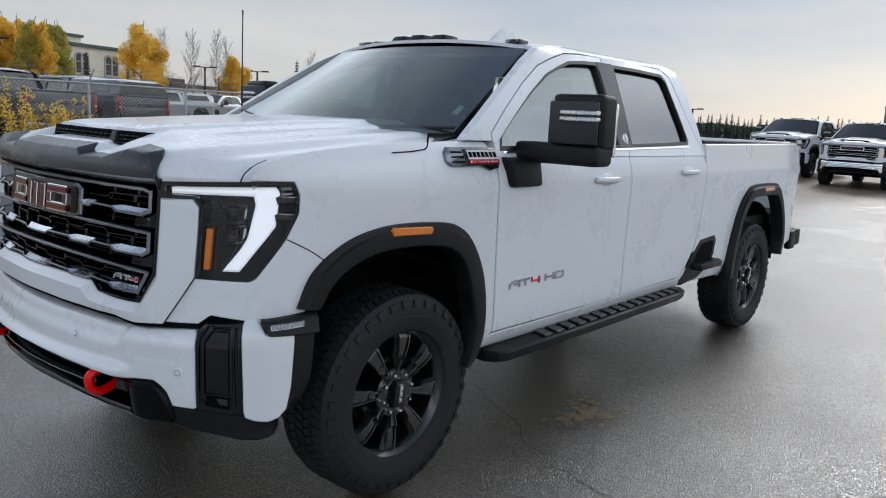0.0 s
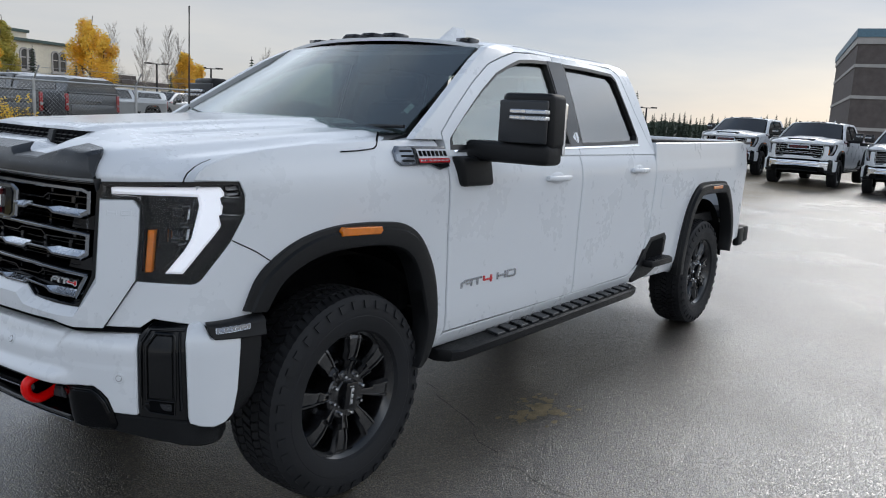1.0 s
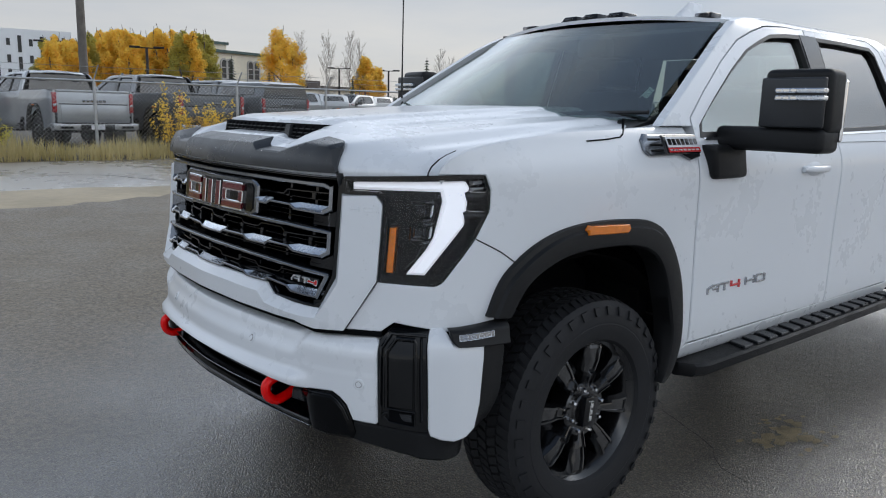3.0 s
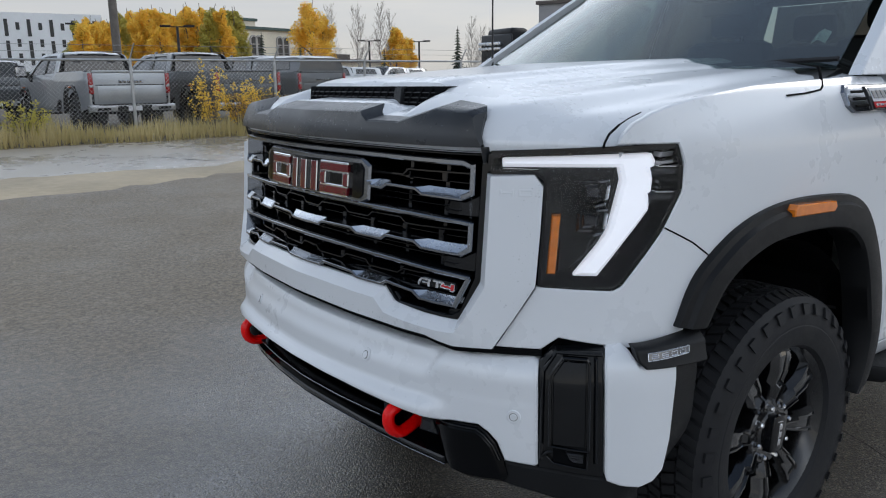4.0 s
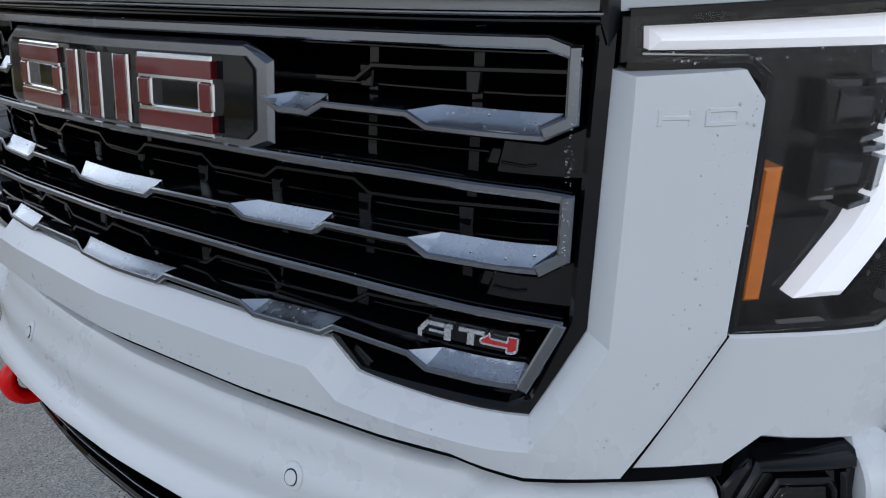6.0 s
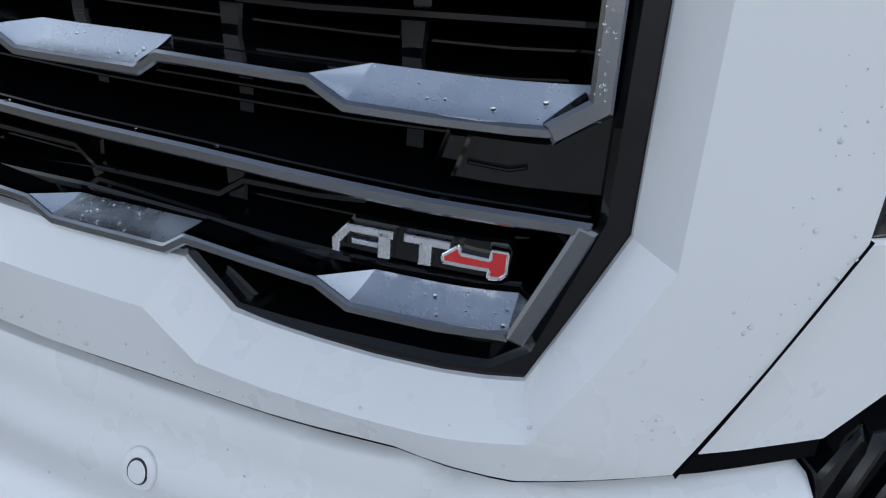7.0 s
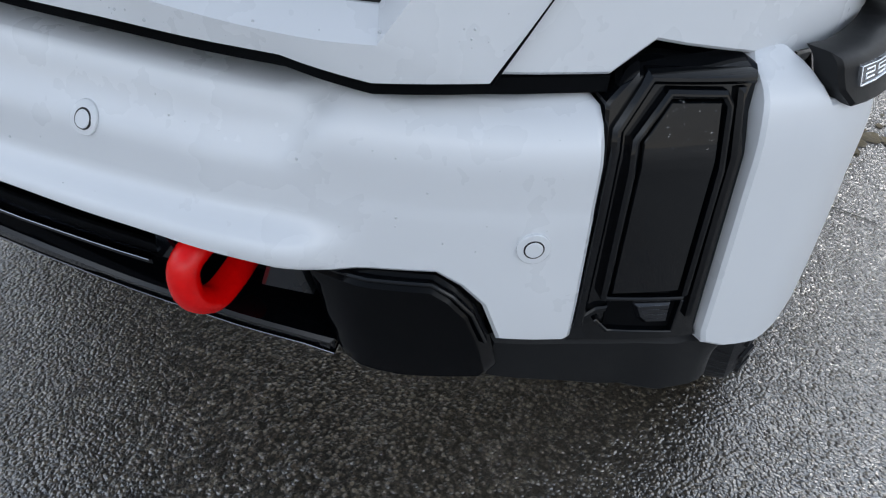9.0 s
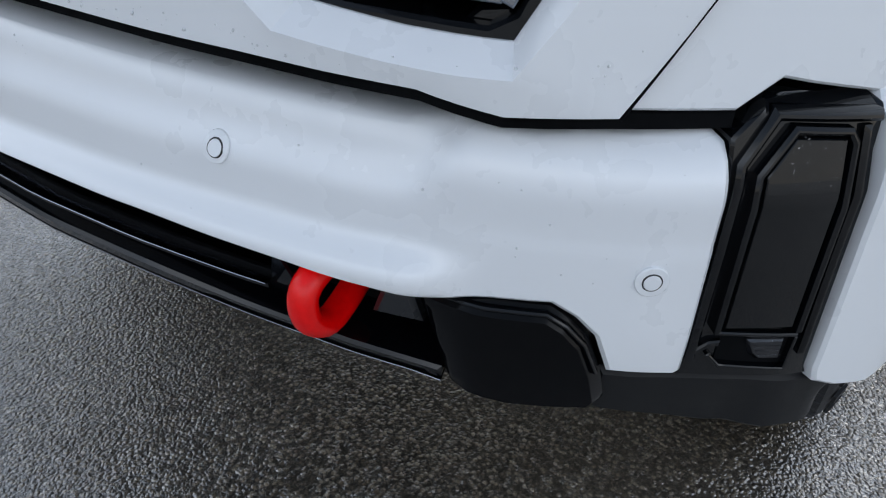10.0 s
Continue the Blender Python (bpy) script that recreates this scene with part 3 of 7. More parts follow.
def well(cx, r, w):
    bm = bmesh.new()
    n = 20
    ring = [[bm.verts.new((cx + r * math.cos(a) * 1.02, y, .45 + r * math.sin(a))) for y in (-.955, -.60, -.55)] for a in (math.pi * (.03 + .94 * i / n) for i in range(n + 1))]
    for a, b in zip(ring, ring[1:]):
        bm.faces.new((a[0], a[1], b[1], b[0]))
    bm.faces.new([r_[1] for r_ in ring])
    return bm


both("wheel_well", well(-.01, .565, .4), M_inner, None, "dark wheel well liner", 60)
both("wheel_well", well(4.03, .585, .4), M_inner, None, "dark wheel well liner", 60)
part("underbody", box(-.55, 5.0, -.55, .55, .50, .72, .03), M_inner, truck, "dark underside of the body")
for x in (0.0, 4.036):
    part("axle", tube([(x, -.80, .43), (x, .80, .43)], .07, 12), M_inner, truck, "dark axle beam")
both("frame_rail", box(-.80, 5.05, -.46, -.37, .50, .62, .01), M_inner, None, "dark frame rail")

# cab above the belt line
def ring(outer, inner, d0, d1, warp, mi=None):
    bm = bmesh.new()
    sets = [[bm.verts.new(warp(u, z, d)) for u, z in line] for line, d in ((outer, d1), (inner, d1), (inner, d0), (outer, d0))]
    n = len(outer)
    for a, b in zip(sets, sets[1:] + sets[:1]):
        for i in range(n):
            bm.faces.new((a[i], a[(i + 1) % n], b[(i + 1) % n], b[i]))
    return bm


WIN_F = [(.600, 1.432), (.620, 1.480), (.77, 1.588), (.965, 1.715), (1.14, 1.812), (1.28, 1.862), (1.40, 1.898), (1.55, 1.912), (1.70, 1.917), (1.715, 1.70), (1.73, 1.445), (1.20, 1.438)]
OUT_F = [(.568, 1.404), (.572, 1.505), (.70, 1.605), (.905, 1.745), (1.085, 1.846), (1.24, 1.896), (1.38, 1.932), (1.55, 1.944), (1.775, 1.948), (1.79, 1.70), (1.803, 1.404), (1.20, 1.404)]
WIN_R = [(1.865, 1.917), (2.15, 1.918), (2.50, 1.908), (2.545, 1.875), (2.60, 1.68), (2.655, 1.505), (2.635, 1.472), (2.2, 1.458), (1.85, 1.449), (1.855, 1.70)]
OUT_R = [(1.785, 1.948), (2.15, 1.949), (2.53, 1.940), (2.62, 1.892), (2.70, 1.68), (2.80, 1.50), (2.866, 1.404), (2.2, 1.404), (1.811, 1.404), (1.80, 1.70)]


def shrink(line, k):
    cx, cz = sum(p[0] for p in line) / len(line), sum(p[1] for p in line) / len(line)
    w, h = max(p[0] for p in line) - min(p[0] for p in line), max(p[1] for p in line) - min(p[1] for p in line)
    return [(cx + (x - cx) * (1 - 2 * k / w), cz + (z - cz) * (1 - 2 * k / h)) for x, z in line]


for doors, out, win, glassm in ((fd, OUT_F, WIN_F, M_tint), (rd, OUT_R, WIN_R, M_privacy)):
    bms = ring(out, win, -.05, 0, on_cab), ring(win, shrink(win, .020), -.045, .003, on_cab), slab(shrink(win, .012), -.028, -.022, on_cab, .3, .06)
    for nm, b, m, lab in zip(("window_frame", "window_trim", "window_glass"), bms, (M_white, M_trimdark, glassm), ("", "black rubber window trim", "dark tinted side window")):
        b2 = mirrored(b)
        for d, bb in ((doors[0], b), (doors[1], b2)):
            ob = part(nm, bb, m, d, lab)
            if nm == "window_glass":
                ob.visible_shadow = False
# chrome belt strip
both("belt_trim", slab([(.62, 1.422), (1.2, 1.428), (2.64, 1.456), (2.64, 1.466), (1.2, 1.438), (.62, 1.432)], 0, .006, on_cab, .3, .1), M_steel, None, "thin bright belt moulding")
# B pillar cover
both("pillar_cover", slab([(1.722, 1.442), (1.858, 1.447), (1.868, 1.920), (1.70, 1.919)], -.01, .004, on_cab, .2, .06), M_black, None, "gloss black door pillar cover")
a_pillar = [(.36, 1.475), (.565, 1.475), (.568, 1.508), (.70, 1.610), (.905, 1.750), (1.085, 1.851), (1.24, 1.901), (1.38, 1.937), (1.55, 1.949), (2.53, 1.946), (2.625, 1.897), (2.705, 1.68), (2.805, 1.50), (2.87, 1.41), (2.885, 1.47),
            (2.855, 1.62), (2.80, 1.84), (2.765, 1.93), (2.70, 1.97), (2.50, 1.985), (1.45, 1.985), (1.28, 1.970), (1.13, 1.940), (.98, 1.866), (.70, 1.692)]
both("cab_side", slab(a_pillar, -.04, 0, on_cab, .08, .05, .003), M_white, None, "white pillars and roof rail")

# roof
bm = bmesh.new()
g = []
for i in range(25):
    s = -1 + 2 * i / 24
    y = .722 * s
    x0, x1 = 1.045 + .10 * s * s, 2.76 - .06 * s * s
    col = []
    for j in range(19):
        t = j / 18
        x = x0 + (x1 - x0) * t
        z = 1.950 + .030 * smooth(0, .22, t) + .042 * (1 - abs(s) ** 2.4) - .05 * smooth(.86, 1, t) ** 2
        z -= .012 * math.exp(-((abs(y) - .42) / .03) ** 2) * smooth(.1, .2, t)
        col.append(bm.verts.new((x, y, z)))
    g.append(col)
for i in range(24):
    for j in range(18):
        bm.faces.new((g[i][j], g[i][j + 1], g[i + 1][j + 1], g[i + 1][j]))
rim = [e for e in bm.edges if len(e.link_faces) == 1]
low = {}
for e in rim:
    for v in e.verts:
        if v not in low:
            low[v] = bm.verts.new(v.co + Vector((0, 0, -.018)))
for e in rim:
    bm.faces.new((e.verts[0], e.verts[1], low[e.verts[1]], low[e.verts[0]]))
part("roof", bm, M_white, truck, "", 45)
part("headliner", box(1.10, 2.70, -.68, .68, 1.90, 1.92), M_liner, truck, "grey fabric headliner")


def sheet(corners, n=12, bow=(0, 0, 0), thick=.006):
    """A bowed pane over four corners: bottom left, bottom right, top right, top left."""
    a, b, c, d = (Vector(p) for p in corners)
    bm = bmesh.new()
    g = []
    nrm = ((b - a).cross(d - a)).normalized()
    for i in range(n + 1):
        s = i / n
        row = []
        for j in range(n + 1):
            t = j / n
            p = a.lerp(b, s).lerp(d.lerp(c, s), t) + Vector(bow) * (4 * s * (1 - s))
            row.append((bm.verts.new(p), bm.verts.new(p - nrm * thick)))
        g.append(row)
    for i in range(n):
        for j in range(n):
            for k in (0, 1):
                bm.faces.new((g[i][j][k], g[i + 1][j][k], g[i + 1][j + 1][k], g[i][j + 1][k]))
    for i in range(n):
        for q in (((i, 0), (i + 1, 0)), ((i, n), (i + 1, n)), ((0, i), (0, i + 1)), ((n, i), (n, i + 1))):
            (p, r), (s, t) = q
            bm.faces.new((g[p][r][0], g[s][t][0], g[s][t][1], g[p][r][1]))
    return bm


WS = [(.40, .87, 1.495), (.40, -.87, 1.495), (1.125, -.715, 1.938), (1.125, .715, 1.938)]
ob = part("windscreen", sheet(WS, 14, (-.12, 0, .012)), M_wind, truck, "wide windscreen with rain drops and a sticker")
ob.visible_shadow = False
ob = part("rear_window", sheet([(2.83, -.78, 1.47), (2.83, .78, 1.47), (2.735, .68, 1.90), (2.735, -.68, 1.90)], 4), M_privacy, truck)
ob.visible_shadow = False
part("cab_back", box(2.80, 2.87, -.93, .93, .75, 1.48, .01), M_white, truck)
part("cowl", sheet([(.26, .90, 1.462), (.26, -.90, 1.462), (.44, -.87, 1.497), (.44, .87, 1.497)], 14, (-.0, 0, .005), .02), M_plastic, truck, "black plastic cowl under the windscreen")
# cabin
part("dashboard", merge(box(.62, 1.15, -.80, .80, 1.16, 1.40, .05), box(.55, .95, -.80, .80, 1.30, 1.42, .04)), M_cabin, truck, "black dashboard")
bm = tube([(1.22 + .05 * math.sin(a), -.42 + .185 * math.cos(a), 1.36 + .175 * math.sin(a)) for a in (2 * math.pi * i / 24 for i in range(24))], .015, 8, True)
merge(bm, box(1.20, 1.24, -.50, -.34, 1.33, 1.39, .01))
part("steering_wheel", bm, M_cabin, truck, "black steering wheel")
for y in (-.42, .42):
    for x, nm in ((1.55, "front_seat"), (2.42, "rear_seat")):
        bm = merge(box(x - .28, x + .25, y - .26, y + .26, 1.0, 1.16, .05), box(x + .20, x + .34, y - .25, y + .25, 1.10, 1.66, .06), box(x + .25, x + .35, y - .13, y + .13, 1.68, 1.84, .04))
        part(nm, bm, M_cabin, truck, "black leather seat")
part("mirror_pod", merge(box(1.08, 1.16, -.10, .10, 1.80, 1.90, .02), box(1.12, 1.15, -.13, .13, 1.74, 1.80, .015)), M_cabin, truck, "dark sensor pod and rear-view mirror")
part("cab_floor", box(.5, 2.82, -.9, .9, .70, .74), M_cabin, truck)
part("firewall", box(.42, .48, -.88, .88, .70, 1.40), M_inner, truck)
part("windscreen_sticker", sheet([(.625, -.665, 1.583), (.585, -.735, 1.582), (.645, -.727, 1.620), (.685, -.657, 1.621)], 2, (-.006, 0, 0.012), .002), mat("sticker_paper", (.72, .80, .74), .6, vary=.2, scale=60), truck, "pale green windscreen sticker")
for x, y, s in ((.33, -.25, 1), (.42, .45, 1)):
    part("wiper", tube([(x, y, 1.50), (x + .06, y - .28, 1.515), (x + .085, y - .62, 1.525)] if s else [], .009, 6), M_trimdark, truck, "black wiper arm")


# ---- front end ----
def stroke(pts, w, d0, d1, warp, edge=.002, du=.06, closed=False):
    """A plate of even width along a line in (u, z)."""
    n = len(pts)
    left, right = [], []
    for i in range(n):
        a = pts[i - 1] if (i or closed) else None
        b = pts[(i + 1) % n] if (i < n - 1 or closed) else None
        dirs = []
        for p, q in ((a, pts[i]), (pts[i], b)):
            if p and q:
                l = math.hypot(q[0] - p[0], q[1] - p[1]) or 1
                dirs.append(((q[0] - p[0]) / l, (q[1] - p[1]) / l))
        nx, nz = -sum(d[1] for d in dirs), sum(d[0] for d in dirs)
        l = math.hypot(nx, nz) or 1
        nx, nz = nx / l, nz / l
        k = 1.0
        if len(dirs) == 2:
            k = 1 / max(.45, abs(-dirs[0][1] * nx + dirs[0][0] * nz))
        left.append((pts[i][0] + nx * w / 2 * k, pts[i][1] + nz * w / 2 * k))
        right.append((pts[i][0] - nx * w / 2 * k, pts[i][1] - nz * w / 2 * k))
    return slab(left + right[::-1], d0, d1, warp, du, .08, edge)


def flip(pts):
    return [(-u, z) for u, z in pts][::-1]


def strips(lines, ds, warp, sub=4, cross=3, close_back=-.05):
    """A faceted moulding through several lines of equal length, mirrored across the middle."""
    bm = bmesh.new()

    def dense(line):
        out = []
        for (a, b), (c, d) in zip(line, line[1:]):
            out += [(a + (c - a) * s / sub, b + (d - b) * s / sub) for s in range(sub)]
        return out + [line[-1]]
    full = []
    for line in lines:
        r = dense(line)
        full.append(r + [(-u, z) for u, z in r[::-1]][1:])
    rows, n = [], len(full[0])
    for k in range(len(full) - 1):
        for c in range(cross):
            t = c / cross
            rows.append([(a[0] + (b[0] - a[0]) * t, a[1] + (b[1] - a[1]) * t, ds[k] + (ds[k + 1] - ds[k]) * t) for a, b in zip(full[k], full[k + 1])])
    rows.append([(a[0], a[1], ds[-1]) for a in full[-1]])
    rows.append([(a[0], a[1], close_back) for a in full[-1]])
    rows.insert(0, [(a[0], a[1], close_back) for a in full[0]])
    vs = [[bm.verts.new(warp(*p)) for p in r] for r in rows]
    for a, b in zip(vs, vs[1:]):
        for i in range(n - 1):
            bm.faces.new((a[i], a[i + 1], b[i + 1], b[i]))
    bm.faces.new([r[0] for r in vs])
    bm.faces.new([r[-1] for r in vs])
    return bm


SUR_I = [(.719, 1.256), (.719, 1.229), (.719, 1.12), (.719, .992), (.690, .937), (.665, .890), (.625, .8912), (.56, .893), (.449, .903), (.410, .936), (.266, .938), (0, .940)]
SUR_O = [(.838, 1.257), (.860, 1.229), (.860, 1.12), (.857, .992), (.811, .911), (.765, .834), (.664, .830), (.585, .846), (.462, .848), (.400, .849), (.25, .850), (0, .854)]
SUR_C = [(.736, 1.253), (.737, 1.228), (.738, 1.12), (.738, .985), (.704, .921), (.667, .865), (.622, .8655), (.555, .868), (.440, .877), (.396, .909), (.262, .911), (0, .913)]
surround = part("grille_surround", strips([SUR_I, SUR_C, SUR_O], [-.014, .016, .009], on_body, 4, 3), M_white, truck, "white faceted grille surround with embossed letters", 22)

# stroke letters in a unit box: width, then lines
GLYPH = {
    "A": (1.0, [[(0, 0), (0, .62), (.38, .92), (1, .92)], [(.42, .5), (.92, .5)], [(.92, .92), (.92, 0)]]),
    "T": (.95, [[(.0, .92), (.95, .92)], [(.50, .92), (.50, 0)]]),
    "4": (1.0, [[(.12, 1.0), (.12, .42), (.95, .42)], [(.85, .95), (.85, -.05)]]),
    "H": (1.0, [[(.1, 0), (.1, 1)], [(.1, .5), (.9, .5)], [(.9, 0), (.9, 1)]]),
    "D": (1.0, [[(.1, .92), (.85, .92), (.92, .8), (.92, .2), (.85, .08), (.1, .08), (.1, .94)]]),
    "2": (1.0, [[(.08, .92), (.92, .92), (.92, .5), (.08, .5), (.08, .08), (.92, .08)]]),
    "5": (1.0, [[(.92, .92), (.08, .92), (.08, .5), (.92, .5), (.92, .08), (.08, .08)]]),
    "0": (1.0, [[(.08, .92), (.92, .92), (.92, .08), (.08, .08), (.08, .94)]]),
}


def letter(ch, u0, z0, w, h, slope, thick, d0, d1, warp, mirror=1):
    out = None
    for line in GLYPH[ch][1]:
        pts = [(mirror * (u0 + x * w), z0 + y * h + slope * x * w) for x, y in line]
        b = stroke(pts, thick, d0, d1, warp, .0008, .05)
        out = merge(out, b) if out else b
    return out


def on_surround(u, z, d):
    return on_body(u, z, d + .016 - .057 * (abs(u) - .738))


for s in (1, -1):
    for ch, u in (("H", .758 if s > 0 else -.836), ("D", .802 if s > 0 else -.792)):
        part("embossed_letter", letter(ch, u, 1.208, .036, .015, 0, .0045, -.004, .0011, on_surround), M_white, surround)

# black grille field
grille = part("grille", slab([(-.722, .985), (-.668, .885), (-.45, .892), (-.40, .930), (.40, .930), (.45, .892), (.668, .885), (.722, .985), (.722, 1.316), (-.722, 1.316)], -.19, -.17, on_body, .06, .1), M_void, truck, "black grille with dark chrome frames and silver facets")
bez = slab([(.699, 1.00), (.664, .912), (.640, .900), (.450, .9055), (.408, .944), (.405, .930), (.450, .892), (.668, .885), (.724, .985), (.724, 1.316), (.700, 1.316)], -.12, -.018, on_body, .03, .06, .004)
part("bezel", mirrored(bez), M_black, grille)
part("bezel", bez, M_black, grille)
part("bezel", slab([(-.405, .928), (.405, .928), (.405, .940), (-.405, .940)], -.12, -.022, on_body, .06, .06, .003), M_black, grille)
part("bezel", slab([(-.722, 1.294), (.722, 1.294), (.722, 1.322), (-.722, 1.322)], -.12, -.030, on_body, .06, .06, .003), M_black, grille)
part("grille_frame", stroke([(-.716, 1.306), (0, 1.311), (.716, 1.306)], .0045, -.06, -.006, on_body, .0015, .05), M_chrome, grille, "thin dark chrome edge")
part("shelf", stroke([(-.716, 1.299), (0, 1.304), (.716, 1.299)], .006, -.10, -.016, on_body, .002, .05), M_black, grille, "wet gloss black shelf")
for s in (1, -1):
    f = (lambda p: p) if s > 0 else flip
    # stepped black end panels between the framed openings
    for poly in ([(.600, 1.018), (.703, 1.010), (.703, 1.066), (.662, 1.046), (.612, 1.049)], [(.604, 1.150), (.703, 1.146), (.703, 1.203), (.662, 1.184), (.612, 1.187)]):
        part("end_panel", slab(f(poly), -.12, -.026, on_body, .03, .03, .003), M_black, grille)
        z = poly[0][1]
        part("end_step", slab(f([(.585, z + .004), (.615, z + .002), (.612, z + .026), (.592, z + .026)]), -.12, -.040, on_body, .03, .03, .004), M_black, grille)
        part("end_step", stroke(f([(.612, z + .013), (.640, z + .010), (.652, z + .012)]), .003, -.03, -.023, on_body, .001, .03), M_black, grille)
    part("corner_gusset", slab(f([(.610, .898), (.662, .896), (.662, .915), (.628, .912)]), -.12, -.040, on_body, .02, .02, .004), M_black, grille)
    part("channel_fin", slab(f([(.430, .915), (.456, .900), (.462, .912), (.436, .930)]), -.10, -.026, on_body, .02, .02, .002), M_black, grille)


def hexline(z, amp, w, d):
    """A slat that steps up and down across the grille."""
    pts = [(-.69, z)]
    for u in (-.42, -.16, .10, .36):
        pts += [(u - .09, z), (u - .068, z + amp), (u + .052, z + amp), (u + .074, z)]
    return stroke(pts + [(.69, z)], w, -.15, d, on_body, .001, .2)


for z, a in ((1.248, -.016), (1.105, .014), (.982, -.014)):
    part("slat", hexline(z, a, .0055, -.052), M_black, grille)
for z in (1.268, 1.226, 1.180, 1.164, 1.122, 1.090, 1.045, 1.034, 1.000, .966):
    part("slat", stroke([(-.69, z), (0, z + .004), (.69, z - .004)], .0035, -.15, -.070, on_body, .001, .06), M_black, grille)
for i in range(9):
    u = -.56 + .14 * i
    z0 = .908 if abs(u) > .45 else .945
    part("rib", slab([(u - .006, z0), (u + .006, z0), (u + .006, 1.30), (u - .006, 1.30)], -.15, -.078, on_body, .1, .1), M_black, grille)
    for z in (1.236, 1.090, .975):
        part("rib_block", slab([(u - .008, z - .014), (u + .008, z - .014), (u + .010, z + .012), (u - .010, z + .012)], -.10, -.062, on_body, .1, .1, .002), M_black, grille)


def top_bar(pts, w=.010):
    """A black shelf with a dark chrome front edge."""
    for s in (1, -1):
        line = pts if s > 0 else flip(pts)
        part("shelf", stroke([(u, z - .005) for u, z in line], .012, -.12, -.014, on_body, .003, .05), M_black, grille, "wet gloss black shelf")
        part("grille_frame", stroke([(u, z - w / 2) for u, z in line], w, -.03, -.007, on_body, .0022, .05), M_chrome, grille, "dark chrome frame")


def rail(pts, w=.013):
    """The upright end of a frame."""
    for s in (1, -1):
        part("grille_frame", stroke(pts if s > 0 else flip(pts), w, -.06, -.006, on_body, .0022, .05), M_chrome, grille, "dark chrome frame")


def wave_bar(start, groups, end, w, back, lift):
    """A shelf whose chrome edge dips round silver facets: groups of (u left, u right, high z, low z)."""
    line, hi = [start], start
    plates, level = [], []
    for u0, u1, zh, zl, last in groups:
        if u0 > 0:
            a = (u0 - .024, zh)
            level.append((hi, a))
            line += [a, (u0, zl)]
        else:
            line = [(0, zl)]
        if last:
            line += [(u1, zl - .004)] + ([end] if end else [])
            zr = zl - .004
        else:
            line += [(u1, zl), (u1 + .018, zh)]
            hi, zr = (u1 + .018, zh), zl
        plates.append((u0, u1, zh, zl, zr, last))
    if end and not groups[-1][4]:
        line.append(end)
        level.append((hi, end))
    for s in (1, -1):
        f = (lambda p: p) if s > 0 else flip
        for p, q in level:
            if abs(q[0] - p[0]) > .005:
                part("shelf", stroke(f([(p[0], p[1] - .005), (q[0], q[1] - .005)]), .010, -.06, -.014, on_body, .002, .05), M_black, grille, "wet gloss black shelf")
        part("shelf", stroke(f([(line[0][0], line[0][1] - .002), (.3, groups[0][2] - .002), (.672, groups[-1][2] - .004)]), .008, -.13, -back - .004, on_body, .002, .05), M_black, grille, "wet gloss black shelf")
        part("grille_frame", stroke(f([(u, z - w / 2) for u, z in line]), w, -.05, -.007, on_body, .0018, .05), M_chrome, grille, "dark chrome frame")
        for u0, u1, zh, zl, zr, last in plates:
            bm = bmesh.new()
            rows, n = [], 6
            for k in range(6):
                t = k / 5
                # concave from the lit front edge up to the back
                d = -.009 - (back - .009) * t
                zz = t ** 1.2
                ul, ur = u0 + (.010 * t if u0 else 0), u1 + (.024 if last else .016) * t
                row = []
                for i in range(n + 1):
                    q = i / n
                    zf = zl + (zr - zl) * q
                    zb = zh + lift - (.004 * q if last else 0)
                    row.append(bm.verts.new(on_body(s * (ul + (ur - ul) * q), zf + (zb - zf) * zz, d)))
                rows.append(row)
            for p, q in zip(rows, rows[1:]):
                for i in range(n):
                    bm.faces.new((p[i], p[i + 1], q[i + 1], q[i]))
            if u0:
                tip = bm.verts.new(on_body(s * (u0 - .024), zh, -.009))
                lead = [r[0] for r in rows]
                for p, q in zip(lead, lead[1:]):
                    bm.faces.new((tip, p, q))
            under = [bm.verts.new(v.co + Vector((0, 0, -.006))) for v in rows[0]]
            rear = [bm.verts.new(v.co + Vector((0, 0, -.014))) for v in rows[-1]]
            for i in range(n):
                bm.faces.new((rows[0][i], rows[0][i + 1], under[i + 1], under[i]))
                bm.faces.new((rows[-1][i], rows[-1][i + 1], rear[i + 1], rear[i]))
                bm.faces.new((under[i], under[i + 1], rear[i + 1], rear[i]))
            bmesh.ops.recalc_face_normals(bm, faces=bm.faces)
            part("silver_facet", bm, M_satin, grille, "brushed silver facet", 18)


top_bar([(0, 1.292), (.30, 1.291), (.655, 1.287), (.687, 1.275)], .013)
rail([(.682, 1.278), (.684, 1.208), (.655, 1.195)], .014)
wave_bar((.33, 1.211), [(.338, .378, 1.213, 1.203, 0), (.532, .657, 1.211, 1.199, 1)], (.684, 1.208), .008, .026, .005)
top_bar([(0, 1.156), (.32, 1.151), (.50, 1.148), (.655, 1.141), (.690, 1.136)], .010)
rail([(.686, 1.136), (.687, 1.071), (.660, 1.055)], .014)
wave_bar((0, 1.078), [(0, .085, 1.078, 1.068, 0), (.277, .386, 1.079, 1.068, 0), (.538, .660, 1.077, 1.064, 1)], (.687, 1.070), .008, .026, .005)
top_bar([(0, 1.031), (.25, 1.026), (.43, 1.021), (.50, 1.018), (.646, 1.009), (.692, 1.003)], .010)
rail([(.690, 1.000), (.684, .986), (.654, .922)], .014)
wave_bar((0, .962), [(0, .100, .961, .949, 0), (.290, .398, .957, .946, 0), (.543, .650, .948, .934, 1)], None, .008, .030, 0)

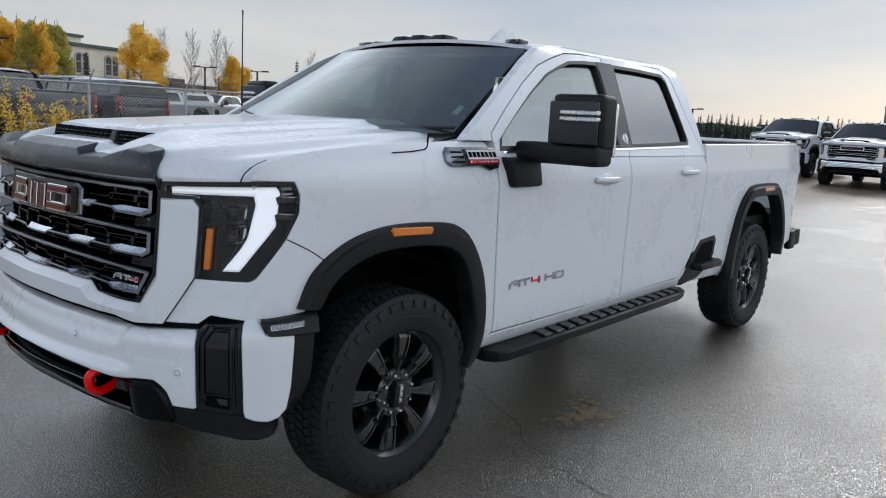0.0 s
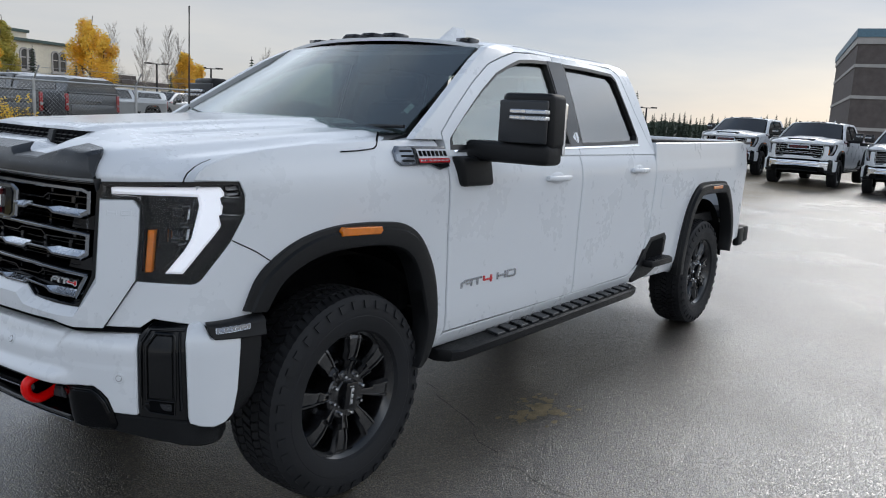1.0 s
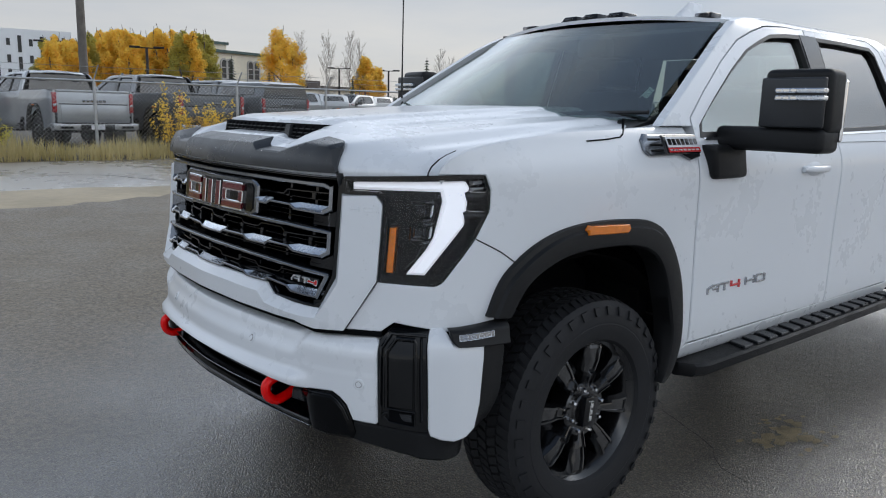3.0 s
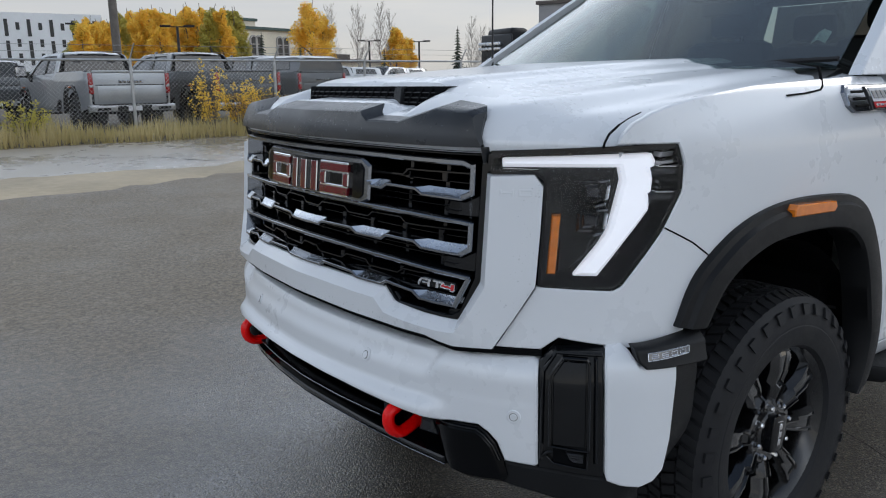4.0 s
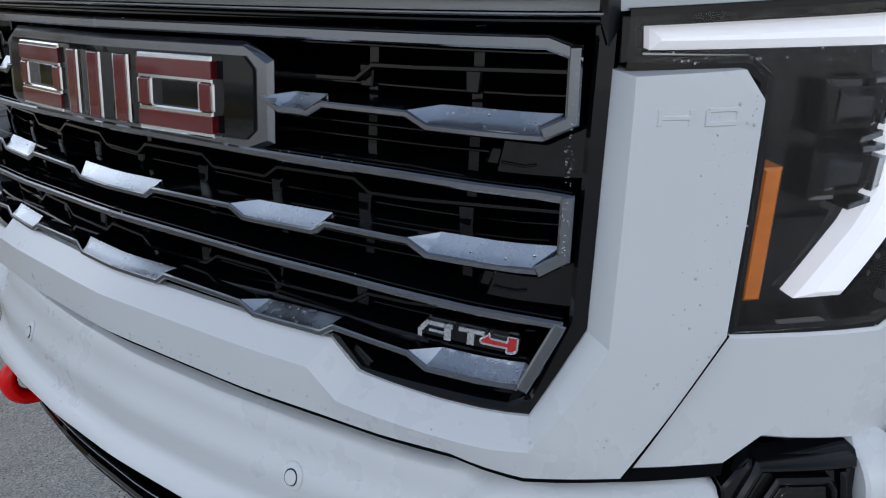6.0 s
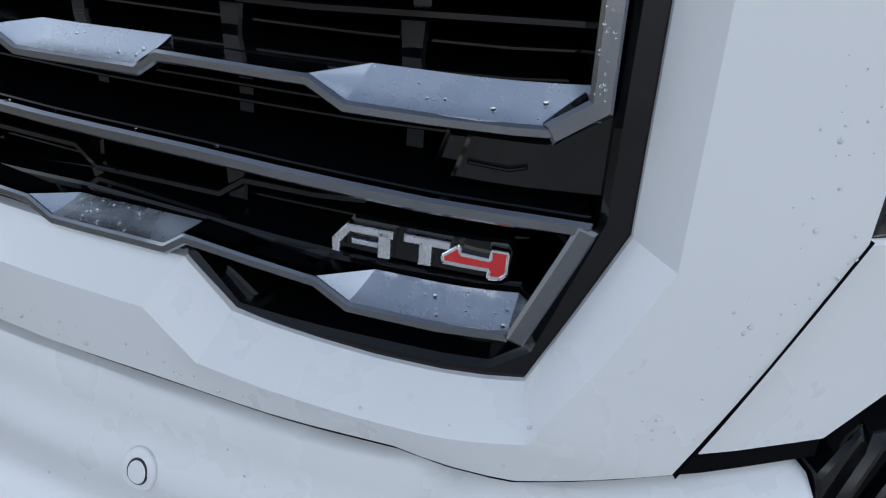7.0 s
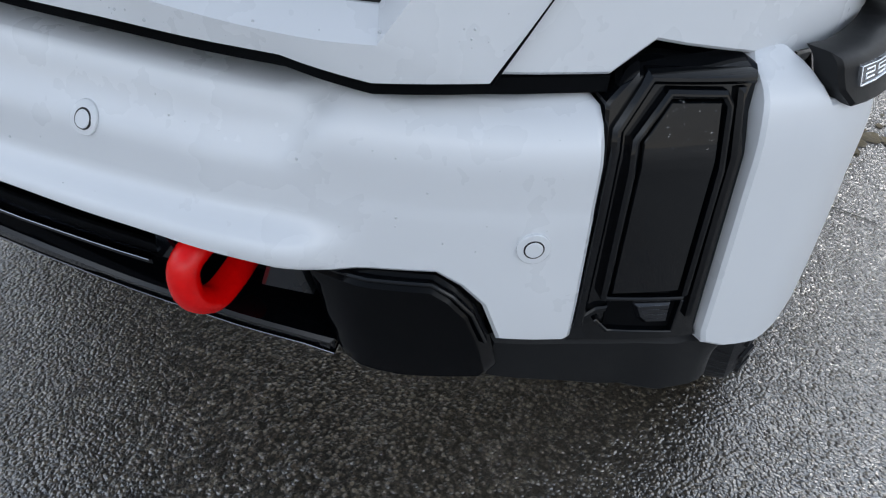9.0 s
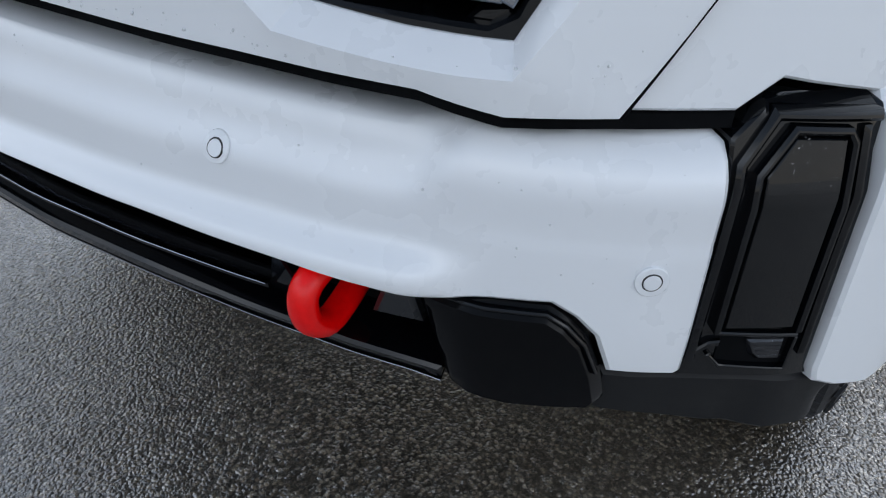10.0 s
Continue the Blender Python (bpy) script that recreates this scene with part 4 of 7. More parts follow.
# centre emblem: a framed plate with three plain red blocks
emblem = part("emblem_plate", slab([(-.325, 1.158), (-.285, 1.144), (.285, 1.144), (.325, 1.158), (.325, 1.252), (.285, 1.272), (-.285, 1.272), (-.325, 1.252)], -.08, -.010, on_body, .05, .05, .006), M_chrome, grille, "dark chrome emblem plate")
part("emblem_field", slab([(-.285, 1.160), (.285, 1.160), (.300, 1.172), (.300, 1.242), (.285, 1.256), (-.285, 1.256), (-.300, 1.242), (-.300, 1.172)], -.03, -.007, on_body, .05, .05), M_black, emblem)
blocks = [([(-.238, 1.238), (-.100, 1.238)], .024), ([(-.238, 1.174), (-.100, 1.174)], .024), ([(-.228, 1.190), (-.228, 1.222)], .022), ([(-.112, 1.190), (-.112, 1.222)], .022),
          ([(-.058, 1.163), (-.058, 1.249)], .026), ([(.003, 1.163), (.003, 1.249)], .026), ([(.064, 1.163), (.064, 1.249)], .026),
          ([(.100, 1.238), (.240, 1.238)], .024), ([(.100, 1.174), (.240, 1.174)], .024), ([(.112, 1.190), (.112, 1.222)], .022), ([(.228, 1.190), (.228, 1.222)], .022)]
for pts, w in blocks:
    part("emblem_edge", stroke(pts, w + .008, -.02, .002, on_body, .002, .05), M_steel, emblem, "bright chrome edge")
    part("emblem_block", stroke(pts, w - .003, -.01, .0035, on_body, .001, .05), M_deepred, emblem, "deep red enamel block")

# trim badge on the grille
badge = part("trim_badge", slab([(.521, .960), (.537, .984), (.646, .980), (.651, .973), (.649, .957), (.640, .953)], -.07, -.030, on_body, .03, .03, .002), M_black, grille, "black badge with silver and red characters")
for line, w in (([(.5268, .9595), (.5268, .968), (.536, .9775), (.5665, .9765)], .0056), ([(.538, .9688), (.556, .9680)], .0036), ([(.5605, .978), (.5605, .9600)], .0085), ([(.5735, .9765), (.6055, .9755)], .0056), ([(.588, .977), (.588, .9600)], .0085)):
    part("badge_letter", stroke(line, w, -.034, -.0235, on_body, .0008, .03), M_satin, badge)
FOUR = [(.6005, .9690), (.6120, .9770), (.6125, .9715), (.6340, .9690), (.6340, .9760), (.6460, .9748), (.6455, .9600), (.6410, .9572), (.6335, .9572), (.6335, .9625), (.6010, .9648)]
part("badge_rim", merge(*[stroke([p, q], .0026, -.034, -.0228, on_body, .0006, .03) for p, q in zip(FOUR, FOUR[1:] + FOUR[:1])]), M_steel, badge)
part("badge_letter", slab(FOUR, -.034, -.0235, on_body, .03, .03, .0004), M_red, badge, "red enamel numeral")

# satin black leading edge of the hood: a front face, then a top that steps down on both sides of the middle
CAP_TOP = ((0, 1.398), (.268, 1.398), (.312, 1.374), (.435, 1.374), (.535, 1.407), (.645, 1.402), (.668, 1.392), (.690, 1.352), (.706, 1.325))
CAP_BACK = ((0, .075), (.255, .075), (.300, .050), (.430, .050), (.540, .085), (.620, .075), (.660, .045), (.690, .015), (.706, .006))
CAP_RISE = ((0, .016), (.268, .016), (.312, .010), (.435, .010), (.535, .018), (.655, .010), (.706, .002))


def on_cap(u, z, d):
    p = on_body(u, z, d + .010)
    p.x += .35 * max(0, z - 1.345) + .5 * max(0, z - 1.385)
    return p


def cap_back(u):
    a = abs(u)
    p = on_cap(u, lerp(CAP_TOP, a), -.004)
    return Vector((p.x + lerp(CAP_BACK, a), p.y, p.z + lerp(CAP_RISE, a)))


bm = bmesh.new()
rows = []
us = sorted({round(.706 * i / 60, 4) for i in range(61)} | {.268, .312, .435, .535, .645, .668, .690})
for u in [-v for v in us[:0:-1]] + us:
    zt = lerp(CAP_TOP, abs(u))
    front = [on_cap(u, 1.319 + (zt - .005 - 1.319) * k / 4, 0) for k in range(5)]
    b = cap_back(u)
    t = on_cap(u, zt, -.004)
    rows.append([bm.verts.new(q) for q in (front[0] + Vector((.06, 0, 0)), *front, t, t.lerp(b, .5), b, b - Vector((0, 0, .05)))])
for a, b in zip(rows, rows[1:]):
    for k in range(len(a)):
        bm.faces.new((a[k], a[(k + 1) % len(a)], b[(k + 1) % len(a)], b[k]))
bm.faces.new(rows[0])
bm.faces.new(rows[-1])
cap = part("hood_edge_trim", bm, M_cap, truck, "satin black trim along the hood's front edge", 22)


# scoop under the raised hood centre
def on_scoop(u, z, d):
    return Vector((-.775 + .10 * u * u - d + .5 * (z - 1.40), -u, z))


scoop = part("hood_scoop", slab([(-.345, 1.395), (.345, 1.395), (.400, 1.458), (-.400, 1.458)], -.05, .030, on_scoop, .05, .05, .002), M_void, truck, "black slotted hood scoop")
for i in range(18):
    u = -.34 + .04 * i
    part("scoop_fin", slab([(u - .003, 1.40), (u + .003, 1.40), (u + .003, 1.452), (u - .003, 1.452)], 0, .036, on_scoop, .1, .1), M_inner, scoop)
for z in (1.414, 1.427, 1.441):
    part("scoop_slat", stroke([(-.36, z), (.36, z)], .004, 0, .035, on_scoop, .001, .08), M_plastic, scoop)
# white floor before the slots, raised in the middle
FLOOR = ((0, 1.423), (.205, 1.423), (.245, 1.404), (.47, 1.404))
bm = bmesh.new()
rows = []
for i in range(73):
    u = .40 * (i - 36) / 36
    a, b = cap_back(u) + Vector((.003, 0, -.001)), on_scoop(u, lerp(FLOOR, abs(u)), .034)
    lip = a + Vector((.010, 0, .004))
    rows.append([bm.verts.new(q) for q in (a - Vector((0, 0, .03)), a, lip, lip.lerp(b, .5), b, b - Vector((0, 0, .03)))])
for a, b in zip(rows, rows[1:]):
    for k in range(6):
        bm.faces.new((a[k], a[(k + 1) % 6], b[(k + 1) % 6], b[k]))
bm.faces.new(rows[0])
bm.faces.new(rows[-1])
part("scoop_floor", bm, M_white, truck, "white stepped floor before the hood scoop", 30)
part("scoop_divider", slab([(.20, 1.403), (.24, 1.403), (.215, 1.455), (.18, 1.455)], 0, .045, on_scoop, .1, .1, .002), M_plastic, scoop)

# headlamps
HL = [(.728, 1.304), (1.176, 1.321), (1.197, 1.275), (1.199, 1.217), (1.156, 1.128), (1.058, .998), (1.038, .987), (.868, .990), (.870, 1.16), (.866, 1.246), (.846, 1.261), (.730, 1.263)]
DRL = [(.752, 1.292), (1.122, 1.303), (1.136, 1.286), (1.126, 1.170), (1.066, 1.092), (1.003, 1.013), (.945, 1.014), (1.002, 1.088), (1.026, 1.128), (1.052, 1.240), (1.042, 1.272), (.754, 1.272)]
for s in (1, -1):
    f = (lambda p: p) if s > 0 else flip
    lamp = part("headlamp", slab(f(HL), -.10, -.055, on_body, .05, .05), M_black, truck, "lit headlamp with a white light signature and amber strip")
    part("lamp_rim", merge(*[stroke(f([a, b]), .014, -.06, -.004, on_body, .001, .05) for a, b in zip(HL, HL[1:] + HL[:1])]), M_black, lamp)
    part("light_tube", slab(f(DRL), -.05, -.016, on_body, .04, .04, .009), M_drl, lamp, "glowing white daytime light")
    part("indicator", slab(f([(.884, 1.158), (.905, 1.158), (.902, 1.018), (.881, 1.018)]), -.05, -.016, on_body, .05, .05, .003), M_amber, lamp, "amber indicator strip")
    for z in (1.186, 1.118):
        part("lamp_module", slab(f([(.945, z), (1.000, z), (1.014, z + .010), (1.016, z + .052), (.945, z + .054)]), -.06, -.026, on_body, .03, .03, .006), M_black, lamp, "projector lamp module")
        part("lamp_lens", slab(f([(.958, z + .012), (.992, z + .012), (.998, z + .020), (.998, z + .044), (.958, z + .044)]), -.03, -.018, on_body, .012, .012, .006), M_lamp, lamp, "dark projector glass", 12)
        part("lamp_fin", slab(f([(1.008, z + .010), (1.016, z + .014), (1.019, z + .046), (1.011, z + .044)]), -.05, -.014, on_body, .02, .02, .002), M_satin, lamp)
        part("lamp_fin", slab(f([(.985, z - .008), (1.010, z - .002), (1.010, z + .004), (.985, z - .002)]), -.05, -.016, on_body, .02, .02, .001), M_chrome, lamp)
        part("lamp_fin", slab(f([(.990, z + .050), (1.016, z + .052), (1.016, z + .058), (.990, z + .056)]), -.05, -.016, on_body, .02, .02, .001), M_chrome, lamp)
    part("lamp_shelf", slab(f([(.905, 1.10), (.99, 1.10), (.975, 1.06), (.925, 1.015), (.905, 1.015)]), -.07, -.044, on_body, .03, .03, .004), M_black, lamp)
    for u, z, w in ((1.122, 1.262, .026), (1.120, 1.202, .026)):
        fin = part("corner_reflector", stroke(f([(u, z - .004), (u + .012, z), (1.190, z - .002)]), w, -.05, -.008, on_body, .007, .03), M_lamp, lamp)
        part("reflector_top", stroke(f([(u + .014, z + w / 2 - .001), (1.186, z + w / 2 - .003)]), .004, -.03, -.0065, on_body, .001, .03), M_steel, lamp)
    for z, w in ((1.300, .012), (1.280, .008), (1.236, .008), (1.222, .005)):
        part("corner_reflector", stroke(f([(1.146, z), (1.184, z + .003)]), w, -.05, -.014, on_body, .003, .03), M_lampfar if z > 1.25 else M_lamp, lamp)
    for k in range(9):
        u, z = 1.035 + .0125 * k, 1.012 + .0175 * k
        part("lamp_tooth", stroke(f([(u, z), (u + .028, z - .008)]), .006, -.05, -.030, on_body, .001, .05), M_lamp, lamp)
    ob = part("lens", slab(f(HL), -.004, 0, on_body, .05, .05, .003), M_lens, lamp, "clear headlamp lens with drops")
    ob.visible_shadow = False

# ---- front bumper ----
BUMPER_C = [(0, .806), (.30, .806), (.565, .800), (.620, .810), (.70, .806), (.80, .814), (.872, .817), (.886, .806), (.888, .712), (.890, .546), (.882, .540), (.806, .546), (.786, .594), (.762, .617), (.735, .632), (.630, .624), (.560, .628), (.456, .635), (.25, .643), (0, .646)]
bumper = part("front_bumper", slab(BUMPER_C + [(-u, z) for u, z in BUMPER_C[-2:0:-1]], -.05, 0, on_bumper, .0125, .008, .005), M_white, truck, "white painted front bumper", 40)


def tucked(u, z, d):
    """The bumper's end, drawn in towards the wheel well."""
    p = on_bumper(u, z, d)
    k = smooth(1.17, 1.30, abs(u)) * (.014 + .085 * (1 - smooth(.42, .66, z))) + .05 * smooth(1.06, 1.20, abs(u)) * (1 - smooth(.46, .53, z))
    p.y *= 1 - k
    return p


def rolled(u, z, d):
    """The corner piece, rounded over at its top."""
    return on_bumper(u, z, d - .045 * smooth(.805, .872, z) ** 1.5)


def on_duct(u, z, d):
    """The upright black duct: plain, leaning back a little towards its top, its upper lip rolled over."""
    x, y = on_curve(BUMPER, u, d - .002 - .27 * max(0, z - .757) ** 2 / (max(0, z - .757) + .006) - .05 * smooth(.836, .856, z) ** 1.5)
    return Vector((x, y, z))


def on_skid(u, z, d):
    """The lower corner panel, falling back into the intake."""
    return on_bumper(u, z, d - .045 * (1 - smooth(.575, .67, abs(u))))


CORNER = [(1.046, .800), (1.050, .838), (1.058, .851), (1.100, .853), (1.112, .842), (1.126, .811), (1.225, .809), (1.212, .62), (1.196, .540), (1.170, .513), (1.134, .501), (1.09, .505), (1.060, .516), (1.054, .535)]
PILLAR = [(.888, .812), (.922, .850), (1.048, .849), (1.054, .842), (1.044, .800), (1.052, .535), (1.060, .520), (.890, .535)]
for s in (1, -1):
    f = (lambda p: p) if s > 0 else flip
    part("bumper_corner", slab(f(CORNER), -.05, .001, rolled, .02, .010, .004), M_white, bumper, "white bumper corner piece")
    pil = part("bumper_pillar", slab(f(PILLAR), -.06, -.010, on_duct, .03, .015, .003), M_black, bumper, "gloss black upright air duct")
    # outer shoulder, then a ridge round the sunk panel
    part("duct_edge", stroke(f([(.897, .560), (.899, .790), (.927, .836), (1.044, .834)]), .011, -.03, -.001, on_duct, .004, .03), M_black, pil)
    part("duct_frame", stroke(f([(.917, .600), (.916, .782), (.945, .824), (1.003, .822), (1.010, .812), (1.012, .596)]), .0075, -.03, .003, on_duct, .0028, .03), M_black, pil)
    part("duct_edge", stroke(f([(1.026, .826), (1.027, .70), (1.031, .560)]), .010, -.03, -.001, on_duct, .004, .03), M_black, pil)
    part("duct_panel", slab(f([(.925, .604), (.924, .780), (.948, .816), (1.002, .815), (1.004, .602)]), -.03, -.002, on_duct, .012, .010, .0015), M_black, pil, "gloss black panel with drops")
    part("duct_sill", stroke(f([(.915, .600), (1.012, .592)]), .005, -.04, .001, on_duct, .0015, .03), M_black, pil)
    FOG = [(.926, .556), (1.008, .545), (1.008, .586), (.926, .594)]
    fog = part("fog_lamp", slab(f(FOG), -.03, -.0085, on_duct, .03, .03), M_void, pil, "small clear fog lamp")
    part("fog_rim", stroke(f([(.912, .572), (.928, .556), (1.009, .545), (1.011, .590)]), .004, -.02, .001, on_duct, .0012, .03), M_black, fog)
    part("fog_side", stroke(f([(.898, .570), (.914, .582), (.926, .583)]), .008, -.02, -.003, on_duct, .002, .03), M_black, fog)
    part("fog_lens", slab(f([(.964, .566), (.975, .557), (1.004, .555), (1.003, .585), (.954, .588)]), -.03, -.004, on_duct, .010, .008, .004), M_lamp, fog, "faceted clear lamp glass", 5)
    for k in range(4):
        part("fog_rib", stroke(f([(.962 + .004 * k, .584 - .0065 * k), (1.002, .583 - .0065 * k)]), .0022, -.02, -.0026, on_duct, .0006, .02), M_lens, fog)
    br = part("badge_bar", slab(f([(1.112, .858), (1.325, .868), (1.318, .800), (1.136, .808), (1.120, .824)]), -.016, .014, lambda u, z, d: on_bumper(u, z, d - .022 * smooth(.846, .872, z)), .03, .006, .004), M_plastic, bumper, "black trim with a number badge")
    PL = [(1.140, .828), (1.254, .832), (1.256, .849), (1.140, .846)]
    part("badge_plate", slab(f(PL), 0, .016, on_bumper, .03, .03, .001), M_chrome, br)
    part("badge_frame", merge(*[stroke(f([p, q]), .0016, 0, .0175, on_bumper, .0005, .03) for p, q in zip(PL, PL[1:] + PL[:1])]), M_satin, br, "thin silver frame")
    for i, ch in enumerate("2500"):
        u = 1.148 + .0262 * i if s > 0 else -1.249 + .0262 * i
        part("badge_digit", letter(ch, u, .8325, .020, .010, .03 * s, .0017, .015, .0172, on_bumper), M_satin, br)
    part("flare_corner", slab(f([(1.226, .80), (1.318, .802), (1.300, .60), (1.282, .46), (1.196, .50), (1.190, .54)]), -.05, -.002, tucked, .03, .04, .004), M_plastic, bumper, "grained black corner ahead of the wheel")
    part("bumper_skirt", slab(f([(.80, .540), (1.14, .512), (1.262, .500), (1.27, .412), (1.13, .421), (.95, .438), (.79, .470)]), -.08, -.012, tucked, .025, .015, .008), M_plastic, bumper, "black plastic lower skirt")
    skid = part("skid_corner", slab(f([(.578, .606), (.592, .614), (.640, .622), (.735, .626), (.758, .612), (.781, .588), (.800, .545), (.812, .500), (.80, .478), (.70, .470), (.622, .480)]), -.08, .006, on_skid, .02, .02, .014), M_skid, bumper, "gloss black lower corner panel")
    # glossier bead added along the rim to draw its edge highlight
    part("skid_edge", stroke(f([(.592, .609), (.640, .616), (.732, .620), (.754, .607), (.776, .584), (.794, .545)]), .005, -.02, .0045, on_skid, .0018, .02), M_black, skid)


for u in (-.83, -.355, .355, .83):
    z = .670 if abs(u) > .5 else .736
    sen = []
    for r, d0, d1, m in ((.0175, -.02, .0035, M_white), (.0108, 0, .0042, M_trimdark), (.0092, 0, .0050, M_white)):
        sen.append((slab([(u + r * math.cos(a), z + r * math.sin(a)) for a in (2 * math.pi * i / 24 for i in range(24))], d0, d1, on_bumper, .03, .03, .001), m))
    so = part("parking_sensor", sen[0][0], sen[0][1], bumper, "small round parking sensor")
    part("sensor_ring", sen[1][0], sen[1][1], so)
    part("sensor_face", sen[2][0], sen[2][1], so)
# black sheet and edge strip stand in for the shade above the bumper
part("bumper_gap_filler", slab([(-1.33, .78), (1.33, .78), (1.33, .86), (1.06, .90), (.90, .895), (.78, .865), (-.78, .865), (-.90, .895), (-1.06, .90), (-1.33, .86)], -.16, -.075, on_bumper, .05, .05), M_black, bumper, "black sheet for the shade behind the bumper's top edge")
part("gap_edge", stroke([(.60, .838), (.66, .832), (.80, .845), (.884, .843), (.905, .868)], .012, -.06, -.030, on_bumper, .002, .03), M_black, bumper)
# lower intake
intake = part("lower_intake", slab([(-.64, .495), (.64, .495), (.64, .64), (-.64, .64)], -.20, -.10, on_bumper, .06, .06), M_inner, bumper, "black lower intake with ledges")
for z, d, w, m in ((.606, -.040, .010, M_black), (.590, -.062, .016, M_plastic), (.566, -.018, .010, M_black), (.548, -.045, .022, M_black)):
    part("intake_ledge", stroke([(-.40, z), (.40, z)], w, -.12, d, on_bumper, .003, .05), m, intake)
    part("ledge_edge", stroke([(-.40, z + w / 2 - .001), (.40, z + w / 2 - .001)], .0022, -.08, d + .002, on_bumper, .0008, .05), M_chrome, intake)
part("intake_lip", stroke([(-.62, .493), (-.45, .507), (-.20, .522), (.20, .522), (.45, .507), (.62, .493)], .024, -.14, -.012, on_bumper, .005, .04), M_black, intake, "gloss black lower lip")
part("intake_lip", stroke([(-.62, .472), (-.45, .482), (-.20, .496), (.20, .496), (.45, .482), (.62, .472)], .030, -.14, -.040, on_bumper, .005, .04), M_plastic, intake)
part("lip_edge", stroke([(-.62, .481), (-.45, .495), (-.20, .510), (.20, .510), (.45, .495), (.62, .481)], .0026, -.10, -.010, on_bumper, .0008, .04), M_chrome, intake)
for s in (1, -1):
    part("intake_end", slab([(s * a, z) for a, z in ((.40, .62), (.43, .56), (.41, .535), (.385, .55))][::s], -.12, -.040, on_bumper, .04, .03, .003), M_black, intake)
    part("hook_bracket", slab([(s * a, z) for a, z in ((.530, .556), (.592, .556), (.580, .598), (.545, .598))][::s], -.12, -.036, on_bumper, .04, .03, .006), M_cap, intake)


def hook(line, r):
    """A bent bar that stays in one upright plane, slightly flattened."""
    bm = bmesh.new()
    rows = []
    for i, p in enumerate(line):
        t = (Vector(line[min(i + 1, len(line) - 1)]) - Vector(line[max(i - 1, 0)])).normalized()
        side = Vector((0, 1, 0))
        up = t.cross(side).normalized()
        rows.append([bm.verts.new(Vector(p) + side * (r * 1.15 * math.cos(a)) + up * (r * math.sin(a))) for a in (2 * math.pi * k / 16 for k in range(16))])
    for p, q in zip(rows, rows[1:]):
        for k in range(16):
            bm.faces.new((p[k], p[(k + 1) % 16], q[(k + 1) % 16], q[k]))
    bm.faces.new(rows[0])
    bm.faces.new(rows[-1])
    return bm


for s in (-1, 1):
    y = .478 * s
    path = [(-.84, y, .622), (-.930, y, .624), (-.990, y, .612), (-1.033, y, .594), (-1.041, y, .566), (-1.030, y, .537), (-1.000, y, .519), (-.955, y * .985, .525), (-.905, y * .97, .546), (-.84, y * .95, .575)]
    path = [(-.94 + (p - -.94) * .93, q, .612 + (r - .594) * .90) for p, q, r in path]
    dense = []
    for a, b, c, d in zip([path[0]] + path, path, path[1:], path[2:] + [path[-1]]):
        for t in (0, .25, .5, .75):
            dense.append(tuple(.5 * (2 * q + (r - p) * t + (2 * p - 5 * q + 4 * r - w) * t * t + (3 * q - p - 3 * r + w) * t ** 3) for p, q, r, w in zip(a, b, c, d)))
    part("tow_hook", hook(dense, .0160), M_hook, truck, "bright red tow hook", 60)

for s in (1, -1):
    f = (lambda p: p) if s > 0 else flip
    part("panel_gap", stroke(f([(.767, .832), (.812, .912), (.859, .994)]), .0008, -.005, .0108, on_body, .0003, .03), M_void, truck, "black strip for the dark gap between panels")
    # the wide black band stands in for the shadow under the surround
    part("panel_gap", stroke(f([(0, .846), (.25, .842), (.45, .840), (.585, .838), (.665, .822), (.766, .826), (.884, .825)]), .016, -.08, -.006, on_body, .001, .03), M_void, truck, "black strip for the dark gap between panels")
    part("panel_gap", stroke(f([(.70, 1.314), (1.00, 1.322)]), .020, -.07, -.026, on_body, .001, .04), M_inner, truck, "black strip for the dark gap between panels")
    part("panel_gap", stroke(f([(.992, 1.318), (.995, 1.332), (1.003, 1.350), (1.027, 1.372)]), .0045, -.006, .0015, on_body, .0004, .03), M_void, truck, "black strip for the dark gap between panels")
    part("panel_gap", stroke(f([(1.027, 1.372), (1.050, 1.386), (1.080, 1.398)]), .0020, -.004, .0012, on_body, .0003, .03), M_void, truck, "black strip for the dark gap between panels")
    part("panel_gap", stroke(f([(1.66, 1.424), (1.76, 1.428), (1.85, 1.436), (1.872, 1.446), (1.900, 1.474), (1.93, 1.500)]), .0045, -.004, .0022, on_body, .0004, .04), M_void, truck, "black strip for the dark gap between panels")
    part("panel_gap", stroke(f([(1.162, 1.128), (1.25, 1.085), (1.325, 1.036)]), .004, -.004, .0012, on_body, .0003, .05), M_inner, truck, "black strip for the dark gap between panels")


# dark trim inside the window frames and pillars
for out, win in ((OUT_F, WIN_F), (OUT_R, WIN_R)):
    both("inner_trim", ring(out, win, -.066, -.054, on_cab), M_cabin, None, "dark interior pillar trim")
inner = {(.36, 1.475): (.44, 1.475), (.70, 1.692): (.74, 1.660), (.98, 1.866): (1.02, 1.835), (1.13, 1.940): (1.15, 1.905), (1.28, 1.970): (1.29, 1.945)}
both("inner_trim", slab([inner.get(p, p) for p in a_pillar], -.058, -.044, on_cab, .2, .2), M_cabin, None, "dark interior pillar trim")
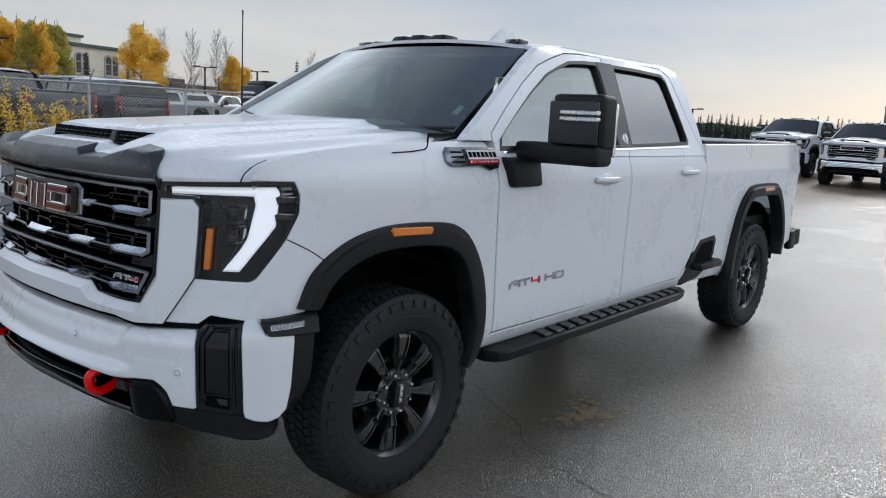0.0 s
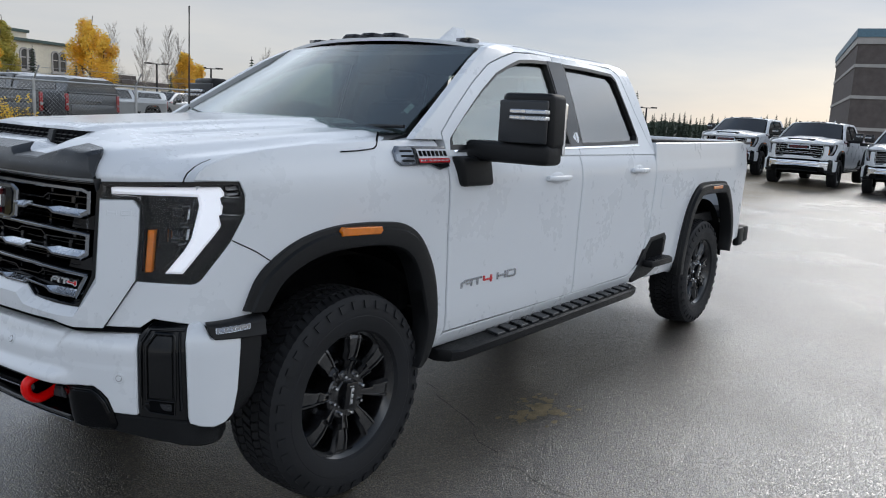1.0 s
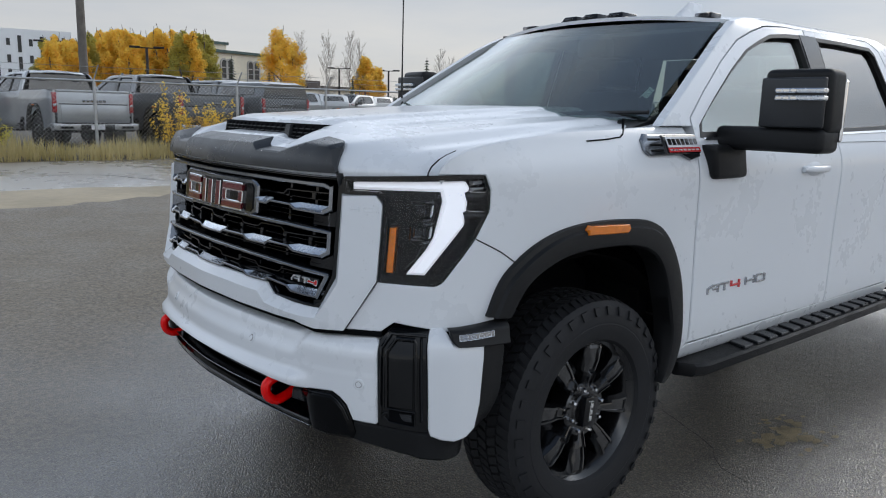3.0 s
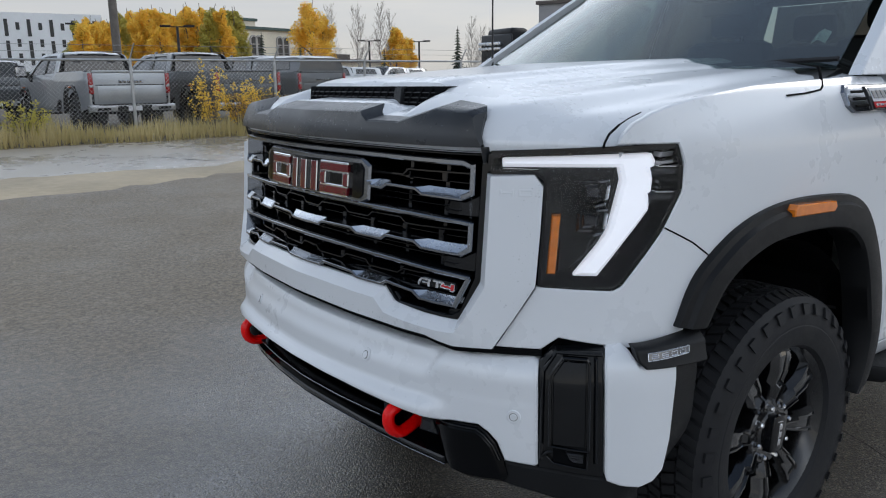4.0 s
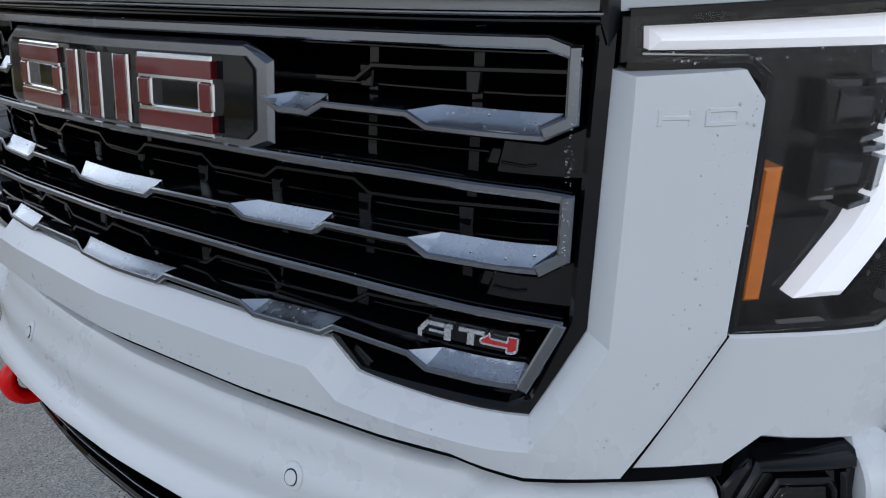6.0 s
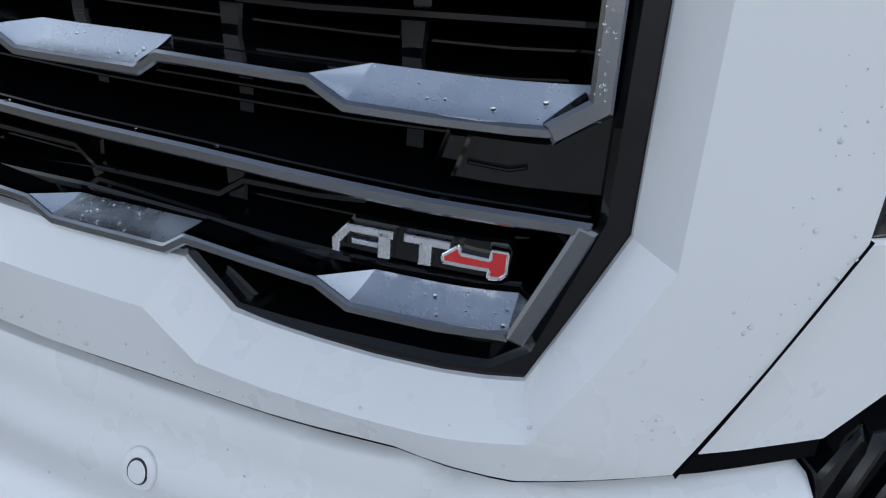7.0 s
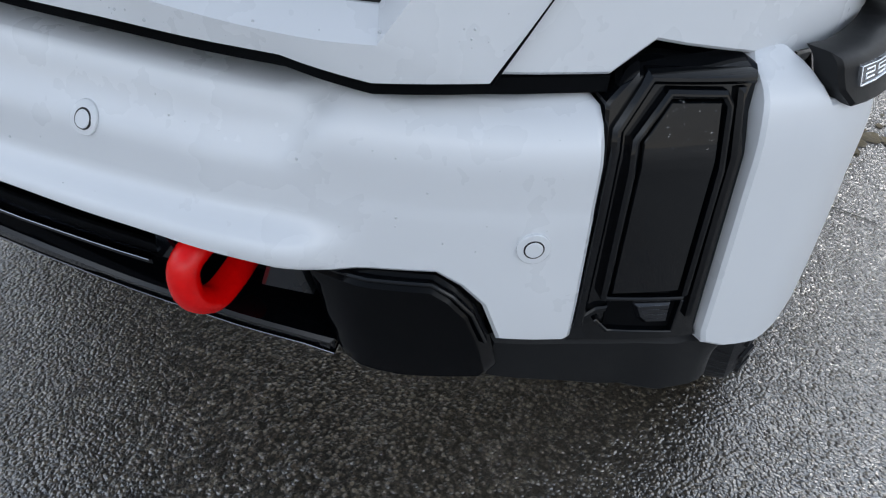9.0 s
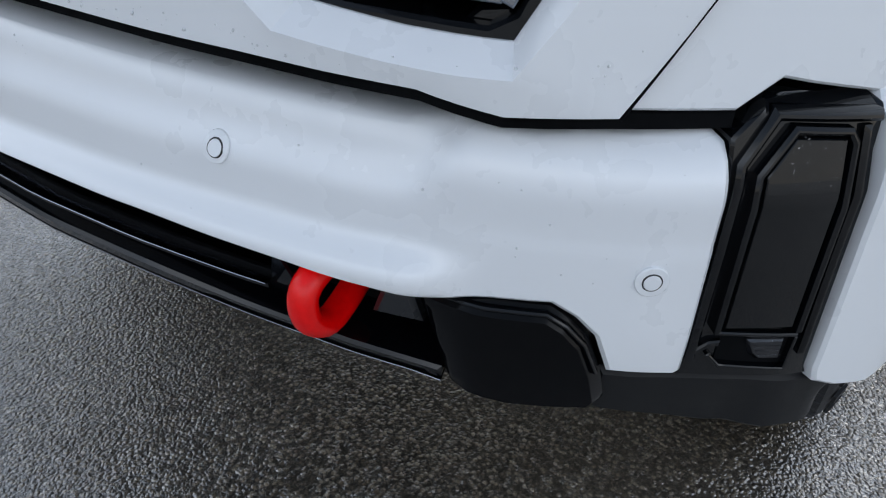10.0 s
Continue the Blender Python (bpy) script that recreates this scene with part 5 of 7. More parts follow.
# black backing strips, added to give the door gaps their shade
for seam in ([(.600, .52), (.600, .62), (.589, .90), (.569, 1.22), (.558, 1.41)], [(1.822, .58), (1.816, 1.20), (1.804, 1.41)], [(2.61, .585), (2.71, .645), (2.80, .75), (2.852, .88), (2.867, 1.10), (2.867, 1.27), (2.872, 1.47)], [(.60, .583), (1.0, .584), (2.60, .596)]):
    both("panel_gap", stroke(seam, .030, -.030, -.020, on_side, .001, .08), M_void, None, "black strip for the dark gap between panels")


# ---- wheels ----
def tyre_mesh():
    W = .141
    prof = [(.262, -W * .80), (.275, -W * .93), (.31, -W * 1.0), (.335, -W * 1.012), (.338, -W * 1.002), (.35, -W * 1.01), (.385, -W * .97), (.405, -W * .91), (.418, -W * .84), (.422, -W * .74), (.422, W * .74), (.418, W * .84), (.405, W * .91), (.385, W * .97), (.35, W * 1.01), (.31, W), (.275, W * .93), (.262, W * .80)]
    return lathe(prof, "y", 72)


def tread_mesh():
    """Rubber blocks and shoulder lugs round the tyre."""
    R, W = .432, .119
    bm = bmesh.new()
    n = 72
    for i in range(n):
        a = 2 * math.pi * i / n
        for k, (y0, y1, r0, r1, off, da) in enumerate(((-W * .995, -W * .62, .402, R, 0, .031), (-W * .56, -W * .22, .415, R, .35, .034), (-W * .16, W * .16, .415, R, 0, .032), (W * .22, W * .56, .415, R, .6, .034), (W * .62, W * .995, .402, R, .5, .031))):
            c = a + off * 2 * math.pi / n
            vs = []
            for r, sh in ((r0 if k in (0, 4) else .41, 1.1), (R, .92)):
                for y, tw in ((y0, -1), (y1, 1)):
                    yy = y
                    rr = r
                    if k in (0, 4) and r == R and ((k == 0 and y == y0) or (k == 4 and y == y1)):
                        rr = R - .012
                    for q in (-1, 1):
                        g = c + q * da * sh + tw * .018 * (1 if k % 2 else -1)
                        vs.append(bm.verts.new((rr * math.cos(g), yy, rr * math.sin(g))))
            for q in ((0, 1, 3, 2), (4, 6, 7, 5), (0, 4, 5, 1), (2, 3, 7, 6), (0, 2, 6, 4), (1, 5, 7, 3)):
                bm.faces.new([vs[j] for j in q])
        # side lugs under the shoulder
        for sgn in (-1, 1):
            if i % 2 == 0:
                vs = []
                for r, y in ((.372, 1.19), (.402, 1.11)):
                    for q in (-1, 1):
                        for o in (0, .006):
                            g = a + q * .035
                            vs.append(bm.verts.new((r * math.cos(g), sgn * (W * y + o), r * math.sin(g))))
                for q in ((1, 3, 7, 5), (0, 1, 5, 4), (2, 6, 7, 3), (0, 2, 3, 1), (4, 5, 7, 6)):
                    bm.faces.new([vs[j] for j in q])
    return bm


def spoke_mesh():
    """One chunky spoke along +z with a stepped, chamfered face towards -y."""
    bm = bmesh.new()
    rows = []
    for r, w, top, y in ((.085, .022, .012, -.022), (.118, .025, .015, -.032), (.140, .028, .018, -.038), (.150, .034, .023, -.026), (.190, .037, .026, -.034), (.235, .043, .032, -.032), (.264, .049, .037, -.020)):
        rows.append([bm.verts.new(p) for p in ((-w, y + .024, r), (-top, y + .001, r), (-top * .72, y, r), (-top * .62, y + .007, r), (top * .62, y + .007, r), (top * .72, y, r), (top, y + .001, r), (w, y + .024, r), (w * .85, y + .065, r), (-w * .85, y + .065, r))])
    for p, q in zip(rows, rows[1:]):
        for j in range(10):
            bm.faces.new((p[j], p[(j + 1) % 10], q[(j + 1) % 10], q[j]))
    bm.faces.new(rows[0])
    bm.faces.new(rows[-1])
    return bm


def shared(name, me, parent, m, label=""):
    ob = new(name, me)
    ob.parent = parent
    ob.matrix_local = m
    if label:
        ob["label"] = label
    return ob


made = None
for x, y, rz, spin in ((.008, -.880, 0, 8), (4.036, -.864, 0, 30), (.008, .880, 180, 15), (4.036, .862, 180, 40)):
    base = pose(x, y, .432, 0, 0, rz) @ pose(0, 0, 0, 0, spin, 0)
    if made is None:
        made = [
            ("wheel", finish("wheel", lathe([(.20, .10), (.225, .02), (.235, -.03), (.240, -.085), (.252, -.104), (.266, -.118), (.270, -.112), (.268, -.06), (.262, .11), (.245, .115)], "y", 64), M_rim, truck, "gloss black split-spoke wheel", 40)),
            ("tyre", finish("tyre", tyre_mesh(), M_rubber, None, "chunky all-terrain tyre", 28)),
            ("tread", tagged(finish("tread", tread_mesh(), M_rubber, None, "rubber tread blocks", 28), kind="stuff")),
            ("brake_disc", finish("brake_disc", lathe([(0, .055), (.19, .055), (.19, .035), (.10, .03), (0, .03)], "y", 40), M_lamp, None, "grey brake disc")),
            ("hub", finish("hub", lathe([(0, -.100), (.060, -.100), (.066, -.094), (.100, -.094), (.106, -.088), (.110, -.060), (.112, -.02), (0, -.02)], "y", 40), M_rim, None, "gloss black hub")),
            ("centre_cap", finish("centre_cap", box(-.036, .036, -.126, -.090, -.058, .058, .010), M_black, None, "gloss black centre cap")),
            ("cap_mark", finish("cap_mark", merge(box(-.009, -.006, -.1275, -.122, -.036, .036, .0005), box(-.022, .006, -.1275, -.122, .039, .042, .0005), *[box(-.004, .007, -.1275, -.122, -.034 + .024 * k, -.034 + .024 * k + .018, .001) for k in range(3)]), M_steel, None, "silver mark")),
            ("spoke", finish("spoke", spoke_mesh(), M_rimface, None, "gloss black stepped spoke", 18)),
            ("wheel_nut", finish("wheel_nut", lathe([(0, -.112), (.006, -.112), (.0095, -.106), (.0095, -.07), (0, -.07)], "y", 6), M_steel, None, "chrome wheel nut")),
        ]
        w = made[0][1]
        w.matrix_local = base
        fresh = True
    else:
        w = shared("wheel", made[0][1].data, truck, base, "gloss black split-spoke wheel")
        fresh = False
    for nm, o in made[1:]:
        for k in range(8 if nm in ("spoke", "wheel_nut") else 1):
            m = pose(0, -.074, 0, 0, 45 * k, 0) if nm == "spoke" else pose(0, 0, 0, 0, 45 * k + 22.5, 0) @ pose(0, 0, .083) if nm == "wheel_nut" else Matrix.Identity(4)
            if fresh and k == 0:
                o.parent = w
                o.matrix_local = m
            else:
                c = shared(nm, o.data, w, m, o["label"])
                if nm == "tread":
                    c["kind"] = "stuff"


# ---- fittings of the pickup ----
# tow mirrors
def bevel_box(x0, x1, y0, y1, z0, z1, r, seg=3):
    bm = box(x0, x1, y0, y1, z0, z1)
    bmesh.ops.bevel(bm, geom=bm.edges[:], offset=r, segments=seg, affect="EDGES", profile=.5)
    return bm


def mirror_parts(s):
    def put(name, bm, m, parent, label=""):
        if s > 0:
            b = mirrored(bm)
            bm.free()
            bm = b
            # the far mirror is drawn in and swung back
            for v in bm.verts:
                if name not in ("mirror_foot", "mirror_arm"):
                    v.co.y -= .115
                    v.co.z += .045
                    v.co.x += .05
        return part(name, bm, m, parent, label, 35)
    head = bevel_box(.725, .855, -1.408, -1.162, 1.458, 1.698, .026)
    for v in head.verts:
        k = (v.co.y + 1.14) / -.278
        v.co.x += .035 * k + .012 * (1 - (v.co.z - 1.452) / .238)
    root = put("tow_mirror", head, M_plastic, truck, "large black towing mirror with clear lamp strips")
    arm = bevel_box(.715, .86, -1.400, -.978, 1.386, 1.480, .024)
    for v in arm.verts:
        v.co.x += .035 * min(1, max(0, (v.co.y + 1.14) / -.278))
    put("mirror_arm", arm, M_plastic, root)
    put("mirror_cup", bevel_box(.717, .737, -1.405, -1.160, 1.48, 1.665, .008), M_cap, root)
    base = bevel_box(.60, .84, -1.060, -.965, 1.268, 1.405, .022)
    for v in base.verts:
        v.co.x += .035 * (1.40 - v.co.z) / .13
    put("mirror_foot", base, M_plastic, root)
    for z in (1.617, 1.590):
        lampb = put("mirror_lamp", bevel_box(.698, .742, -1.408, -1.225, z - .0085, z + .0085, .004, 1), M_satin, root, "clear lamp strip")
        for k in range(3):
            put("lamp_cell", bevel_box(.693, .735, -1.254 - .028 * k, -1.232 - .028 * k, z - .006, z + .006, .002, 1), M_steel, lampb)
    put("mirror_glass", bevel_box(.875, .893, -1.410, -1.160, 1.43, 1.66, .006, 1), M_steel, root, "mirror glass")


mirror_parts(-1)
mirror_parts(1)

# door handles
for doors, x0 in ((fd, 1.398), (rd, 2.46)):
    for d, s in ((doors[0], -1), (doors[1], 1)):
        def hand(name, bm, m, parent, label=""):
            if s > 0:
                b = mirrored(bm)
                bm.free()
                bm = b
            return part(name, bm, m, parent, label, 50)
        bar = bmesh.new()
        rows = []
        for i in range(9):
            t = i / 8
            x = x0 + .25 * t
            w = .016 * (1 - .35 * abs(2 * t - 1) ** 4)
            off = .020 + .020 * (1 - abs(2 * t - 1) ** 3)
            rows.append([bar.verts.new((x, -1.018 - off + .010 * math.cos(a) * -1, 1.282 + .02 * (x0 > 2) + w * math.sin(a))) for a in (2 * math.pi * k / 10 for k in range(10))])
        for a, b in zip(rows, rows[1:]):
            for k in range(10):
                bar.faces.new((a[k], a[(k + 1) % 10], b[(k + 1) % 10], b[k]))
        bar.faces.new(rows[0])
        bar.faces.new(rows[-1])
        h = hand("door_handle", bar, M_white, d, "white door handle")
        z = 1.282 + .02 * (x0 > 2)
        cup = slab([(x0 + .125 + .075 * math.cos(a), z + .034 * math.sin(a)) for a in (2 * math.pi * k / 20 for k in range(20))], -.002, .0015, on_side, .05, .05, .001)
        hand("handle_cup", cup, M_white, h)
        hand("handle_mount", bevel_box(x0 + .005, x0 + .05, -1.05, -1.02, z - .014, z + .014, .005, 1), M_white, h)
        hand("handle_mount", bevel_box(x0 + .20, x0 + .245, -1.05, -1.02, z - .014, z + .014, .005, 1), M_white, h)

# raised characters low on the front doors
for d, s in ((fd[0], 1), (fd[1], -1)):
    x = .705
    seq = (("A", .085, M_letter), ("T", .075, M_letter), ("4", .085, M_red), (" ", .022, None), ("H", .085, M_letter), ("D", .085, M_letter))
    total = sum(q[1] for q in seq) + .006 * len(seq)
    for ch, w, m in seq:
        if m:
            warp = on_side if s > 0 else (lambda u, z, dd: Vector((on_side(u, z, dd).x, -on_side(u, z, dd).y, z)))
            u = x if s > 0 else .705 + total - (x - .705) - w
            z = .783 + .012 * (u - .705)
            part("door_letter", letter(ch, u, z, w, .036, .01, .0095, 0, .007, warp), m, d, "raised badge character")
        x += w + .006

# fender vents with a badge
for s in (1, -1):
    def vent(name, bm, m, parent, label=""):
        if s < 0:
            b = mirrored(bm)
            bm.free()
            bm = b
        return part(name, bm, m, parent, label)
    def on_vent(u, z, d):
        p = on_side(u, z, d)
        return Vector((p.x, p.y, z))
    v = vent("fender_vent", slab([(.215, 1.425), (.245, 1.447), (.56, 1.447), (.56, 1.360), (.49, 1.348), (.43, 1.368), (.24, 1.368), (.212, 1.388)], -.01, .014, on_vent, .05, .02, .004), M_chrome, truck, "dark fender vent with a small badge")
    vent("vent_badge", slab([(.335, 1.442), (.558, 1.442), (.558, 1.374), (.335, 1.374)], 0, .020, on_vent, .05, .02, .003), M_black, v)
    vent("badge_face", slab([(.350, 1.437), (.556, 1.437), (.556, 1.398), (.350, 1.398)], 0, .0225, on_vent, .05, .05), M_platefar, v, "pale badge plate with dark bars")
    vent("badge_strip", slab([(.350, 1.397), (.556, 1.397), (.556, 1.380), (.350, 1.380)], 0, .0225, on_vent, .05, .05), M_red, v, "red badge strip")
    for k in range(7):
        for z, h, m in ((1.418, .022, M_black), (1.3885, .006, M_satin)):
            x = .357 + .028 * k
            vent("badge_bar", slab([(x, z - h / 2), (x + .020, z - h / 2), (x + .020, z + h / 2), (x, z + h / 2)], 0, .0235, on_vent, .05, .05), m, v)
    for k in range(3):
        vent("vent_slot", stroke([(.25, 1.388 + .02 * k), (.325, 1.388 + .02 * k)], .006, 0, .017, on_vent, .001), M_inner, v)

# running boards
for s in (-1, 1):
    def board(name, bm, m, parent, label=""):
        if s > 0:
            b = mirrored(bm)
            bm.free()
            bm = b
        return part(name, bm, m, parent, label)
    bm = bmesh.new()
    rows = []
    for x, y0, zt in ((.595, -.985, .498), (.625, -1.045, .500), (.68, -1.072, .502), (1.5, -1.075, .508), (2.55, -1.075, .520), (2.64, -1.055, .522), (2.69, -1.00, .520)):
        rows.append([bm.verts.new((x, y, z)) for y, z in ((-.88, zt), (y0 + .012, zt), (y0, zt - .010), (y0 + .004, zt - .045), (y0 + .02, zt - .058), (-.88, zt - .050))])
    for a, b in zip(rows, rows[1:]):
        for k in range(6):
            bm.faces.new((a[k], a[(k + 1) % 6], b[(k + 1) % 6], b[k]))
    bm.faces.new(rows[0])
    bm.faces.new(rows[-1])
    st = board("running_board", bm, M_plastic, truck, "black running board with grip pads")
    for k in range(15):
        x = .98 + .11 * k
        if x < 2.56:
            pad = box(x, x + .072, -1.058, -.965, .500 + .0105 * (x - .6), .514 + .0105 * (x - .6))
            for v in pad.verts:
                v.co.x += .03 * (v.co.y + 1.058) / .093
            bmesh.ops.bevel(pad, geom=pad.edges[:], offset=.003, segments=1, affect="EDGES")
            board("grip_pad", pad, M_cap, st)
    for x in (.85, 1.7, 2.45):
        board("step_bracket", bevel_box(x, x + .08, -.92, -.55, .46, .50, .008, 1), M_inner, st)

# corner step ahead of the rear wheel
for s in (-1, 1):
    def cs(name, bm, m, parent, label=""):
        if s > 0:
            b = mirrored(bm)
            bm.free()
            bm = b
        return part(name, bm, m, parent, label)
    pocket = cs("bed_step", slab([(2.66, .56), (2.80, .74), (2.90, .83), (3.14, .845), (3.18, .81), (3.16, .70), (3.05, .60), (2.95, .545), (2.75, .52)], -.03, .004, on_side, .1, .06, .006), M_plastic, truck, "black step pocket in the bed side")
    cs("step_recess", slab([(2.84, .72), (2.92, .80), (3.11, .81), (3.13, .79), (3.11, .68), (2.84, .66)], 0, .006, on_side, .1, .06, .002), M_inner, pocket)
    cs("step_tread", bevel_box(2.80, 3.16, -1.09, -.94, .630, .675, .012, 2), M_plastic, pocket)
    for k in range(9):
        cs("tread_rib", box(2.86 + .032 * k, 2.874 + .032 * k, -1.08, -.97, .672, .684), M_cap, pocket)
    cs("fuel_door", slab([(3.03, 1.02), (3.19, 1.02), (3.21, 1.04), (3.21, 1.17), (3.19, 1.19), (3.03, 1.19), (3.01, 1.17), (3.01, 1.04)], 0, .0025, on_side, .1, .06, .001) if s < 0 else slab([(3.03, 1.02), (3.19, 1.02), (3.19, 1.19), (3.03, 1.19)], -.004, -.002, on_side, .2, .2), M_white, truck)

# roof marker lamps, fin, antenna
for y, x, z in ((-.575, 1.235, 1.985), (-.15, 1.112, 2.0), (0.0, 1.10, 2.002), (.15, 1.112, 2.0), (.575, 1.235, 1.997)):
    k = .72 if abs(y) > .5 else 1
    bm = bevel_box(x - .055 * k, x + .075 * k, y - .055 * k, y + .055 * k, z - .02, z + .020 * k, .012 * k)
    for v in bm.verts:
        if v.co.z > z:
            v.co.x += .015
            v.co.y = y + (v.co.y - y) * .82
    mk = part("roof_marker", bm, M_black, truck, "black roof marker lamp")
    part("marker_lens", bevel_box(x - .058, x - .035, y - .035, y + .035, z - .012, z + .008, .004, 1), M_smoke, mk)
part("marker_base", bevel_box(1.07, 1.21, -.22, .22, 1.980, 1.996, .006, 1), M_black, truck, "black strip under the centre lamps")
bm = bmesh.new()
rows = []
for t in range(8):
    k = t / 7
    x0, x1, z, w = 1.12 + .13 * k, 1.36 + .02 * (1 - k), 1.975 + .085 * k, .018 * (1 - k) ** .8 + .003
    rows.append([bm.verts.new((x0 + (x1 - x0) * (.5 - .5 * math.cos(a)), -.46 + w * math.sin(a), z)) for a in (2 * math.pi * i / 14 for i in range(14))])
for a, b in zip(rows, rows[1:]):
    for i in range(14):
        bm.faces.new((a[i], a[(i + 1) % 14], b[(i + 1) % 14], b[i]))
bm.faces.new(rows[-1])
part("roof_fin", bm, M_white, truck, "white shark-fin antenna", 50)
ANT = .905
part("mast_antenna", tube([(.520, ANT, 1.44), (.520, ANT, 1.56), (.521, ANT, 1.80), (.523, ANT, 2.08), (.523, ANT, 2.13)], [.009, .006, .004, .0035, .005], 8), M_trimdark, truck, "thin black mast antenna")

# rain drops standing on the painted and black front
M_drop = bpy.data.materials.new("rain_water")
M_drop.use_nodes = True
db = M_drop.node_tree.nodes["Principled BSDF"]
db.inputs["Base Color"].default_value = (.97, .98, 1, 1)
db.inputs["Roughness"].default_value = .02
db.inputs["IOR"].default_value = 1.33
db.inputs["Transmission Weight"].default_value = 1.0


M_bead = bpy.data.materials.new("rain_bead_on_white")
M_bead.use_nodes = True
db = M_bead.node_tree.nodes["Principled BSDF"]
db.inputs["Base Color"].default_value = (.80, .83, .86, 1)
db.inputs["Roughness"].default_value = .04
db.inputs["IOR"].default_value = 1.33
db.inputs["Transmission Weight"].default_value = .25


def drops(count, place, seed, rmin, rmax, parent, name="rain_water", water=None):
    """Many small domes of water; place(rnd) gives a point and the outward direction."""
    rnd = random.Random(seed)
    verts, faces = [], []
    for _ in range(count):
        p, n = place(rnd)
        r = rmin + (rmax - rmin) * rnd.random() ** 3
        t = n.orthogonal().normalized()
        b = n.cross(t)
        k = len(verts)
        for h, q in ((-.15, 1.0), (.35, .85), (.62, .45)):
            for i in range(7):
                a = 2 * math.pi * i / 7
                verts.append(tuple(p + n * (r * h * .8) + (t * math.cos(a) + b * math.sin(a)) * (r * q * (1 + .2 * math.sin(a + k)))))
        for lvl in (0, 1):
            for i in range(7):
                faces.append((k + lvl * 7 + i, k + lvl * 7 + (i + 1) % 7, k + lvl * 7 + 7 + (i + 1) % 7, k + lvl * 7 + 7 + i))
        faces.append(tuple(k + 14 + i for i in range(7)))
        faces.append(tuple(k + 6 - i for i in range(7)))
    me = bpy.data.meshes.new(name)
    me.from_pydata(verts, [], faces)
    me.materials.append(water or M_drop)
    me.shade_smooth()
    ob = new(name, me)
    ob.parent = parent
    tagged(ob, "clear rain drops", kind="stuff")


def drop_on(warp, d, area):
    def place(rnd):
        while True:
            u, z = area(rnd)
            if u is not None:
                break
        p = warp(u, z, d)
        return p, (warp(u, z, d + .01) - p).normalized()
    return place


def surround_area(rnd):
    if rnd.random() < .55:
        z = rnd.uniform(.86, 1.24)
        lo = .755 if z > .99 else .755 - .10 * (.99 - z) / .12
        return rnd.uniform(lo, .86 if z > 1.0 else .86 - .10 * (1.0 - z) / .16), z
    return rnd.uniform(-.66, .66), rnd.uniform(.855, .873)


drops(300, drop_on(on_body, .0115, surround_area), 1, .0006, .0022, surround, water=M_bead)
drops(80, drop_on(on_bumper, .0005, lambda r: (r.uniform(-.85, .85), r.uniform(.66, .79))), 2, .0005, .0018, bumper, water=M_bead)
drops(120, drop_on(on_cap, .0006, lambda r: (r.uniform(-.69, .69), 1.33 + .042 * r.random() ** .6)), 3, .0005, .0020, cap)


def cap_top_area(rnd):
    u, t = rnd.uniform(-.68, .68), rnd.uniform(.1, .9)
    a = on_cap(u, lerp(CAP_TOP, abs(u)), -.004)
    return a.lerp(cap_back(u), t), Vector((-.2, 0, 1)).normalized()


drops(150, cap_top_area, 31, .0006, .0024, cap)
drops(170, drop_on(on_body, .0006, lambda r: (r.uniform(.74, 1.17), r.uniform(1.262, 1.275)) if r.random() < .5 else (r.uniform(1.02, 1.17), r.uniform(1.06, 1.27))), 4, .0004, .0013, truck)
drops(40, drop_on(on_skid, .0064, lambda r: (-r.uniform(.63, .76), r.uniform(.50, .60))), 6, .0006, .0022, bumper)
drops(34, drop_on(on_duct, -.0018, lambda r: (r.uniform(.945, .998), r.uniform(.77, .82))), 5, .0004, .0013, bumper)


def along(points, spread, d0, d1):
    """Drops scattered along a bar."""
    def place(rnd):
        i = rnd.randrange(len(points) - 1)
        (a, b), (c, d), t = points[i], points[i + 1], rnd.random()
        s = 1 if rnd.random() < .75 else -1
        p = on_body(s * (a + (c - a) * t), b + (d - b) * t + rnd.uniform(-spread, spread), rnd.uniform(d0, d1))
        return p, Vector((-.3, 0, 1)).normalized()
    return place


for seed, line in enumerate(([(0, 1.292), (.30, 1.291), (.655, 1.287)], [(.33, 1.151), (.50, 1.148), (.655, 1.141)], [(0, 1.031), (.25, 1.026), (.43, 1.021), (.646, 1.009)])):
    drops(130, along(line, 0.0005, -.06, -.010), 60 + seed, .0007, .0028, grille)


def on_facet(u0, u1, zh, zl, back, lift):
    """Drops on a silver facet."""
    def place(rnd):
        t, s = rnd.uniform(.05, .9), 1 if rnd.random() < .8 else -1
        p = on_body(s * rnd.uniform(u0 + .01, u1), zl + (zh + lift - zl) * t ** 1.2, -.009 - (back - .009) * t)
        return p, Vector((-.45, 0, 1)).normalized()
    return place


for seed, fc in enumerate(((.538, .660, 1.077, 1.062, .026, .005), (.277, .386, 1.079, 1.068, .026, .005), (.543, .650, .948, .932, .030, 0), (.290, .398, .957, .946, .030, 0), (.532, .657, 1.211, 1.197, .026, .005))):
    drops(24, on_facet(*fc), 80 + seed, .0006, .0019, grille)
drops(60, drop_on(on_body, -.0058, lambda r: (.684 + r.uniform(-.004, .005), r.uniform(1.075, 1.27))), 97, .0006, .0014, grille)


def hood_area(rnd):
    x, y = rnd.uniform(-.75, .3), rnd.uniform(-.85, .5)
    z = hood_z(x, y)
    e = .01
    n = Vector((z - hood_z(x + e, y), z - hood_z(x, y + e), e)).normalized()
    return Vector((x, y, z)), n


drops(700, hood_area, 9, .0008, .0024, truck, water=M_bead)


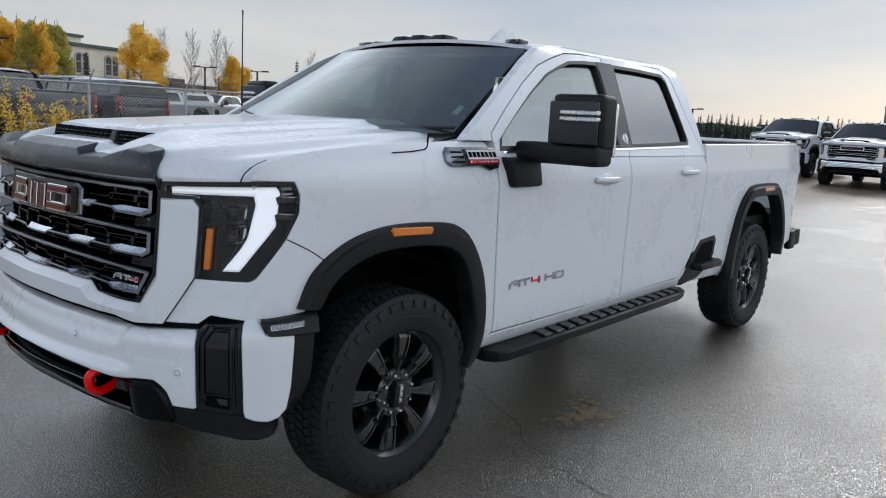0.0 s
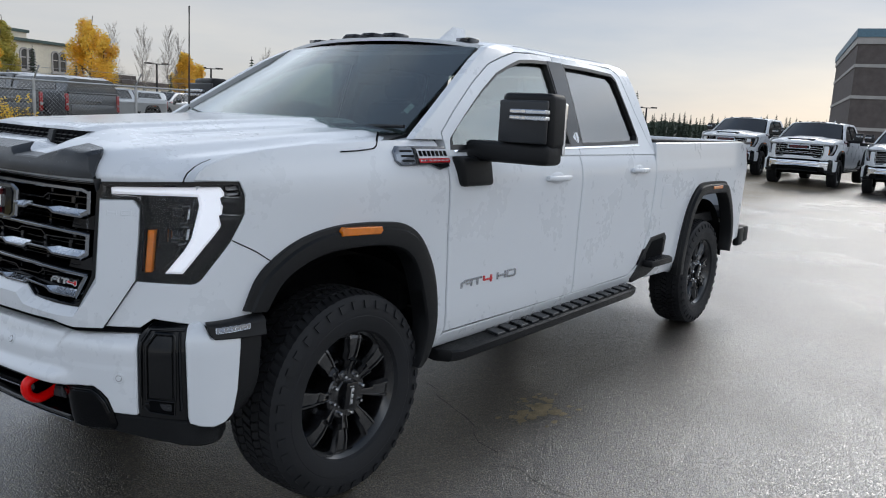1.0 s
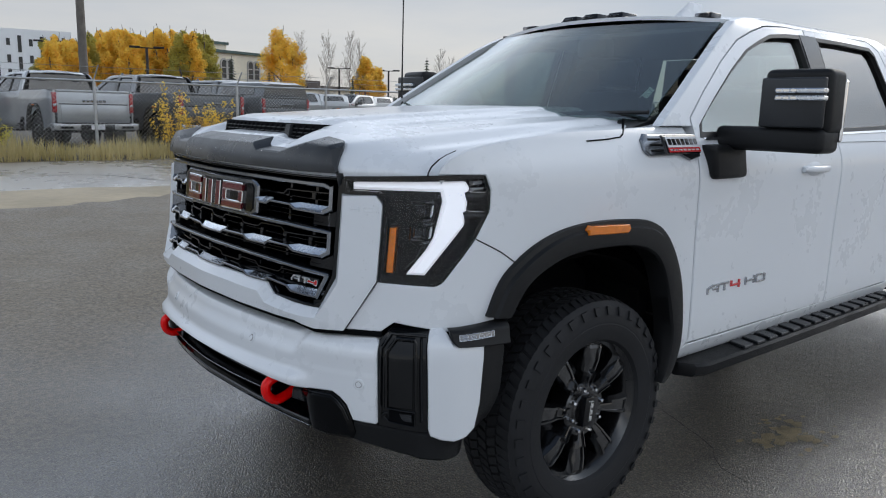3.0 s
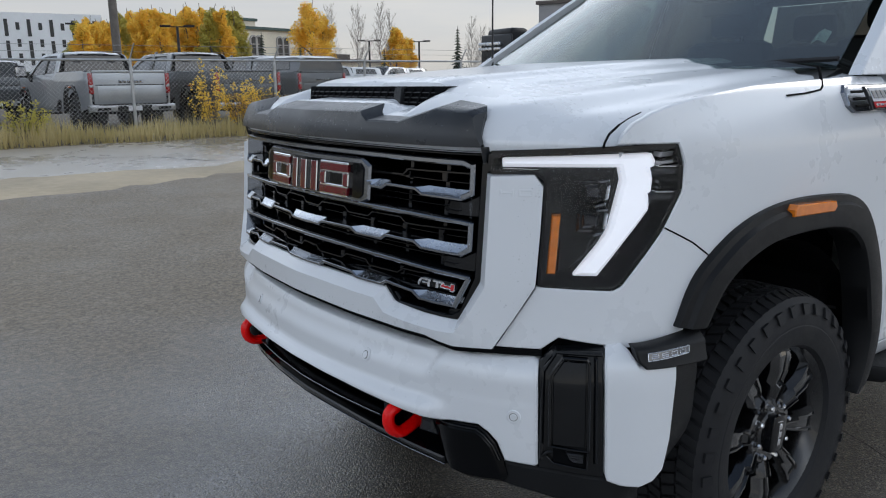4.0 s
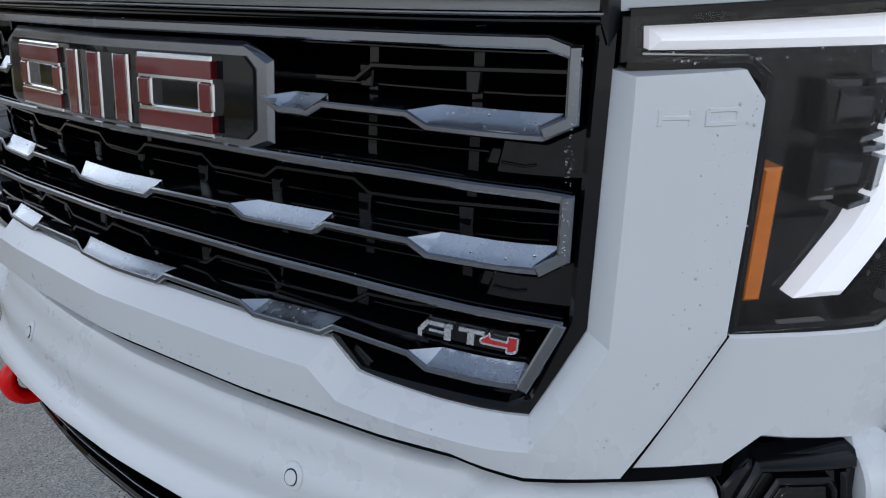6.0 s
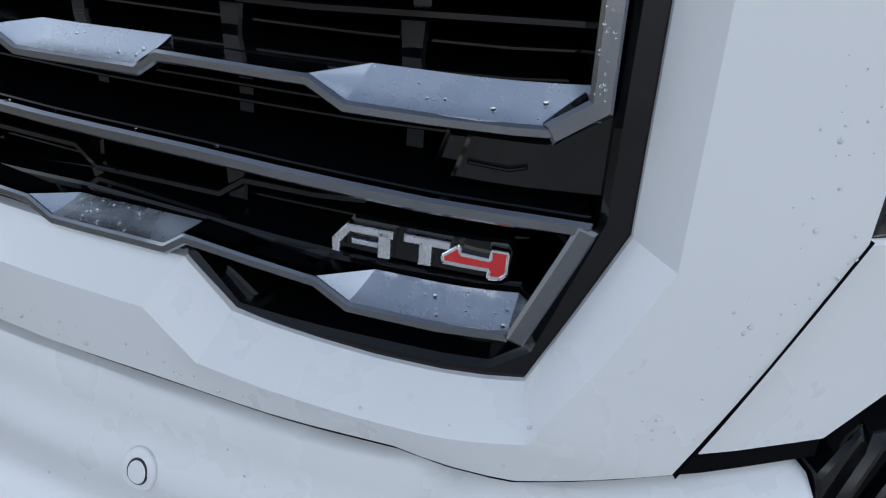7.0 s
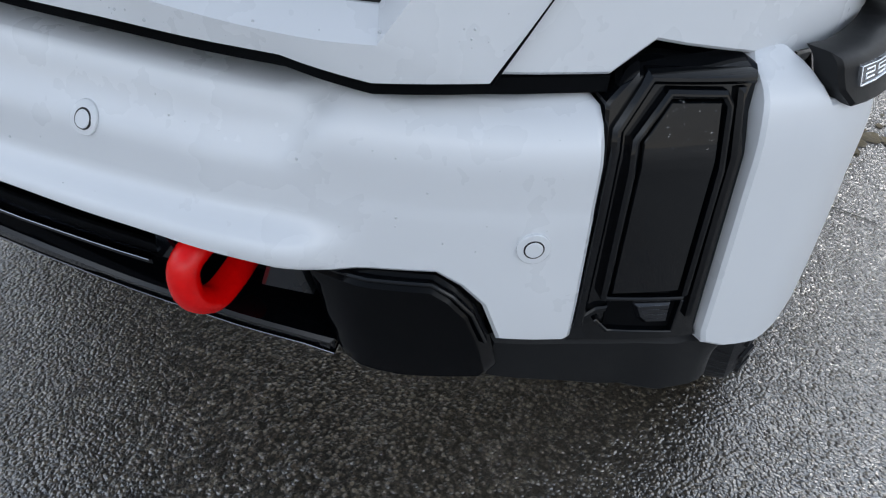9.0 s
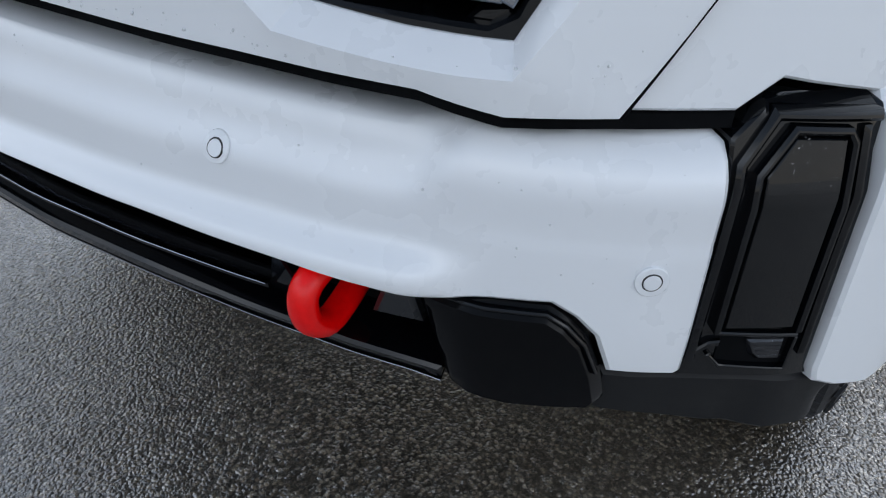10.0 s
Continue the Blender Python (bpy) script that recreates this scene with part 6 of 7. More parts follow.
# ---- surroundings ----
EYE = (-2.05, -2.45)


def far(az, r):
    """A place on the ground r metres off in compass direction az (degrees from the lengthwise axis)."""
    x, y = EYE[0] + r * math.cos(radians(az)), EYE[1] + r * math.sin(radians(az))
    return x, y, ground_z(x, y)


# worn concrete apron before the fence
M_conc = mat("damp_concrete", (.25, .225, .19), .28, vary=.25, scale=.5, base2=(.40, .36, .30), bump=.25, bump_scale=40, rough_vary=.14)
M_dry = mat("dry_concrete", (.46, .38, .26), .65, vary=.2, scale=.9, bump=.3, bump_scale=60)
def ragged(x, seed, amp):
    return amp * (noise.noise((x * .22, seed, 0)) + .5 * noise.noise((x * .9, seed, 5)) + .25 * noise.noise((x * 3.1, seed, 9)))


for nm, lo, hi, m, lab, lift in (("concrete_apron", lambda x: 8.5 + ragged(x, 3, .5), lambda x: 12.75 + ragged(x, 7, .3), M_conc, "damp grey concrete apron with long cracks", .004), ("concrete_strip", lambda x: 7.6 + ragged(x, 1, .9), lambda x: 9.1 + ragged(x, 2, .8), M_dry, "pale dry strip of worn concrete", .005)):
    bm = bmesh.new()
    rows = []
    for i in range(281):
        x = -30 + .25 * i
        a, b = lo(x), hi(x)
        rows.append([bm.verts.new((x, y, ground_z(x, y) + h)) for y, h in ((a - .10, -.02), (a, lift), ((a + b) / 2, lift), (b, lift), (b + .10, -.02))])
    for a, b in zip(rows, rows[1:]):
        for k in range(4):
            bm.faces.new((a[k], b[k], b[k + 1], a[k + 1]))
    tagged(finish(nm, bm, m, sharp=60), lab, "pavement", kind="structure")
M_crack = mat("crack_dirt", (.02, .019, .017), .8, vary=.2)


def crack(points, width, seed, label):
    """An open crack: a thin jagged ribbon in the paving."""
    rnd = random.Random(seed)
    bm = bmesh.new()
    rows, pts = [], []
    for (a, b), (c, d) in zip(points, points[1:]):
        n = max(2, int(math.hypot(c - a, d - b) / .10))
        pts += [(a + (c - a) * i / n + rnd.uniform(-.025, .025), b + (d - b) * i / n + rnd.uniform(-.025, .025)) for i in range(n)]
    for x, y in pts:
        w = width * rnd.uniform(.4, 1.3)
        lift = .003 if y < 7.7 else .008
        rows.append([bm.verts.new((x - w, y - w * .5, ground_z(x, y) + lift)), bm.verts.new((x + w, y + w * .5, ground_z(x, y) + lift))])
    for a, b in zip(rows, rows[1:]):
        bm.faces.new((a[0], a[1], b[1], b[0]))
    tagged(finish("pavement_crack", bm, M_crack), label, "crack", kind="structure")


crack([(1.30, -.40), (1.16, -.55), (1.08, -.75), (.70, -1.3), (.62, -1.9), (.9, -2.6)], .004, 1, "thin crack in the damp asphalt")
crack([(.6, 10.9), (1.2, 10.6), (1.6, 10.4), (2.1, 9.5), (3.2, 9.2)], .012, 2, "long crack in the concrete apron")
bm = bmesh.new()
rm = random.Random(21)
for _ in range(46):
    a0, q = rm.uniform(0, 6.28), rm.random() ** .7
    cx, cy, rr = 1.42 + .34 * q * math.cos(a0), -1.10 + .20 * q * math.sin(a0), rm.uniform(.012, .055) * (1.3 - q)
    ph = rm.uniform(0, 9)
    bm.faces.new([bm.verts.new((cx + rr * (1 + .8 * noise.noise((math.cos(a), math.sin(a), ph))) * math.cos(a), cy + rr * .7 * (1 + .8 * noise.noise((math.cos(a), math.sin(a), ph + 4))) * math.sin(a), .003 + .00005 * _)) for a in (2 * math.pi * i / 11 for i in range(11))])
tagged(finish("mud_stain", bm, mat("tan_mud", (.20, .155, .085), .7, vary=.35, scale=14, bump=.4, bump_scale=160)), "tan mud stain on the asphalt beside the truck", "stain", kind="structure")

# dry grass strip
def leaves(name, a, b):
    """Thin leaves: two autumn tones, part of the light passing through."""
    m = mat(name, a, .6, vary=.3, scale=.7, base2=b)
    n, l = m.node_tree.nodes, m.node_tree.links
    bs = n["Principled BSDF"]
    tr = n.new("ShaderNodeBsdfTranslucent")
    l.new(bs.inputs["Base Color"].links[0].from_socket, tr.inputs["Color"])
    mx = n.new("ShaderNodeMixShader")
    mx.inputs[0].default_value = .45
    l.new(bs.outputs[0], mx.inputs[1])
    l.new(tr.outputs[0], mx.inputs[2])
    l.new(mx.outputs[0], n["Material Output"].inputs[0])
    return m


M_grass = leaves("dry_grass", (.42, .35, .15), (.62, .52, .28))
bm = bmesh.new()
rnd = random.Random(4)
verts, faces = [], []
for i in range(34000):
    x = rnd.uniform(-16, 24)
    y = 12.75 + 3.0 * rnd.random() ** 1.3 + .25 * noise.noise((x * .5, 0, 3))
    h = rnd.uniform(.08, .45) * (.5 + .9 * max(0, noise.noise((x * .7, y, 1)) + .5))
    a, lean, w = rnd.uniform(0, 6.28), rnd.uniform(0, .35) * h, rnd.uniform(.006, .014)
    z, c, s = ground_z(x, y), math.cos(a), math.sin(a)
    k = len(verts)
    verts += [(x - w * c, y - w * s, z), (x + w * c, y + w * s, z), (x + w * .6 * c + lean * s * .5, y + w * .6 * s - lean * c * .5, z + h * .6), (x - w * .6 * c + lean * s * .5, y - w * .6 * s - lean * c * .5, z + h * .6), (x + lean * s, y - lean * c, z + h)]
    faces += [(k, k + 1, k + 2, k + 3), (k + 3, k + 2, k + 4)]
me = bpy.data.meshes.new("grass")
me.from_pydata(verts, [], faces)
me.materials.append(M_grass)
tagged(new("grass", me), "tall dry yellow-green grass along the fence", "grass", kind="stuff")
bm = bmesh.new()
rows = [[bm.verts.new((x, y, ground_z(x, y) + lift)) for y, lift in ((12.95, .004), (13.4, .05), (20, .02), (60, .02))] for x in range(-80, 81, 4)]
for a, b in zip(rows, rows[1:]):
    for k in range(3):
        bm.faces.new((a[k], b[k], b[k + 1], a[k + 1]))
tagged(finish("gravel_lot", bm, mat("gravel_soil", (.13, .115, .09), .85, vary=.3, scale=1.2, bump=.4, bump_scale=60), sharp=60), "gravel and soil ground behind the fence", "gravel", kind="structure")

# chain-link fence
M_galv = mat("galvanised_steel", (.42, .43, .44), .42, metal=.8, vary=.15, scale=9, rough_vary=.1)
FY = 14.0
fence = thing("chain_link_fence", 0, 0, 0, 0, "galvanised chain-link fence with posts and a top rail", "fence")
POSTS = (-15.5, -12.6, -9.6, -6.7, -3.75, -.70, 2.35, 5.42, 7.75, 10.7, 13.9, 16.9, 19.9, 22.9)
gz = ground_z(0, FY)
for x in POSTS:
    po = part("fence_post", tube([(x, FY, gz - .05), (x, FY, gz + 1.56)], .032, 10), M_galv, fence)
    part("barb_arm", tube([(x, FY, gz + 1.54), (x + .06, FY - .16, gz + 1.84)], .016, 6), M_galv, po)
part("top_rail", tube([(POSTS[0], FY, gz + 1.53), (POSTS[-1], FY, gz + 1.53)], .022, 8), M_galv, fence)
part("barbed_wire", tube([(POSTS[0] + .03, FY - .10, gz + 1.68), (POSTS[-1] + .03, FY - .10, gz + 1.68)], .004, 4), M_galv, fence)
part("barbed_wire", tube([(POSTS[0] + .06, FY - .15, gz + 1.80), (POSTS[-1] + .06, FY - .15, gz + 1.80)], .004, 4), M_galv, fence)
verts, faces = [], []
w = .0030
x = POSTS[0] - 1.7
while x < POSTS[-1]:
    for s in (1, -1):
        a, b = (x, x + 1.54) if s > 0 else (x + 1.54, x)
        k = len(verts)
        verts += [(a - w, FY + .03, gz), (a + w, FY + .03, gz), (b + w, FY + .03, gz + 1.52), (b - w, FY + .03, gz + 1.52), (a, FY + .03 + w, gz), (b, FY + .03 + w, gz + 1.52)]
        faces += [(k, k + 1, k + 2, k + 3), (k + 1, k + 4, k + 5, k + 2), (k + 4, k, k + 3, k + 5)]
    x += .085
me = bpy.data.meshes.new("wire_mesh")
me.from_pydata(verts, [], faces)
me.materials.append(M_galv)
ob = new("wire_mesh", me)
ob.parent = fence
tagged(ob, kind="stuff")


# other pickups: the same model in other paint and trim
SMALL = {"silver_facet", "slat", "rib", "emblem_edge", "badge_letter", "badge_rim", "badge_digit", "lamp_tooth", "lamp_fin", "lamp_module", "lamp_lens", "lamp_shelf", "corner_reflector", "wheel_nut", "cap_mark", "grip_pad", "door_letter", "badge_bar",
         "vent_slot", "tread_rib", "scoop_fin", "scoop_slat", "embossed_letter", "parking_sensor", "sensor_ring", "sensor_face", "duct_edge", "lamp_cell", "fog_rim", "fog_side", "fog_rib", "ledge_edge", "rib_block", "end_step", "badge_frame", "reflector_top", "tow_hook", "windscreen_sticker", "mast_antenna", "intake_end", "hook_bracket", "handle_mount", "handle_cup", "wiper", "trim_step", "rain_water", "step_bracket", "lens", "lamp_rim", "brake_disc"}
HIDDEN = {"grille", "grille_frame", "headlamp", "light_tube", "indicator", "emblem_plate", "emblem_block", "emblem_field", "bezel", "trim_badge", "lower_intake", "intake_ledge", "intake_lip", "bumper_pillar", "duct_frame", "duct_panel", "fog_lamp", "fog_lens", "skid_corner", "scoop_divider", "gap_edge", "panel_gap", "hood_scoop", "axle", "steering_wheel", "mirror_pod"}


def other_truck(x, y, z, rz, label, group, paint=None, away=False, chrome=True, canopy=False):
    t = copy_thing(truck, pose(x, y, z, 0, 0, rz))
    t.name = "parked_pickup"
    tagged(t, label, "pickup truck", group)
    gone = set()
    for o in t.children_recursive:
        nm = o.name.split(".")[0]
        if nm in SMALL or (away and nm in HIDDEN):
            gone.update((o, *o.children_recursive))
    for o in gone:
        bpy.data.objects.remove(o)
    for o in t.children_recursive:
        nm = o.name.split(".")[0]
        swap = None
        if paint and M_white.name in [q.name for q in o.data.materials]:
            swap = paint
        if nm in ("front_bumper", "grille_frame", "emblem_plate") and chrome:
            swap = M_steel
        if nm == "rear_bumper" and away:
            swap = M_lampfar
        if nm == "light_tube":
            swap = M_lampfar
        if nm in ("window_glass", "windscreen", "rear_window"):
            swap = M_dark
        if nm == "hood_edge_trim":
            swap = paint or M_white
        if swap:
            o.material_slots[0].link = "OBJECT"
            o.material_slots[0].material = swap
    if canopy:
        part("canopy", loft([(2.90, [(.94, 1.49), (.90, 1.62), (.79, 1.90), (.6, 1.95)]), (4.85, [(.94, 1.49), (.90, 1.62), (.79, 1.90), (.6, 1.95)]), (5.08, [(.92, 1.49), (.87, 1.60), (.77, 1.84), (.6, 1.88)])]), paint, t, "painted bed canopy")
        for s in (-1, 1):
            part("canopy_glass", sheet([(3.1, s * .945, 1.56), (4.7, s * .945, 1.56), (4.6, s * .83, 1.84), (3.2, s * .83, 1.84)], 2, (0, 0, 0), .02 * -s), M_dark, t)
    return t


def loft(stations):
    """A shell through cross-sections: each is x and half-section points (y, z) from bottom to top."""
    bm = bmesh.new()
    rows = [[bm.verts.new((x, a, b)) for a, b in sec] + [bm.verts.new((x, -a, b)) for a, b in sec[::-1]] for x, sec in stations]
    n = len(rows[0])
    for a, b in zip(rows, rows[1:]):
        for k in range(n):
            bm.faces.new((a[k], a[(k + 1) % n], b[(k + 1) % n], b[k]))
    bm.faces.new(rows[0])
    bm.faces.new(rows[-1])
    return bm


M_dark = mat("dark_vehicle_glass", (.012, .013, .014), .06, vary=.1, spec=.6, coat=.3)
P_grey = mat("grey_metallic", (.36, .385, .41), .3, metal=.5, coat=.8, vary=.1, scale=2)
P_dark = mat("dark_grey_metallic", (.055, .062, .07), .28, metal=.4, coat=.8, vary=.1, scale=2)
P_black = mat("black_paint", (.030, .031, .035), .2, coat=.9, vary=.1)
P_silver = mat("silver_paint", (.42, .44, .46), .28, metal=.6, coat=.8, vary=.06)

for x, y, paint, lab in ((23.9, 2.85, None, "white pickup truck with chrome bumper facing the lot"), (23.9, .10, None, "white pickup truck at the end of the row"), (25.8, 5.7, None, "white pickup truck set back in the row")):
    other_truck(x, y, ground_z(x, y), 0, lab, "trucks in the row", paint)


def tail_at(az, r, heading):
    """Front-axle place for a truck whose tail stands at az, r and whose front points along heading."""
    x, y, z = far(az, r)
    x += 5.3 * math.cos(radians(heading))
    y += 5.3 * math.sin(radians(heading))
    return x, y, z + .02, heading + 180


for az, r, hd, paint, can, lab in ((74.9, 20.0, 95, P_grey, False, "grey pickup truck seen from its tailgate behind the fence"), (67.0, 20.5, 100, P_dark, False, "dark grey pickup truck behind the fence"),
                                   (61.8, 24.0, 104, P_dark, True, "black pickup truck with a bed canopy"), (83.0, 27.0, 100, P_dark, True, "dark pickup with canopy behind the fence"), (86.5, 19.5, 96, P_black, False, "black pickup truck at the fence"),
                                   (58.2, 47.0, 190, P_silver, True, "silver pickup far back in the lot"), (55.0, 52.0, 200, P_silver, True, "pale pickup far back in the lot"), (60.2, 50.0, 205, P_dark, True, "dark pickup far back in the lot"), (68.5, 42.0, 190, P_silver, True, "silver pickup far back in the lot")):
    x, y, z, rz = tail_at(az, r, hd)
    other_truck(x, y, z, rz, lab, "trucks behind the fence", paint, True, False, can)

# trees
M_bark = mat("grey_bark", (.14, .125, .11), .9, vary=.3, scale=6, bump=.4, bump_scale=40)
M_birch = mat("pale_bark", (.40, .37, .34), .85, vary=.3, scale=5)
M_yellow = leaves("yellow_leaves", (.90, .58, .06), (.96, .74, .15))
M_olive = leaves("turning_leaves", (.36, .37, .09), (.72, .58, .12))
M_spruce = mat("spruce_needles", (.018, .032, .020), .8, vary=.3, scale=1.0, base2=(.04, .06, .035))


def leaf_cloud(verts, faces, rnd, cx, cy, cz, rx, rz_, n, size):
    for _ in range(n):
        while True:
            a, b, c = rnd.uniform(-1, 1), rnd.uniform(-1, 1), rnd.uniform(-1, 1)
            if a * a + b * b + c * c < 1:
                break
        p = Vector((cx + a * rx, cy + b * rx, cz + c * rz_))
        u = Vector((rnd.uniform(-1, 1), rnd.uniform(-1, 1), rnd.uniform(-.6, .6))).normalized() * size * rnd.uniform(.6, 1.3)
        v = u.orthogonal().normalized() * size * .6
        k = len(verts)
        verts += [tuple(p - u), tuple(p + v), tuple(p + u), tuple(p - v)]
        faces.append((k, k + 1, k + 2, k + 3))


def leafy_tree(name, x, y, z, h, width, leaf, bark, label, seed, leaves=8500, size=.080, base=.18):
    rnd = random.Random(seed)
    t = thing(name, x, y, z, 0, label, "tree", "trees beyond the fence")
    top = h * .92
    bms = [tube([(rnd.uniform(-.05, .05) * k, rnd.uniform(-.05, .05) * k, top * k / 6) for k in range(7)], [h * .016 * (1 - .14 * k) for k in range(7)], 7)]
    verts, faces = [], []
    n = 26
    for i in range(n):
        f = base + (1 - base) * (i + .5) / n
        a = rnd.uniform(0, 6.283)
        reach = width * (.35 + .65 * math.sin(math.pi * min(1, .18 + .80 * f)) ** .8) * rnd.uniform(.6, 1.05) * (1 - .55 * max(0, f - .5))
        z0 = top * f * .9
        tip = (reach * math.cos(a), reach * math.sin(a), z0 + reach * rnd.uniform(.5, 1.2))
        bms.append(tube([(0, 0, z0), (tip[0] * .5, tip[1] * .5, z0 + (tip[2] - z0) * .4), tip], [h * .005, h * .0035, h * .0012], 5))
        for q in (.45, .72, 1.0):
            c = (tip[0] * q, tip[1] * q, z0 + (tip[2] - z0) * q)
            leaf_cloud(verts, faces, rnd, *c, width * .29, width * .38, leaves // (n * 3), size)
    part("trunk", merge(*bms), bark, t)
    if leaf:
        me = bpy.data.meshes.new("crown")
        me.from_pydata(verts, [], faces)
        me.materials.append(leaf)
        ob = new("crown", me)
        ob.parent = t
    return t


def bare_tree(x, y, z, h, width, seed, leaf=None):
    rnd = random.Random(seed)
    t = thing("bare_birch", x, y, z, 0, "nearly bare birch with fine grey twigs", "tree", "trees beyond the fence")
    bms = [tube([(rnd.uniform(-.06, .06) * k, rnd.uniform(-.06, .06) * k, h * .95 * k / 6) for k in range(7)], [h * .0085 * (1 - .15 * k) for k in range(7)], 6)]
    for i in range(46):
        f = .22 + .74 * (i + rnd.random()) / 46
        a = rnd.uniform(0, 6.283)
        L = width * rnd.uniform(.6, 1.0) * (1.1 - .75 * f)
        z0 = h * .93 * f
        p = [(0, 0, z0), (L * .45 * math.cos(a), L * .45 * math.sin(a), z0 + L * .55), (L * .8 * math.cos(a), L * .8 * math.sin(a), z0 + L * 1.35)]
        bms.append(tube(p, [h * .0024, h * .0016, h * .0008], 4))
        for q in range(13):
            s = rnd.uniform(.3, 1)
            b = Vector(p[0]).lerp(Vector(p[2]), s)
            d = Vector((rnd.uniform(-1, 1), rnd.uniform(-1, 1), rnd.uniform(.4, 1.6))).normalized() * L * rnd.uniform(.22, .5)
            bms.append(tube([b, b + d], [h * .0010, h * .0006], 3))
    part("trunk", merge(*bms), M_birch, t, "pale trunk and twigs")
    if leaf:
        verts, faces = [], []
        for _ in range(10):
            leaf_cloud(verts, faces, rnd, rnd.uniform(-.4, .4) * width, rnd.uniform(-.4, .4) * width, h * rnd.uniform(.25, .7), width * .25, h * .06, 45, .10)
        me = bpy.data.meshes.new("crown")
        me.from_pydata(verts, [], faces)
        me.materials.append(leaf)
        ob = new("crown", me)
        ob.parent = t


def spruce(x, y, z, h, seed, name="spruce", group="spruces"):
    rnd = random.Random(seed)
    t = thing(name, x, y, z, 0, "dark narrow spruce with drooping boughs", "tree", group)
    part("trunk", tube([(0, 0, 0), (0, 0, h)], [h * .018, h * .003], 6), M_bark, t)
    verts, faces = [], []
    for i in range(22):
        f = .10 + .88 * i / 22
        r = h * .17 * (1 - f) ** .85 + .02 * h
        for j in range(11):
            a = rnd.uniform(0, 6.283)
            L = r * rnd.uniform(.6, 1.1)
            z0 = h * f
            k = len(verts)
            c, s = math.cos(a), math.sin(a)
            w = L * .34
            verts += [(0, 0, z0 + .02 * h), (L * .6 * c - w * s, L * .6 * s + w * c, z0 - .2 * L), (L * c, L * s, z0 - .30 * L), (L * .6 * c + w * s, L * .6 * s - w * c, z0 - .2 * L)]
            faces.append((k, k + 1, k + 2, k + 3))
    me = bpy.data.meshes.new("crown")
    me.from_pydata(verts, [], faces)
    me.materials.append(M_spruce)
    ob = new("crown", me)
    ob.parent = t
    return t


rnd = random.Random(11)
# yellow row on the left
for i in range(27):
    az = 67.5 + .40 * i
    r = (60 if i % 2 else 66) + rnd.uniform(-2, 3)
    x, y, z = far(az, r)
    el = 5.6 - 1.0 * smooth(71.5, 77.5, az) + rnd.uniform(-.35, .25)
    green = i in (0, 1, 2, 4) or (i % 7 == 5)
    leafy_tree("autumn_tree", x, y, z, r * math.tan(radians(el)) + 1.35, .95, M_olive if green else M_yellow, M_bark, "slender tree turning from green to yellow" if green else "slender tree in yellow autumn leaf", 200 + i, 9000, .085, .06)
for az, r, h, w, lf in ((62.5, 55, 7.2, 1.35, M_yellow), (61.6, 57, 6.3, 1.1, M_yellow), (56.5, 60, 5.6, 1.0, M_yellow), (55.7, 62, 4.8, .9, M_yellow)):
    x, y, z = far(az, r)
    leafy_tree("autumn_tree", x, y, z, h, w, lf, M_bark, "slender tree in golden autumn leaf", int(az * 10))
for az, r, h, w in ((61.2, 58, 6.9, 1.3), (59.2, 58, 6.6, 1.6), (57.6, 60, 7.2, 1.5), (56.9, 60, 6.5, 1.3), (51.0, 64, 6.2, 1.3), (50.3, 64, 5.6, 1.2), (49.5, 66, 5.4, 1.2)):
    x, y, z = far(az, r)
    bare_tree(x, y, z, h, w, int(az * 7), M_yellow if az in (57.2, 59.4) else None)
for az, r, h in ((52.0, 70, 5.8), (66.0, 60, 4.8), (63.4, 50, 3.4), (57.4, 50, 3.2)):
    spruce(*far(az, r), h, int(az * 3))
# far dark spruces on the right
rs = random.Random(5)
proto = [spruce(0, 0, -50, 1.0, 900 + k, group="far spruces") for k in range(3)]
for i in range(70):
    az = 6 + 22 * i / 70 + rs.uniform(-.15, .15)
    r = rs.uniform(95, 150)
    x, y, z = far(az, r)
    h = r * math.tan(radians(rs.uniform(.7, 1.45))) + 1.5 - z + .2
    copy_thing(proto[i % 3], Matrix.Translation((x, y, z - .1)) @ Matrix.Diagonal((h * 1.15, h * 1.15, h, 1))).scale = (h * 1.15, h * 1.15, h)
for p in proto:
    for o in (*p.children_recursive, p):
        bpy.data.objects.remove(o)
x, y, z = far(23.9, 70)
spruce(x, y, z, 4.6, 77)
# low far woods that close the horizon
bm = bmesh.new()
verts, faces = [], []
rw = random.Random(8)
for i in range(9000):
    az = rw.uniform(-60, 130)
    r = rw.uniform(150, 190)
    x, y, z = far(az, r)
    h = 3.2 * rw.random() ** .7 * (.6 + .8 * abs(noise.noise((az * .3, 0, 0)))) + .3
    p = Vector((x, y, z + h))
    u = Vector((rw.uniform(-1, 1), rw.uniform(-1, 1), rw.uniform(-.5, 1))) * 1.1
    v = u.orthogonal().normalized() * .8
    k = len(verts)
    verts += [tuple(p - u), tuple(p + v), tuple(p + u), tuple(p - v)]
    faces.append((k, k + 1, k + 2, k + 3))
me = bpy.data.meshes.new("far_woods")
me.from_pydata(verts, [], faces)
me.materials.append(M_spruce)
tagged(new("far_woods", me), "dark far woods along the horizon", "woods", kind="stuff")

